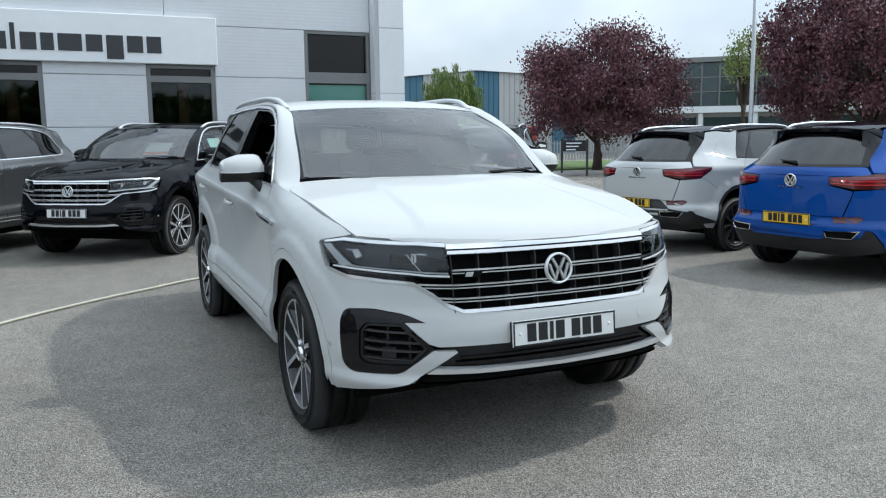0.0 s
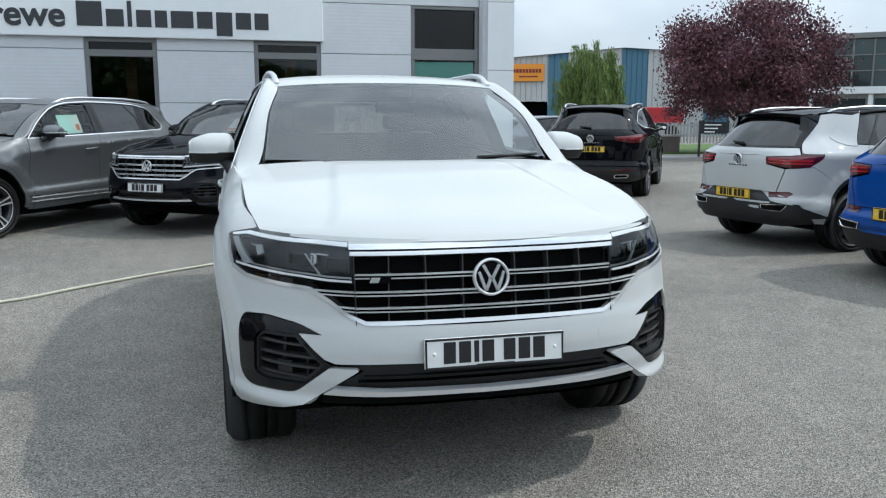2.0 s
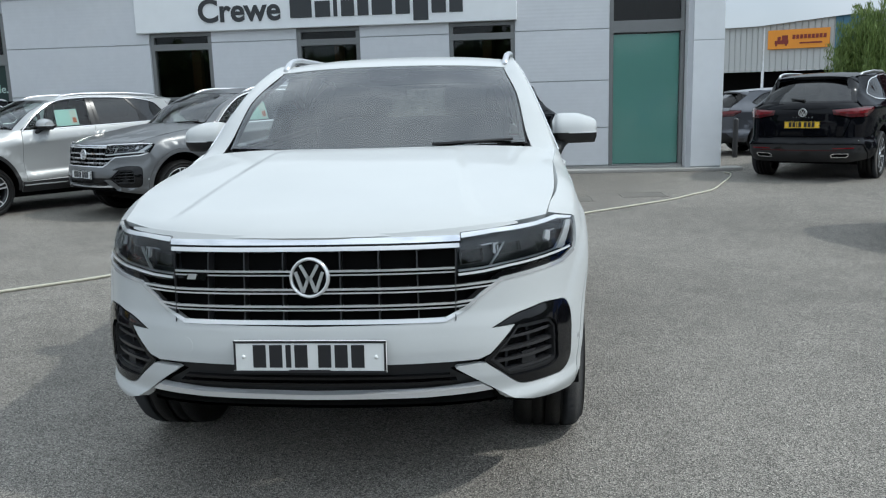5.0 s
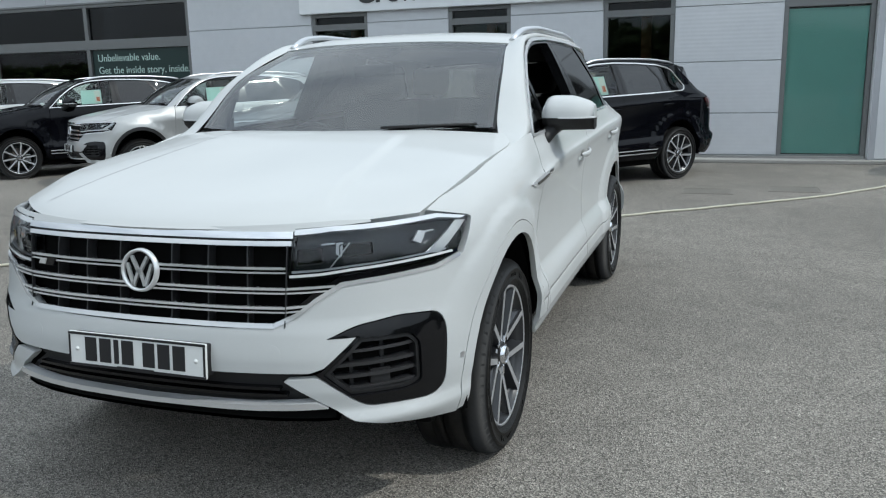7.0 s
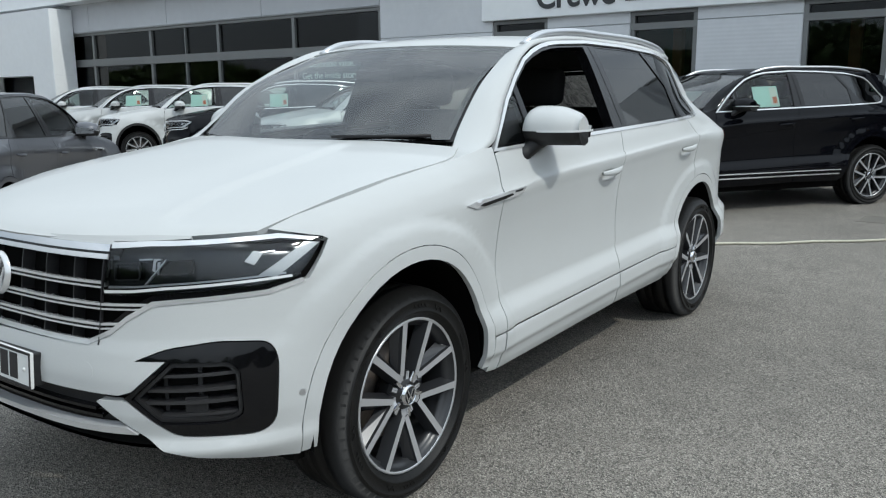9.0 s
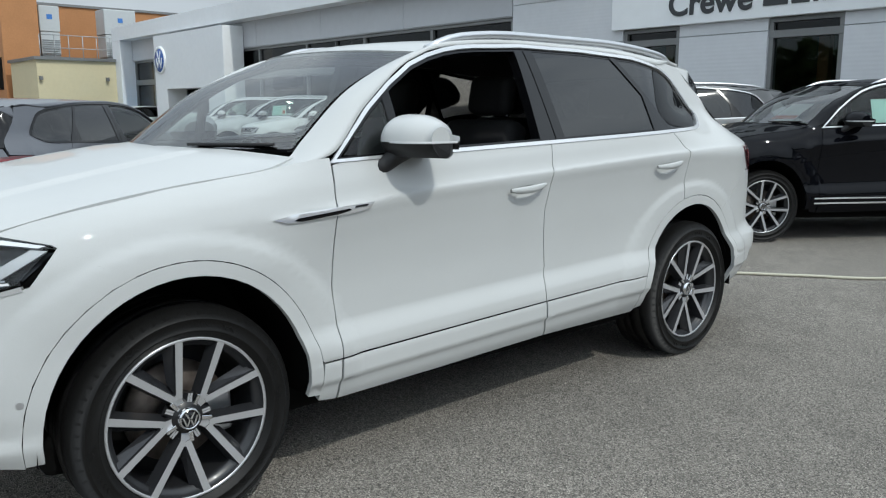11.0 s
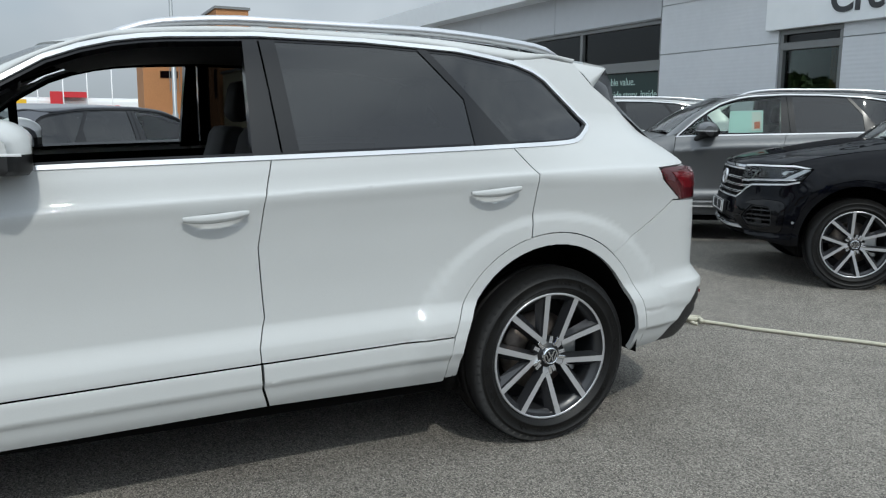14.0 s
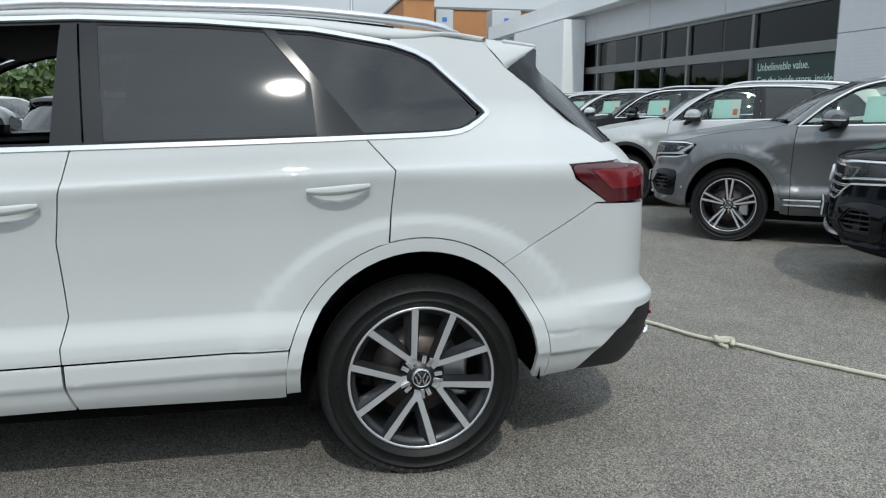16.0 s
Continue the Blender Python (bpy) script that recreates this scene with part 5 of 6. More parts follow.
        put("centre_pillar", sheet(B, [sd((0.342, 1.21), (0.400, 1.215), (0.365, 1.62), (0.309, 1.615))], g, g, 0.05, 0.0, -0.001), M_PILLAR)
        put("rear_bar", sheet(B, [sd((0.905, 1.612), (0.955, 1.608), (1.262, 1.243), (1.085, 1.24), (1.07, 1.42))], g, g, 0.03, 0.002, -0.001), M_PILLAR)
        put("door_glass_rear", sheet(B, [sd((0.385, 1.22), (0.355, 1.615), (0.915, 1.605), (1.075, 1.42), (1.09, 1.242))], g, g, 0.0, 0, -0.006), M_TINT, "dark tinted glass")
        if crossover:
            put("quarter_panel", sheet(B, [sd((1.24, 1.612), (1.46, 1.556), (1.60, 1.475), (1.755, 1.325), (1.70, 1.280), (1.56, 1.236), (1.43, 1.230))], g, g, 0.02, 0, 0.006), coat)
            put("quarter_glass", sheet(B, [sd((0.95, 1.602), (1.235, 1.588), (1.40, 1.252), (1.26, 1.246))], g, g, 0.0, 0, -0.006), M_TINT, "dark tinted glass")
        else:
            put("quarter_glass", sheet(B, [sd((0.95, 1.602), (1.08, 1.597), (1.44, 1.538), (1.57, 1.462), (1.70, 1.332), (1.69, 1.312), (1.60, 1.264), (1.26, 1.246))], g, g, 0.0, 0, -0.006), M_TINT, "dark tinted glass")
        if card == "screen" and sgn > 0:
            sc = p("screen_card", sheet(S.screen, [[(0.30, 0.25), (0.72, 0.25), (0.72, 0.95), (0.30, 0.95)]], 0.2, 0.2, 0.0, 0, -0.02), M_CARDWHITE, lab="white and red price card")
            p("card_stripe", sheet(S.screen, [[(0.30, 0.25), (0.72, 0.25), (0.72, 0.40), (0.30, 0.40)]], 0.2, 0.2, 0.0, 0, -0.016), M_CARDRED, sc)
        put("corner_glass", sheet(B, [sd((-0.80, 1.190), (-0.545, 1.198), (-0.545, 1.400), (-0.63, 1.345))], g, g, 0.0, 0, -0.006), M_SIDEGLASS)
        put("corner_bar", sheet(B, [sd((-0.565, 1.188), (-0.525, 1.19), (-0.525, 1.42), (-0.565, 1.398))], g, g, 0.03, 0, -0.002), M_GLOSSBLACK)
        if not open_windows:
            put("door_glass_front", sheet(B, [sd((-0.53, 1.192), (-0.53, 1.415), (-0.37, 1.51), (-0.17, 1.572), (0.0, 1.597), (0.25, 1.612), (0.24, 1.21))], g, g, 0.0, 0, -0.008), M_TINT if tint_front else M_SIDEGLASS)
        if card and sgn > 0:
            cd = put("price_card", sheet(B, [sd((-0.30, 1.225), (0.06, 1.235), (0.07, 1.475), (-0.28, 1.465))], 0.1, 0.1, 0, 0, -0.03), M_CARD, "pale teal price card")
            put("card_panel", sheet(B, [sd((-0.06, 1.25), (0.045, 1.253), (0.05, 1.46), (-0.05, 1.455))], 0.1, 0.1, 0, 0, -0.026), M_CARDWHITE)
            put("card_stripe", sheet(B, [sd((-0.03, 1.27), (0.03, 1.272), (0.032, 1.35), (-0.028, 1.345))], 0.1, 0.1, 0, 0, -0.023), M_CARDRED)
        # handle, mirror
        for y0, z0 in ((-0.01, 1.003), (1.045, 1.055)):
            bm = bmesh.new()
            rows = []
            for k in range(17):
                f = k / 16
                e = math.sin(math.pi * min(max(f, 0.02), 0.98))
                q = S.side(y0 + 0.215 * f, 0)[0]
                h, out, deep = 0.003 + 0.0145 * e ** 0.35, 0.010 + 0.026 * e ** 0.6, 0.006 + 0.004 * e
                an = [2 * math.pi * c / 10 for c in range(11)]
                zz = np.array([z0 + 0.012 + 0.016 * f + h * math.sin(a) for a in an])
                S.hollow = 0.0
                rows.append([tuple(c) for c in B(np.full(11, q), zz, np.array([out + deep * math.cos(a) for a in an]))])
                S.hollow = 0.010
            grid_loft(bm, rows)
            put("door_handle", bm, coat)
        fs = np.linspace(0, 1, 15)
        mx = 0.886 + 0.232 * fs
        mh = pchip([0, 0.04, 0.2, 0.5, 0.85, 0.97, 1], [0.55, 0.82, 0.98, 0.97, 0.76, 0.62, 0.54])(fs) * 0.102
        mr = pchip([0, 0.05, 0.2, 0.6, 0.9, 1], [0.088, 0.108, 0.118, 0.112, 0.080, 0.045])(fs)
        yr, zb_ = -0.428, 1.234
        caps, bases, glassy = [], [], []
        for x, h, r in zip(mx, mh, mr):
            yc = -0.534
            sec = []
            for k in range(15):
                a = math.pi * (1 - k / 14 * 0.86)
                sec.append((x, min(yc + r * math.cos(a), yr), zb_ + h * math.sin(a) ** 0.85))
            sec = sec + [(x, min(yc + r, yr), zb_)]
            caps.append(sec)
            yf, yk = yc - r, min(yc + r, yr)
            bases.append([(x, yf + 0.002, zb_), (x, yf + 0.010, zb_ - 0.024), (x - 0.006, yf + 0.045, zb_ - 0.056), (x - 0.008, yk - 0.012, zb_ - 0.060), (x, yk - 0.001, zb_ - 0.046), (x, yk - 0.001, zb_)])
        bm = bmesh.new()
        vs = grid_loft(bm, caps)
        bm.faces.new(vs[0])
        bm.faces.new(vs[-1][::-1])
        put("mirror_cap", bm, (roof_coat or coat))
        bm = bmesh.new()
        vs = grid_loft(bm, bases)
        bm.faces.new(vs[0])
        bm.faces.new(vs[-1][::-1])
        put("mirror_base", bm, M_PLASTIC)
        bm = bmesh.new()
        line = [(x, -0.534 - r, ) for x, r in list(zip(mx, mr))[5:]] + [(1.121, -0.515), (1.120, -0.45)]
        grid_loft(bm, [[(x, y - 0.003, zb_ - 0.004), (x + 0.001, y - 0.004, zb_), (x, y - 0.003, zb_ + 0.004)] for x, y in line])
        put("indicator", bm, M_LAMPWHITE)
        bm = bmesh.new()
        tube(bm, [(0.885, -0.66, 1.118), (0.905, -0.635, 1.145), (0.925, -0.59, 1.180), (0.96, -0.545, 1.220)], [0.036, 0.032, 0.034, 0.042], 12)
        put("mirror_stalk", bm, M_PLASTIC)
        bm = bmesh.new()
        bm.faces.new([bm.verts.new(c) for c in ((0.905, yr + 0.002, 1.20), (1.095, yr + 0.002, 1.204), (1.10, yr + 0.002, 1.252), (0.93, yr + 0.002, 1.280), (0.90, yr + 0.002, 1.266))])
        put("mirror_glass", bm, M_MIRROR)
        # side flash on the wing, and the roof rail
        if card:
            put("sill_strip", sheet(B, [sd((-0.93, 0.395), (0.93, 0.405), (0.93, 0.418), (-0.93, 0.410))], g, g, 0.006, 0, 0.006), M_TRIM, "bright metal strip")
            put("sill_strip", sheet(B, [sd((-0.93, 0.445), (0.93, 0.455), (0.93, 0.466), (-0.93, 0.458))], g, g, 0.006, 0, 0.006), M_TRIM, "bright metal strip")
        else:
            put("wing_flash", sheet(B, [sd((-1.135, 0.988), (-1.06, 1.000), (-0.722, 1.022), (-0.745, 1.000), (-0.80, 0.990), (-1.08, 0.972))], 0.05, 0.05, 0.006, 0, 0.006), M_TRIM, "bright metal flash")
            put("flash_inset", sheet(B, [sd((-1.06, 0.981), (-1.04, 0.988), (-0.835, 1.005), (-0.825, 1.000), (-0.88, 0.990), (-1.03, 0.977))], 0.05, 0.05, 0.004, 0, 0.008), M_GLOSSBLACK)
            put("flash_mark", sheet(B, [sd((-0.812, 1.0065), (-0.808, 1.0125), (-0.752, 1.0165), (-0.756, 1.0095))], 0.05, 0.05, 0.004, 0, 0.008), M_INK)
        if not plain:
            bm = bmesh.new()
            ry = np.linspace(-0.20, 1.64, 30)
            rx = np.interp(ry, [-0.3, 0.3, 0.9, 1.3, 1.64], [0.630, 0.665, 0.665, 0.652, 0.605])
            rz = pchip([-0.20, -0.12, -0.02, 0.3, 0.9, 1.4, 1.56, 1.64], [1.606, 1.640, 1.668, 1.690, 1.690, 1.664, 1.646, 1.612])(ry)
            tube(bm, list(zip(rx, ry, rz)), 0.018, 10)
            for v in bm.verts:
                v.co.z -= 0.004
            put("roof_rail", bm, M_SATIN, "bright metal rail")
            bm = bmesh.new()
            tube(bm, [(a - 0.012, b, c - 0.034) for a, b, c in list(zip(rx, ry, rz))[4:-4]], 0.010, 8)
            put("rail_base", bm, M_GLOSSBLACK)
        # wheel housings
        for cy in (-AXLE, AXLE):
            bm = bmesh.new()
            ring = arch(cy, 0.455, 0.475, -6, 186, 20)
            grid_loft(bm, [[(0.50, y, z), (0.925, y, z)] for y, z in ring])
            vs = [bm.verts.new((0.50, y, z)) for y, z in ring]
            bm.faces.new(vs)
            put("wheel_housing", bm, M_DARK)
    # inner shell, added in near-black to paint shade into the panel gaps; floor, furniture
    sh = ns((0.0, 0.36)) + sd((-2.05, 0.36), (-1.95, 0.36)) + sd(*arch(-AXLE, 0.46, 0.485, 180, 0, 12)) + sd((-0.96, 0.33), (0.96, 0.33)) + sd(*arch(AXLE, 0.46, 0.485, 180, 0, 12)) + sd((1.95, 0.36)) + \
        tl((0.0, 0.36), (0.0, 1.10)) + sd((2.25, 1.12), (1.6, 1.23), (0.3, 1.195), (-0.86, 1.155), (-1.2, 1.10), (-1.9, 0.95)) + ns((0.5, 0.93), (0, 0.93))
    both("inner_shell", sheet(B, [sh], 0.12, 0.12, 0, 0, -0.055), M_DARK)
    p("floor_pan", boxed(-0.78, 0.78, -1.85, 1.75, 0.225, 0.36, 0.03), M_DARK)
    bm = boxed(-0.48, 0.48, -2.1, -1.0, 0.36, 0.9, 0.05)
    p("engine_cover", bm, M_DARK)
    bm = boxed(-0.72, 0.72, -1.18, -0.72, 0.80, 1.13, 0.07)
    p("dashboard", bm, M_DASH, sm=True)
    seat_parts(car, 0.37, 0.02)
    seat_parts(car, -0.37, 0.02)
    seat_parts(car, 0.0, 0.95, 0.40)
    for c in car.children:
        if c.name.split(".")[0] in ("seat", "backrest", "headrest"):
            warp_me = c.data
            for v in warp_me.vertices:
                v.co.z, v.co.x = v.co.z * height, v.co.x * width
    bm = bmesh.new()
    lathe(bm, [(0.170 + 0.014 * math.cos(t), 0.014 * math.sin(t)) for t in (k * math.pi / 4 for k in range(8))], 28, 0, True, "Z")
    for a in (0, 180, 270):
        tube(bm, [(0.03 * math.cos(radians(a)), 0.03 * math.sin(radians(a)), -0.01), (0.165 * math.cos(radians(a)), 0.165 * math.sin(radians(a)), 0)], 0.016, 6)
    lathe(bm, [(0.0, 0.012), (0.06, 0.006), (0.065, -0.03)], 16, 0, False, "Z")
    bmesh.ops.transform(bm, matrix=pose(-0.37, -0.56, 1.05, 65), verts=bm.verts[:])
    p("steering_wheel", bm, M_PLASTIC)
    bm = boxed(-0.11, 0.11, -0.02, 0.02, -0.03, 0.03, 0.012, m=pose(0, -0.50, 1.47, -10))
    p("rear_view_mirror", bm, M_PLASTIC)
    for u, v in (((0.90, 0.40), (0.055, 0.035)), ((0.10, -0.62), (-0.05, -0.03))):
        bm = bmesh.new()
        w1 = S.screen(np.array(u), np.array(v), np.array([0.012, 0.012]))
        tube(bm, [tuple(w1[0]), tuple(w1[1])], 0.007, 6)
        p("wiper", bm, M_PLASTIC)
    # tail
    full_t = tl((0, 0.70), (0.60, 0.70)) + tl((0.70, 0.975)) + sd((2.13, 0.9935), (1.760, 0.7945)) + sd(*arch(AXLE, 0.487, 0.512, 52, -6, 8)) + sd((1.95, 0.338), (2.069, 0.345), (2.171, 0.444), (2.316, 0.572)) + tl((0.70, 0.585), (0, 0.585))
    other = [(2 * S.L - q, z) for q, z in full_t[::-1]]
    p("rear_bumper", sheet(B, [full_t + other[1:-1]], g, gv * 1.2, 0.03, gap), coat)
    dh = sd((2.068, 0.338), (2.073, 0.343), (2.174, 0.440), (2.318, 0.568)) + tl((0.70, 0.581))
    df = tl((0.7, 0.30)) + dh + [(2 * S.L - q, z) for q, z in dh[::-1]] + tl((-0.7, 0.30))
    p("rear_diffuser", sheet(B, [df], g, g, 0.03, 0.001, -0.008), M_PLASTIC)
    for k in (-1, 1):
        if not crossover:
            pipe = tl((k * 0.44, 0.380), (k * 0.43, 0.425), (k * 0.47, 0.445), (k * 0.67, 0.449), (k * 0.69, 0.425), (k * 0.66, 0.385))
            hole = [(sum(q for q, _ in pipe) / 6 + (q - sum(a for a, _ in pipe) / 6) * 0.86, 0.418 + (z - 0.418) * 0.66) for q, z in pipe]
            # flat black sheet in place of the shaded pipe opening
            p("exhaust_hole", sheet(B, [pipe], g, g, 0.0, 0, 0.002), M_DARK)
            p("exhaust_trim", sheet(B, [pipe, hole], g, g, 0.02, 0, 0.006), M_CHROME, lab="chrome exhaust trim")
        lampq = sd((2.005, 1.140), (2.030, 1.092), (2.190, 0.992)) + tl((0.70, 0.988), (0.44, 1.03), (0.42, 1.105), (0.66, 1.12)) + sd((2.24, 1.142))
        if k < 0:
            lampq = [(2 * S.L - q, z) for q, z in lampq]
        lampq = rounded(lampq, 0.04, (0, 1))
        lam = p("tail_lamp", sheet(B, [lampq], g / 2, g / 2, 0.03, 0.002, 0.004), M_REDDARK, lab="red lens")
        inn = sd((2.10, 1.118), (2.20, 1.045)) + tl((0.66, 1.04), (0.48, 1.06), (0.46, 1.095), (0.66, 1.108))
        if k < 0:
            inn = [(2 * S.L - q, z) for q, z in inn]
        p("lamp_glow_guide", sheet(B, [inn], g / 2, g / 2, 0.008, 0.0, 0.007), M_RED, lam)
        if crossover:
            for za in (1.028, 1.062):
                lp = sd((2.16, za + 0.014)) + tl((0.70, za + 0.012), (0.46, za + 0.022), (0.46, za + 0.014), (0.70, za)) + sd((2.16, za + 0.002))
                lp = lp if k > 0 else [(2 * S.L - q, z) for q, z in lp]
                p("lamp_band", sheet(B, [lp], g / 2, g / 2, 0.006, 0.0, 0.012), M_REDBRIGHT, lam)
    hatch = tl((0.59, 0.702), (0.69, 0.97), (0.44, 1.02), (0.42, 1.11), (0.68, 1.125), (-0.68, 1.125), (-0.42, 1.11), (-0.44, 1.02), (-0.69, 0.97), (-0.59, 0.702))
    tg = p("tailgate", sheet(B, [hatch], g, g, 0.03, gap), coat)
    p("tailgate_shoulder", sheet(S.tail_top, [[(-1, 0), (1, 0), (1, 2), (-1, 2)]], 0.1, 0.25, 0.02, 0), coat)
    p("rear_glass", sheet(S.glass_rear, [[(-0.97, 0.05), (0.97, 0.05), (0.97, 1.97), (-0.97, 1.97)]], 0.1, 0.2, 0.0, 0), M_TINT, lab="dark tinted glass")
    p("rear_glass_band", sheet(S.glass_rear, [[(-1, 0), (1, 0), (1, 2), (-1, 2)], [(-0.88, 0.2), (0.88, 0.2), (0.92, 1.85), (-0.92, 1.85)]], 0.1, 0.2, 0.02, 0, 0.002), M_GLOSSBLACK)
    p("roof_spoiler", sheet(S.roof, [[(-0.99, 5.3), (0.99, 5.3), (0.98, 6.25), (-0.98, 6.25)]], 0.1, 0.15, 0.035, 0.002, 0.010), roof_coat or coat)
    top_a, low_a, tip = Vector((0.571, 1.737, 1.600)), Vector((0.632, 1.827, 1.490)), Vector((0.530, 1.970, 1.580))
    bm = bmesh.new()
    rows = []
    for k in range(9):
        f = k / 8
        a, b = top_a.lerp(tip, f), low_a.lerp(tip, f)
        rows.append([tuple(a.lerp(b, c) + Vector((0.8, 0.2, 0.2)) * 0.012 * math.sin(math.pi * c) * (1 - f)) for c in (0, 0.25, 0.5, 0.75, 1)] + [tuple(b - Vector((0.04, 0, 0)))])
    grid_loft(bm, rows)
    both("spoiler_end", bm, roof_coat or coat)
    bm = bmesh.new()
    grid_loft(bm, [[(0.629, 1.829, 1.488), (0.531, 1.966, 1.577), (0.50, 1.985, 1.572)], [(0.640, 1.868, 1.458), (0.588, 1.958, 1.505), (0.50, 1.985, 1.505)], [(0.648, 1.906, 1.432), (0.618, 1.955, 1.438), (0.52, 2.02, 1.44)],
                   [(0.650, 1.98, 1.370), (0.622, 2.015, 1.375), (0.55, 2.06, 1.375)], [(0.656, 2.09, 1.288), (0.640, 2.12, 1.29), (0.58, 2.15, 1.29)], [(0.70, 2.185, 1.212), (0.66, 2.20, 1.215), (0.60, 2.22, 1.215)]])
    both("spoiler_cheek", bm, M_GLOSSBLACK)
    if rear:
        put_emblem(car, "tail_badge", pose(0, ax + (2.478 - AXLE) * length[1], 1.065 * height, 4, 0, 180), 0.78)
        number_plate(car, "rear_plate", pose(0, ax + ((2.498 if plate_z > 0.7 else 2.545) - AXLE) * length[1], plate_z * height, 2, 0, 180), M_PLATEYELLOW)
        bm = bmesh.new()
        for k in range(7):
            box(bm, -0.15 + 0.045 * k, -0.15 + 0.045 * k + 0.022, 2.476, 2.486, 0.985, 1.002)
        p("model_bar", bm, M_CHROME, lab="plain chrome bars for lettering")
        bm = bmesh.new()
        w0 = S.glass_rear(np.array([0.0, 0.30]), np.array([1.83, 1.72]), np.array([0.02, 0.02]))
        tube(bm, [tuple(w0[0]), tuple(w0[1])], [0.022, 0.009], 6)
        p("rear_wiper", bm, M_PLASTIC)
        for k in (-1, 1):
            p("reflector", sheet(B, [tl((k * 0.46, 0.515), (k * 0.46, 0.53), (k * 0.74, 0.535), (k * 0.74, 0.52))], g, g, 0.01, 0, 0.003), M_RED)
        p("bumper_strip", sheet(B, [tl((-0.62, 0.486), (-0.62, 0.492), (0.62, 0.498), (0.62, 0.486))], g, g, 0.006, 0, 0.002), M_REDDARK)
    if crossover:
        skin = tl((0.80, 0.585), (0.62, 0.592), (-0.62, 0.592), (-0.80, 0.585), (-0.76, 0.50), (-0.46, 0.505), (-0.40, 0.470), (0.40, 0.470), (0.46, 0.505), (0.76, 0.50))
        p("bumper_skin", sheet(B, [skin], g, g, 0.02, 0, 0.012), coat)
        p("bumper_slot", sheet(B, [tl((-0.34, 0.615), (-0.30, 0.700), (0.30, 0.700), (0.34, 0.615))], g, g, 0.0, 0, 0.004), coat)
    if clad:
        for nm, lp in (("sill_cladding", sd((-0.96, 0.305), (0.955, 0.318), (0.962, 0.50), (0.2, 0.47), (-0.955, 0.45))),):
            both(nm, sheet(B, [lp], g, g, 0.02, 0, 0.008), M_PLASTIC)
        cb = sd((1.90, 0.42)) + tl((0.80, 0.565), (0.56, 0.600), (0.40, 0.712), (-0.40, 0.712), (-0.56, 0.600), (-0.80, 0.565)) + [(2 * S.L - S.side(1.90, 0)[0], 0.42)] + tl((-0.74, 0.40), (-0.6, 0.40), (0.6, 0.40), (0.74, 0.40))
        p("bumper_cladding", sheet(B, [cb], g, g, 0.02, 0, 0.016), M_PLASTIC)
    if crossover:
        for k in (-1, 1):
            lp = tl((k * 0.52, 0.640), (k * 0.50, 0.700), (k * 0.76, 0.715), (k * 0.80, 0.690), (k * 0.74, 0.645))
            p("rear_fog_lamp", sheet(B, [lp], g, g, 0.01, 0, 0.006), M_REDDARK)
            lp = tl((k * 0.46, 0.500), (k * 0.44, 0.560), (k * 0.76, 0.575), (k * 0.70, 0.500))
            # flat black sheet paints the shade inside the exhaust frame
            p("exhaust_hole", sheet(B, [lp], g, g, 0.0, 0, 0.020), M_DARK)
            p("exhaust_frame", sheet(B, [lp, offset_loop(lp, 0.010)], g, g, 0.012, 0, 0.026), M_CHROME)
    # wheels
    w = WHEELS[(wheel, dark_rim)]
    k = wheel_r / 0.375
    for sx in (1, -1):
        for cy in (-ax, ax):
            o = new("wheel", w["wheel"])
            o.parent = car
            o.matrix_basis = pose(sx * 0.945 * width, cy, wheel_r - 0.006, 0, 0, 0 if sx > 0 else 180) @ Matrix.Diagonal((k, k, k, 1))
            for k2 in range(5):
                c = new("wheel_bolt", w["wheel_bolt"])
                c.parent = o
                c.matrix_basis = pose(0, 0, 0, 60 + 72 * k2)
            for nm in ("rim", "hub_cap", "brake_disc", "brake_caliper"):
                c = new(nm, w[nm])
                c.parent = o
    return car


WHEELS = {("pairs", False): wheel_parts("pairs"), ("five", False): wheel_parts("five"), ("ten", True): wheel_parts("ten", dark=True), ("ten", False): wheel_parts("ten")}


def standing(x, y, heading):
    """The pose of a car whose middle stands at x, y and whose nose points at heading degrees from +x."""
    return pose(x, y, 0, 0, 0, heading + 90)

# ---- the road side, beyond the forecourt ----
slab("pavement", 6.0, 60.0, 20.0, 22.2, -0.05, 0.10, M_CONCRETE, "pale concrete pavement with a kerb", "pavement")
slab("ground_verge", 12.5, 60.0, 22.2, 31.0, -0.05, 0.16, M_GRASS, "grass verge under the trees", "grass")
wallm = mat("dark_brick_low_wall", (0.12, 0.10, 0.09), 0.85, var=0.2, scale=1.5, fine=20)
low = thing("low_wall", "low dark brick wall along the verge", "wall")
part("body", boxed(8.5, 15.2, 22.3, 22.6, 0.1, 0.75, 0.01), wallm, low)
part("coping", boxed(8.4, 15.3, 22.26, 22.64, 0.75, 0.82, 0.01), M_CONCRETE, low)
fence = thing("palisade_fence", "grey metal palisade fence", "fence")
bm = bmesh.new()
for k in range(90):
    x = 22.0 + k * 0.22
    box(bm, x, x + 0.09, 38.0, 38.04, 0, 1.2)
part("slats", bm, M_STEEL, fence, kind="stuff")
for z in (0.35, 1.0):
    part("rail", boxed(22.0, 41.8, 38.045, 38.1, z, z + 0.06), M_STEEL, fence)
# warehouse: it runs askew, pale and blue sheeting
M_PALESHEET = cladding("pale_sheeting", (0.50, 0.51, 0.50), 0.6, 12)
M_BLUESHEET = cladding("blue_sheeting", (0.075, 0.18, 0.26), 0.6, 12)
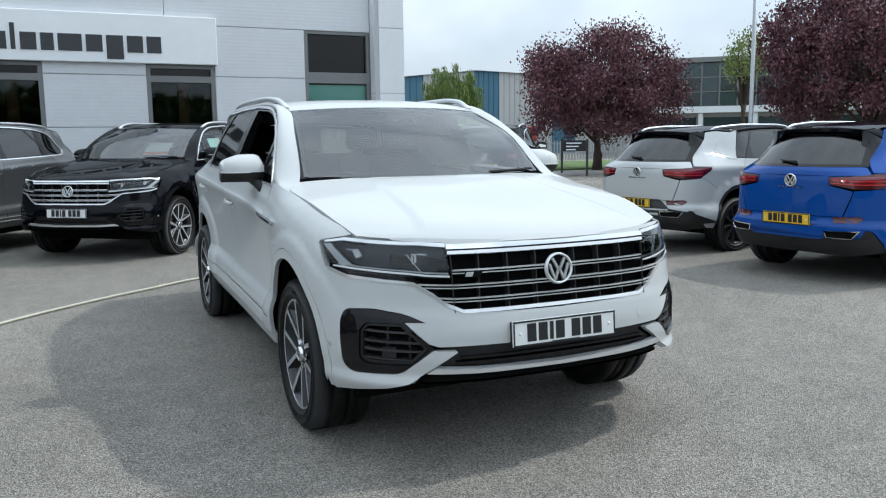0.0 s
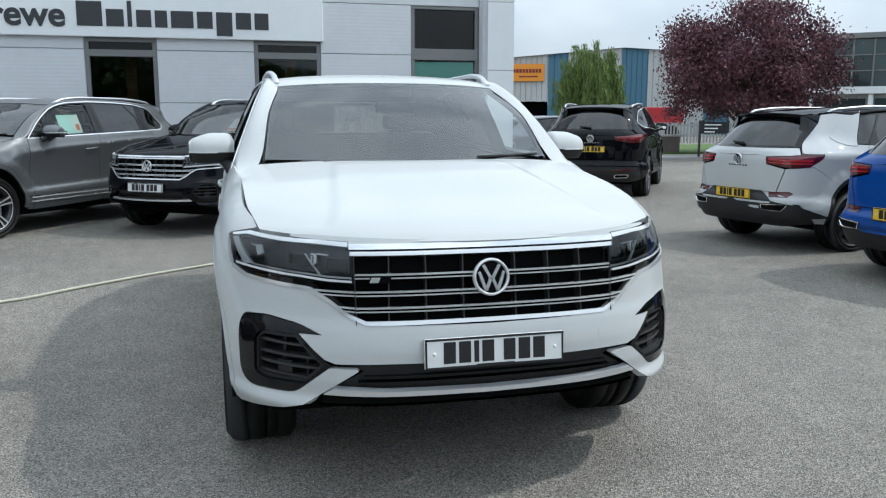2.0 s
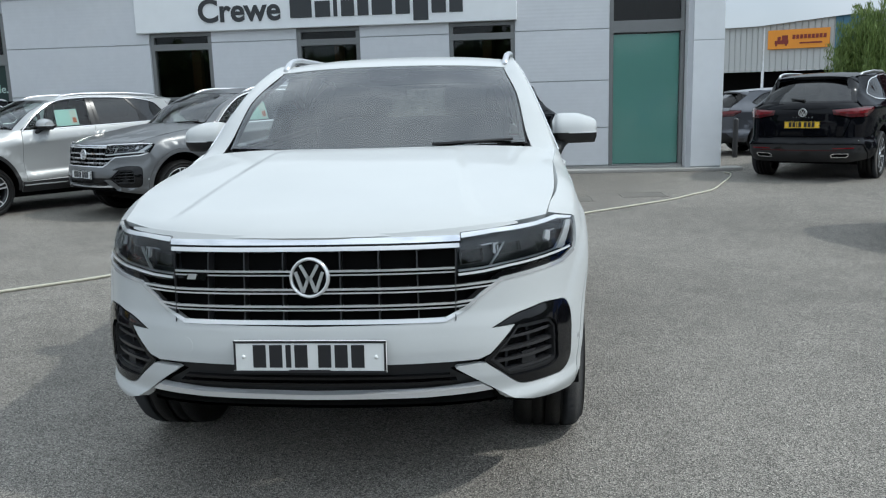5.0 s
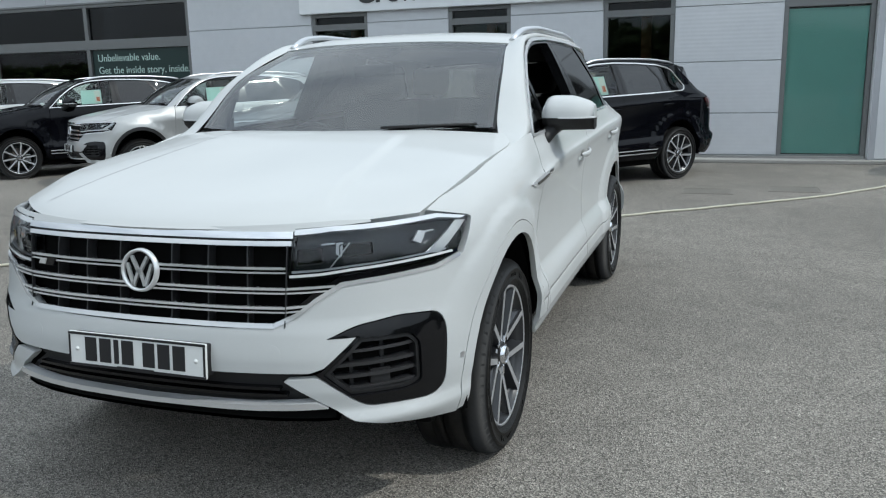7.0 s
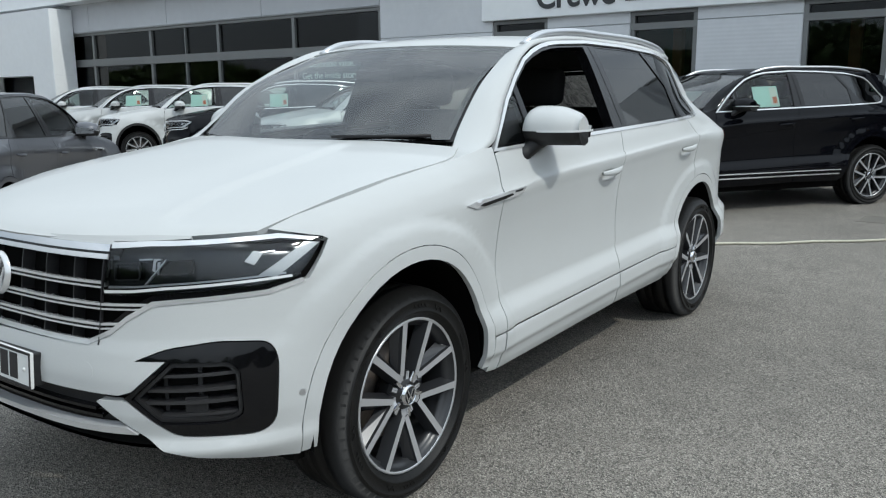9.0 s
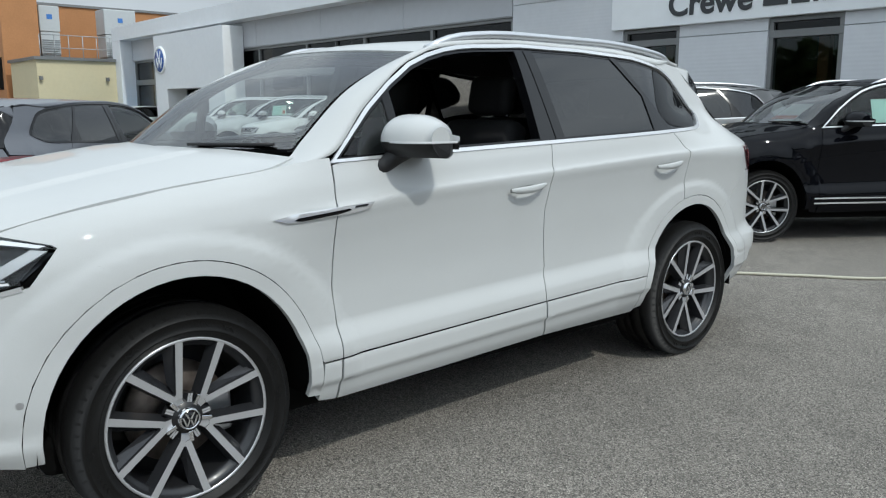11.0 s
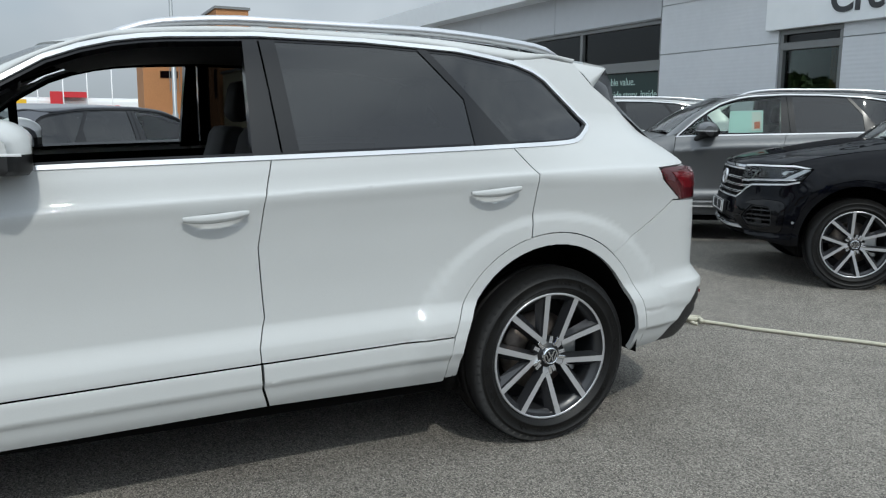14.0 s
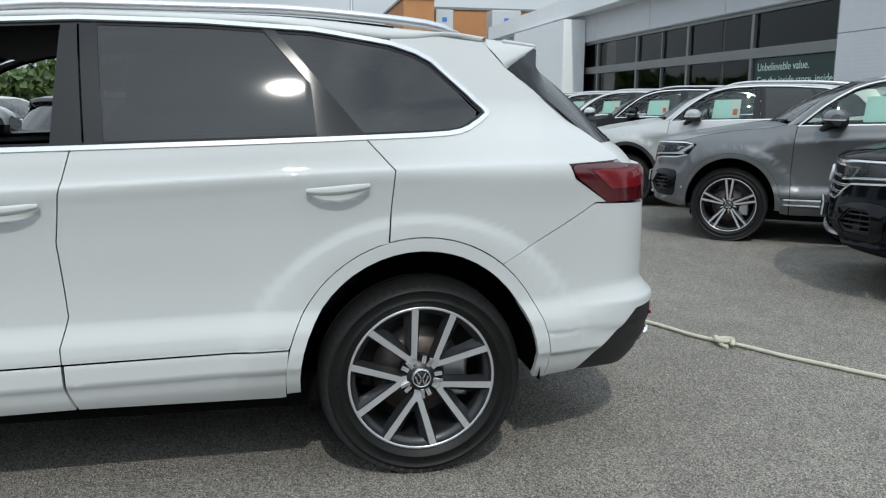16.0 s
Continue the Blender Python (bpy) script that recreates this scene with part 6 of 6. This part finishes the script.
ware = thing("warehouse", "pale grey warehouse with blue sheeting bands and a low gable", "building", pose(21.2, 67.0, 0, 0, 0, -23.3))
eave, gable = 6.7, 7.6


def top_of(x):
    return eave + (gable - eave) * max(0.0, 1 - abs(x - 12.5) / 12.5)


bands = [(-30.0, 0.0, 0), (0.0, 5.8, 0), (5.8, 7.6, 1), (7.6, 12.3, 0), (12.3, 14.6, 1), (14.6, 19.5, 0), (19.5, 21.7, 1), (21.7, 30.0, 0)]
for a, b, k in bands:
    bm = bmesh.new()
    n = max(1, int((b - a) / 0.45))
    for i in range(n):
        x0, x1 = a + (b - a) * i / n, a + (b - a) * (i + 1) / n
        f = [bm.verts.new(c) for c in ((x0, 0, 3.0 if b <= 5.9 else 0), (x1 - 0.1, 0, 3.0 if b <= 5.9 else 0), (x1 - 0.1, 0, top_of(x1)), (x0, 0, top_of(x0)))]
        bm.faces.new(f)
        f2 = [bm.verts.new(c) for c in ((x1 - 0.1, 0.06, 3.0 if b <= 5.9 else 0), (x1, 0, 3.0 if b <= 5.9 else 0), (x1, 0, top_of(x1)), (x1 - 0.1, 0.06, top_of(x1)))]
        bm.faces.new(f2)
    part("wall_sheet", bm, (M_PALESHEET, M_BLUESHEET)[k], ware, kind="stuff")
bm = bmesh.new()
rf = [bm.verts.new(c) for c in ((-30, -0.3, eave), (0, -0.3, eave), (12.5, -0.3, gable + 0.02), (25, -0.3, eave), (30, -0.3, eave), (30, 40, eave), (25, 40, eave), (12.5, 40, gable), (0, 40, eave), (-30, 40, eave))]
for q in ((0, 1, 8, 9), (1, 2, 7, 8), (2, 3, 6, 7), (3, 4, 5, 6)):
    bm.faces.new([rf[i] for i in q])
part("roof", bm, M_STEEL, ware)
# long near-black sheet painted as the shade within the open bay
part("loading_bay", boxed(-30, 5.7, 2.0, 2.4, 0, 3.0), M_DARK, ware)
part("dock_post", boxed(0.3, 0.5, 0.0, 0.3, 0, 6.6), M_FASCIA, ware)
board = thing("advert_board", "orange advertising board with a dark red shape and bars", "sign")
M_ORANGE = mat("orange_board", (0.80, 0.30, 0.03), 0.5)
M_DKRED = mat("dark_red_print", (0.22, 0.03, 0.02), 0.5)
part("face", boxed(0.75, 5.45, -0.25, -0.05, 4.75, 6.3, 0.03), M_ORANGE, board)
bm = bmesh.new()
for x0, x1, z0, z1 in ((1.3, 2.35, 5.15, 5.45), (1.5, 1.75, 5.45, 5.75), (1.85, 2.3, 5.45, 5.85), (1.35, 1.5, 5.0, 5.15), (2.1, 2.25, 5.0, 5.15)):
    box(bm, x0, x1, -0.28, -0.252, z0, z1, 0.02)
part("shape", bm, M_DKRED, board)
for k in range(9):
    part("name_bar", boxed(2.65 + 0.29 * k, 2.87 + 0.29 * k, -0.28, -0.252, 5.52, 5.85), M_DKRED, board)
part("name_bar", boxed(3.2, 4.9, -0.28, -0.252, 5.12, 5.24), M_DKRED, board)
board.matrix_basis = pose(21.2, 67.0, 0, 0, 0, -23.3)
# lorry with a red trailer
lorry = thing("lorry", "red articulated lorry parked behind the fence", "lorry", pose(25.5, 44.5, 0, 0, 0, -25))
M_LRED = mat("red_lorry_paint", (0.48, 0.03, 0.035), 0.4, 0, 0.3, var=0.08)
part("trailer", boxed(-1.6, 2.4, -1.2, 1.2, 1.1, 2.15, 0.05), M_LRED, lorry)
part("cab", boxed(-4.0, -1.8, -1.2, 1.2, 0.7, 2.3, 0.2), M_LRED, lorry)
part("cab_glass", boxed(-4.02, -3.0, -1.215, 1.215, 1.6, 2.2, 0.05), M_TINT, lorry)
for x in (-3.2, 0.4, 1.7):
    bm = bmesh.new()
    lathe(bm, [(0.0, 0.0), (0.46, 0.0), (0.5, -0.05), (0.5, -0.25), (0.0, -0.25)], 20)
    bmesh.ops.transform(bm, matrix=pose(x, -1.15, 0.5, 0, 0, -90), verts=bm.verts[:])
    part("wheel", bm, M_RUBBER, lorry)
# glazed office
office = thing("office_block", "three-storey glazed office block with dark frames", "building", pose(36.0, 41.8, 0, 0, 0, -43))
part("core", boxed(0, 34, 0.3, 16, 0, 6.5), M_CONCRETE, office)
part("roof_edge", boxed(-0.2, 34.2, -0.1, 16.2, 6.5, 6.85, 0.02), M_FRAME, office)
M_OFFGLASS = mat("office_glass", (0.05, 0.075, 0.08), 0.05, 0.3, 0.5, var=0.25, scale=0.4, island=0.35)
part("ledge", boxed(-0.1, 34.1, -0.15, 0.3, 3.0, 3.45, 0.02), M_PIER, office)
for i in range(28):
    x = 0.1 + i * 1.2
    for z0, z1 in ((3.5, 4.45), (4.5, 5.45), (5.5, 6.45)):
        part("pane", boxed(x + 0.04, x + 1.12, 0.18, 0.22, z0, z1), M_OFFGLASS, office)
    part("mullion", boxed(x - 0.05, x + 0.05, 0.05, 0.3, 3.45, 6.5), M_FRAME, office)
    if i % 3 == 0:
        part("column", boxed(x - 0.15, x + 0.15, 0.0, 0.3, 0, 3.0), M_PIER, office)
        part("pane", boxed(x + 0.25, x + 3.3, 0.18, 0.22, 1.0, 2.7), M_OFFGLASS, office)
for z in (4.47, 5.47):
    part("transom", boxed(0, 34, 0.08, 0.28, z - 0.03, z + 0.03), M_FRAME, office)


# lamp posts
def lamp_post(x, y, h, arm):
    lp = thing("street_lamp", "tall grey galvanised street lamp post", "street lamp", pose(x, y, 0), "street lamps")
    bm = bmesh.new()
    tube(bm, [(0, 0, 0), (0, 0, 1.4), (0, 0, 1.45), (0, 0, h)], [0.11, 0.11, 0.075, 0.055], 12)
    part("pole", bm, M_STEEL, lp)
    bm = bmesh.new()
    tube(bm, [(0, 0, h - 0.05), (arm * 0.5, 0, h + 0.12), (arm, 0, h + 0.15)], 0.035, 8)
    part("arm", bm, M_STEEL, lp)
    part("lantern", boxed(arm - 0.05, arm + 0.55, -0.13, 0.13, h + 0.08, h + 0.2, 0.04), M_FRAME, lp)
    return lp


lamp_post(17.9, 14.2, 8.5, 1.0)
lamp_post(-26.0, 3.45, 8.0, 1.0)


# ---- trees ----
def tree(label, at, trunk_h, crown, leaves, leaf, m, seed, weeping=False, spread=1.0):
    """Tapered trunk, forking limbs and a crown of many small leaves with an uneven outline."""
    rnd = random.Random(seed)
    t = thing("tree", label, "tree", at)
    cx, cz, rx_, rz_ = crown
    bm = bmesh.new()
    tube(bm, [(0, 0, 0), (0.03, 0, trunk_h * 0.5), (0.0, 0.04, trunk_h), (0.1, 0, trunk_h + rz_ * 0.8)], [0.24 * spread, 0.18 * spread, 0.15 * spread, 0.05], 10)
    ends = []
    for k in range(26):
        a = rnd.uniform(0, 6.283)
        up = rnd.uniform(-0.2, 0.95)
        rr = rnd.uniform(0.55, 0.95)
        e = Vector((math.cos(a) * rx_ * rr * math.sqrt(max(0.05, 1 - up * up)), math.sin(a) * rx_ * rr * math.sqrt(max(0.05, 1 - up * up)), cz + up * rz_ * rr))
        s = Vector((0, 0, trunk_h * rnd.uniform(0.8, 1.1) + max(0, up) * rz_ * 0.4))
        midp = (s + e) / 2 + Vector((rnd.uniform(-.3, .3), rnd.uniform(-.3, .3), rnd.uniform(0, 0.4)))
        tube(bm, [s, midp, e], [0.07 * spread, 0.04 * spread, 0.012], 6)
        ends.append(e)
    part("trunk", bm, M_BARK, t, smooth=True)
    clumps = []
    for k in range(150):
        a, u = rnd.uniform(0, 6.283), rnd.uniform(-0.75, 1)
        r = rnd.uniform(0.35, 1.0) ** 0.6 * (0.85 + 0.25 * rnd.random())
        h = math.sqrt(max(0.0, 1 - u * u))
        clumps.append(Vector((math.cos(a) * rx_ * h * r, math.sin(a) * rx_ * h * r, cz + u * rz_ * r)))
    clumps += ends * 2
    verts, faces = [], []
    for k in range(leaves):
        c = rnd.choice(clumps)
        if weeping:
            drop = rnd.random() ** 1.3
            p = c + Vector((rnd.gauss(0, 0.10), rnd.gauss(0, 0.10), -drop * rz_ * 0.9))
            p.z = max(p.z, 0.5)
        else:
            p = c + Vector((rnd.gauss(0, 0.28), rnd.gauss(0, 0.28), rnd.gauss(0, 0.24))) * spread
        q = Euler((rnd.uniform(0, 6.28), rnd.uniform(0, 6.28), rnd.uniform(0, 6.28))).to_quaternion() if not weeping else Euler((rnd.uniform(-0.4, 0.4), rnd.uniform(-0.4, 0.4), rnd.uniform(0, 6.28))).to_quaternion()
        s = leaf * rnd.uniform(0.7, 1.4)
        base = len(verts)
        shape = ((-0.5, 0, 0), (0, 0.32, 0.06), (0.5, 0, 0), (0, -0.32, 0.06)) if not weeping else ((0, 0, -1.1), (0.16, 0.03, 0), (0, 0, 1.1), (-0.16, 0.03, 0))
        for v in shape:
            verts.append(tuple(p + q @ (Vector(v) * s)))
        faces.append((base, base + 1, base + 2, base + 3))
    me = bpy.data.meshes.new("crown")
    me.from_pydata(verts, [], faces)
    me.materials.append(m)
    o = new("crown", me)
    o.parent = t
    tagged(o, kind="stuff")
    return t


def leaf_mat(name, color, light):
    m = mat(name, color, 0.6)
    n, l = m.node_tree.nodes, m.node_tree.links
    g = n.new("ShaderNodeNewGeometry")
    rp = n.new("ShaderNodeValToRGB")
    rp.color_ramp.elements[0].color, rp.color_ramp.elements[1].color = (*color, 1), (*light, 1)
    l.new(g.outputs["Random Per Island"], rp.inputs["Fac"])
    l.new(rp.outputs["Color"], n["Principled BSDF"].inputs["Base Color"])
    return m


M_PURPLE = leaf_mat("purple_leaves", (0.045, 0.016, 0.024), (0.20, 0.075, 0.09))
M_WILLOW = leaf_mat("willow_leaves", (0.07, 0.12, 0.02), (0.20, 0.27, 0.07))
M_GREEN = leaf_mat("green_leaves", (0.025, 0.05, 0.012), (0.09, 0.14, 0.035))
M_YOUNG = leaf_mat("young_green_leaves", (0.12, 0.16, 0.03), (0.26, 0.32, 0.09))
tree("purple-leaved plum tree with a wide dense crown", pose(17.3, 21.6, 0), 1.4, (0, 3.15, 3.2, 2.6), 60000, 0.10, M_PURPLE, 3)
tree("large purple-leaved plum tree by the road", pose(22.6, 13.4, 0), 1.6, (0, 4.1, 3.9, 3.2), 75000, 0.11, M_PURPLE, 5)
tree("young pale green tree behind the lamp post", pose(26.3, 22.9, 0), 2.6, (0, 4.7, 0.95, 1.5), 1800, 0.12, M_YOUNG, 8, False, 0.6)
tree("pale green weeping willow by the warehouse", pose(17.8, 36.3, 0), 1.8, (0, 3.5, 1.9, 2.1), 34000, 0.11, M_WILLOW, 7, True)
nb = thing("notice_board", "dark notice board on two posts with pale bars", "sign", pose(15.0, 19.8, -0.25, 0, 0, -38))
part("board", boxed(-0.42, 0.42, -0.03, 0.03, 1.15, 1.55, 0.01), M_INK, nb)
for k in (-1, 1):
    part("post", boxed(k * 0.46 - 0.04, k * 0.46 + 0.04, 0.031, 0.1, 0, 1.6, 0.005), M_BOLLARD, nb)
for k in range(3):
    part("writing_bar", boxed(-0.3, 0.25 - 0.1 * k, -0.036, -0.031, 1.43 - 0.12 * k, 1.47 - 0.12 * k), M_PIER, nb)

# ---- the far side, beyond the left end of the showroom ----
brick = thing("brick_office", "orange brick office block with flat roofs", "building")
for a in ((-44.04, -36.50, 6.85, 8.37, 0, 6.38), (-47.0, -40.0, 8.37, 22.0, 0, 6.33), (-44.5, -41.0, 3.88, 7.85, 0, 4.30)):
    part("wall", boxed(*a), M_BRICK, brick)
    part("roof_edge", boxed(a[0] - 0.08, a[1] + 0.08, a[2] - 0.08, a[3] + 0.08, a[5], a[5] + 0.12), M_FRAME, brick)
part("window", boxed(-41.02, -40.96, 4.71, 5.58, 3.29, 3.64), M_TINT, brick)
part("door", boxed(-37.6, -36.9, 6.83, 6.85, 2.2, 3.6), M_DARK, brick)
for k in range(12):
    y = 5.15 + 0.16 * k
    part("stair_bar", boxed(-40.9, -40.86, y, y + 0.04, 2.6, 4.2 + 0.05 * k), M_FRAME, brick)
M_UNIT = cladding("pale_cabinet", (0.50, 0.53, 0.54), 0.5, 20)
M_BLUEMARK = mat("blue_mark", (0.05, 0.18, 0.5), 0.4)
for x, y0, y1, z0, z1 in ((-37.0, 8.55, 9.43, 3.69, 5.98), (-37.0, 11.43, 12.93, 3.69, 6.03)):
    u = thing("plant_cabinet", "pale grey rooftop plant cabinet with a blue mark", "cabinet", pose(x, (y0 + y1) / 2, z0))
    w, h = y1 - y0, z1 - z0
    part("case", boxed(-1.2, 0.0, -w / 2, w / 2, h * 0.50, h, 0.03), M_UNIT, u)
    part("louvre_box", boxed(-1.15, -0.02, -w / 2 + 0.03, w / 2 - 0.03, 0.12, h * 0.49, 0.02), M_UNIT, u)
    for k in range(7):
        part("louvre", boxed(-0.02, 0.02, -w / 2 + 0.06, w / 2 - 0.06, 0.18 + k * h * 0.042, 0.20 + k * h * 0.042), M_FRAME, u)
    part("base", boxed(-1.1, -0.05, -w / 2 + 0.05, w / 2 - 0.05, 0.0, 0.12), M_FRAME, u)
    part("mark", boxed(0.001, 0.01, -0.12, 0.12, h * 0.74, h * 0.74 + 0.22, 0.003), M_BLUEMARK, u)
rail = thing("roof_railing", "thin metal railing on the flat roof", "railing")
bm = bmesh.new()
for k in range(9):
    y = 8.0 + k * 0.6
    tube(bm, [(-35.2, y, 3.4), (-35.2, y, 4.55)], 0.02, 6)
for z in (4.0, 4.55):
    tube(bm, [(-35.2, 8.0, z), (-35.2, 12.8, z)], 0.02, 6)
part("bars", bm, M_STEEL, rail)
shed = thing("cream_shed", "cream sheeted shed with a dark flat roof edge", "shed", pose(-33.5, 5.0, 0))
part("wall", boxed(-2.4, 1.5, 1.95, 7.4, 0, 3.3), M_CREAM, shed)
part("roof_edge", boxed(-2.5, 1.62, 1.85, 7.5, 3.3, 3.42), M_FRAME, shed)
for y in (2.0, 4.6):
    part("light_bracket", boxed(1.5, 1.65, y, y + 0.12, 2.5, 2.65), M_FRAME, shed)
dealer = thing("far_dealership", "long low grey dealership with a white fascia", "building", pose(-82, 0, 0))
part("wall", boxed(-8, 4, -26, 14, 0, 2.9), M_PIER, dealer)
part("fascia", boxed(4.0, 4.4, -26, 14, 1.5, 2.6), M_FASCIA, dealer)
M_SIGNRED = mat("sign_red", (0.55, 0.03, 0.04), 0.4)
part("portal", boxed(4.0, 5.2, -0.6, 0.4, 0, 3.4), M_SIGNRED, dealer)
part("portal_top", boxed(4.0, 5.2, 0.4, 2.4, 2.9, 3.4), M_SIGNRED, dealer)
for k in range(6):
    part("name_bar", boxed(4.4, 4.45, 1.6 + k * 0.62, 2.05 + k * 0.62, 1.85, 2.25), M_SIGNRED, dealer)
pylon = thing("pylon_sign", "red pylon sign with a pale round shape", "sign", pose(-66, -4.6, 0))
part("slab", boxed(-0.2, 0.2, -1.1, 1.1, 0, 3.0, 0.02), M_SIGNRED, pylon)
bm = bmesh.new()
lathe(bm, [(0.42, 0.21), (0.42, 0.24), (0.55, 0.24), (0.55, 0.21)], 24)
box(bm, 0.21, 0.24, -0.7, 0.7, -0.12, 0.12)
bmesh.ops.transform(bm, matrix=pose(0, 0, 2.2), verts=bm.verts[:])
part("shape", bm, M_FASCIA, pylon)
pylon2 = thing("pylon_sign", "small yellow sign beside the red pylon", "sign", pose(-66, -2.7, 0))
part("slab", boxed(-0.15, 0.15, -0.5, 0.5, 0, 2.5, 0.02), mat("sign_yellow", (0.75, 0.45, 0.02), 0.4), pylon2)
for y in (-2.8, -1.26, 0.27, 1.75, 3.3):
    fp = thing("flagpole", "slim white flagpole before the far dealership", "flagpole", pose(-56.4, y, 0), "flagpoles before the far dealership")
    bm = bmesh.new()
    tube(bm, [(0, 0, 0), (0, 0, 4.4)], [0.05, 0.03], 8)
    part("pole", bm, M_FASCIA, fp)


# hedges and woods on the skyline
def hedge(label, x0, x1, y0, y1, h, n, leaf, m, seed):
    rnd = random.Random(seed)
    verts, faces = [], []
    for k in range(n):
        x, y = rnd.uniform(x0, x1), rnd.uniform(y0, y1)
        hh = h * (0.72 + 0.28 * math.sin(x * 0.31 + seed) * math.sin(y * 0.23 + x * 0.11)) * (0.8 + 0.2 * rnd.random())
        p = Vector((x, y, rnd.random() ** 0.6 * hh))
        q = Euler((rnd.uniform(0, 6.28), rnd.uniform(0, 6.28), rnd.uniform(0, 6.28))).to_quaternion()
        s = leaf * rnd.uniform(0.6, 1.4)
        b0 = len(verts)
        for v in ((-0.5, 0, 0), (0, 0.4, 0.1), (0.5, 0, 0), (0, -0.4, 0.1)):
            verts.append(tuple(p + q @ (Vector(v) * s)))
        faces.append((b0, b0 + 1, b0 + 2, b0 + 3))
    me = bpy.data.meshes.new("hedge")
    me.from_pydata(verts, [], faces)
    me.materials.append(m)
    return tagged(new("hedge", me), label, "trees", kind="stuff")


hedge("dense green trees on the skyline", -95, -75, -60, -13, 6.5, 22000, 0.9, M_GREEN, 1)
hedge("green trees behind the forecourt", -60, 70, -62, -48, 8.0, 42000, 1.0, M_GREEN, 2)
hedge("green trees along the road", 48, 60, -46, 30, 7.0, 22000, 0.9, M_GREEN, 4)
hedge("green trees beyond the warehouse", 20, 90, 92, 100, 5.0, 9000, 1.0, M_GREEN, 6)

# ---- the cars ----
build_car("white luxury estate car with open front windows on asphalt", M_WHITE, pose(0, 0, 0), grid=0.034, open_windows=True, badge=True)
ROW = 234.4
row = "cars in the row before the showroom"


def hub_at(x, y, heading, axle, half):
    """The middle of a car from the place of its left front hub."""
    h = radians(heading)
    f, l = Vector((math.cos(h), math.sin(h))), Vector((-math.sin(h), math.cos(h)))
    c = Vector((x, y)) - f * axle - l * half
    return standing(c.x, c.y, heading)


TIG = dict(length=(0.92, 0.84), wheelbase=2.68, width=0.926, height=0.985, wheel_r=0.355)
TRC = dict(length=(0.90, 0.80), wheelbase=2.59, width=0.918, height=0.912, wheel_r=0.335)
build_car("glossy black luxury estate car with a side price card", M_BLACK, hub_at(-0.69, 5.40, ROW, AXLE, 0.91), grid=0.07, card="screen", group=row, rear=False)
build_car("dark grey metallic luxury estate car with a price card", M_GREY, hub_at(-3.70, 5.38, ROW, AXLE, 0.90), grid=0.08, card=True, wheel="five", group=row, rear=False, length=(0.98, 0.95), width=0.98)
build_car("silver metallic compact off-roader with a price card", M_SILVER, hub_at(-6.52, 5.50, ROW, 1.34, 0.86), grid=0.09, card=True, wheel="five", clad=True, group=row, rear=False, **TIG)
build_car("black compact off-roader with a price card", M_BLACK, hub_at(-9.4, 5.95, ROW, 1.34, 0.86), grid=0.1, card=True, wheel="ten", group=row, rear=False, **TIG)
build_car("white compact off-roader with a price card", M_WHITE, hub_at(-12.15, 6.28, ROW, 1.34, 0.86), grid=0.1, card=True, wheel="ten", clad=True, group=row, rear=False, **TIG)
build_car("silver compact off-roader at the end of the row", M_SILVER, hub_at(-14.95, 6.6, ROW, 1.34, 0.86), grid=0.12, card=True, wheel="ten", group=row, rear=False, **TIG)
build_car("white compact off-roader beyond the row", M_WHITE, hub_at(-17.75, 6.9, ROW, 1.34, 0.86), grid=0.12, wheel="ten", group=row, rear=False, **TIG)


def tail_at(x, y, heading, back):
    h = radians(heading)
    return standing(x + math.cos(h) * back, y + math.sin(h) * back, heading)


build_car("white compact crossover with black roof and yellow rear plate", M_WHITE, tail_at(4.47, 2.86, 9, 2.16), grid=0.08, wheel="ten", dark_rim=True, clad=True, roof_coat=M_BLACK, front=False, tint_front=True, plate_z=0.66, crossover=True, **TRC)
build_car("metallic blue compact crossover with yellow rear plate", M_BLUE, tail_at(4.44, 0.47, 6, 2.16), grid=0.08, wheel="ten", dark_rim=True, roof_coat=M_BLACK, front=False, tint_front=True, plate_z=0.66, crossover=True, **TRC)
build_car("glossy black luxury estate car with yellow rear plate beside the pier", M_BLACK, tail_at(5.1, 8.1, 57, 2.5), grid=0.08, front=False, tint_front=True)
build_car("dark grey estate car parked beyond the pier", M_SLATE, standing(7.6, 14.6, 5), grid=0.12, height=0.88, width=0.92, front=False, tint_front=True, wheel="five", plain=True)
build_car("dark grey small hatchback parked beyond the white car", M_SLATE, standing(-5.5, 0.1, 130), grid=0.1, length=(0.88, 0.62), wheelbase=2.55, width=0.90, height=0.86, wheel_r=0.315, wheel="five", tint_front=False, plain=True)
HATCH = dict(grid=0.12, length=(0.88, 0.62), wheelbase=2.55, width=0.90, height=0.87, wheel_r=0.315, wheel="five", plain=True)
build_car("white small hatchback parked before the cream shed", M_WHITE, standing(-28.6, 9.3, -84), **HATCH)
build_car("light blue small hatchback parked before the cream shed", M_SKYBLUE, standing(-30.7, 9.0, -84), **HATCH)
build_car("white small hatchback parked at the far edge of the forecourt", M_WHITE, standing(-13.0, -4.4, 75), **HATCH)
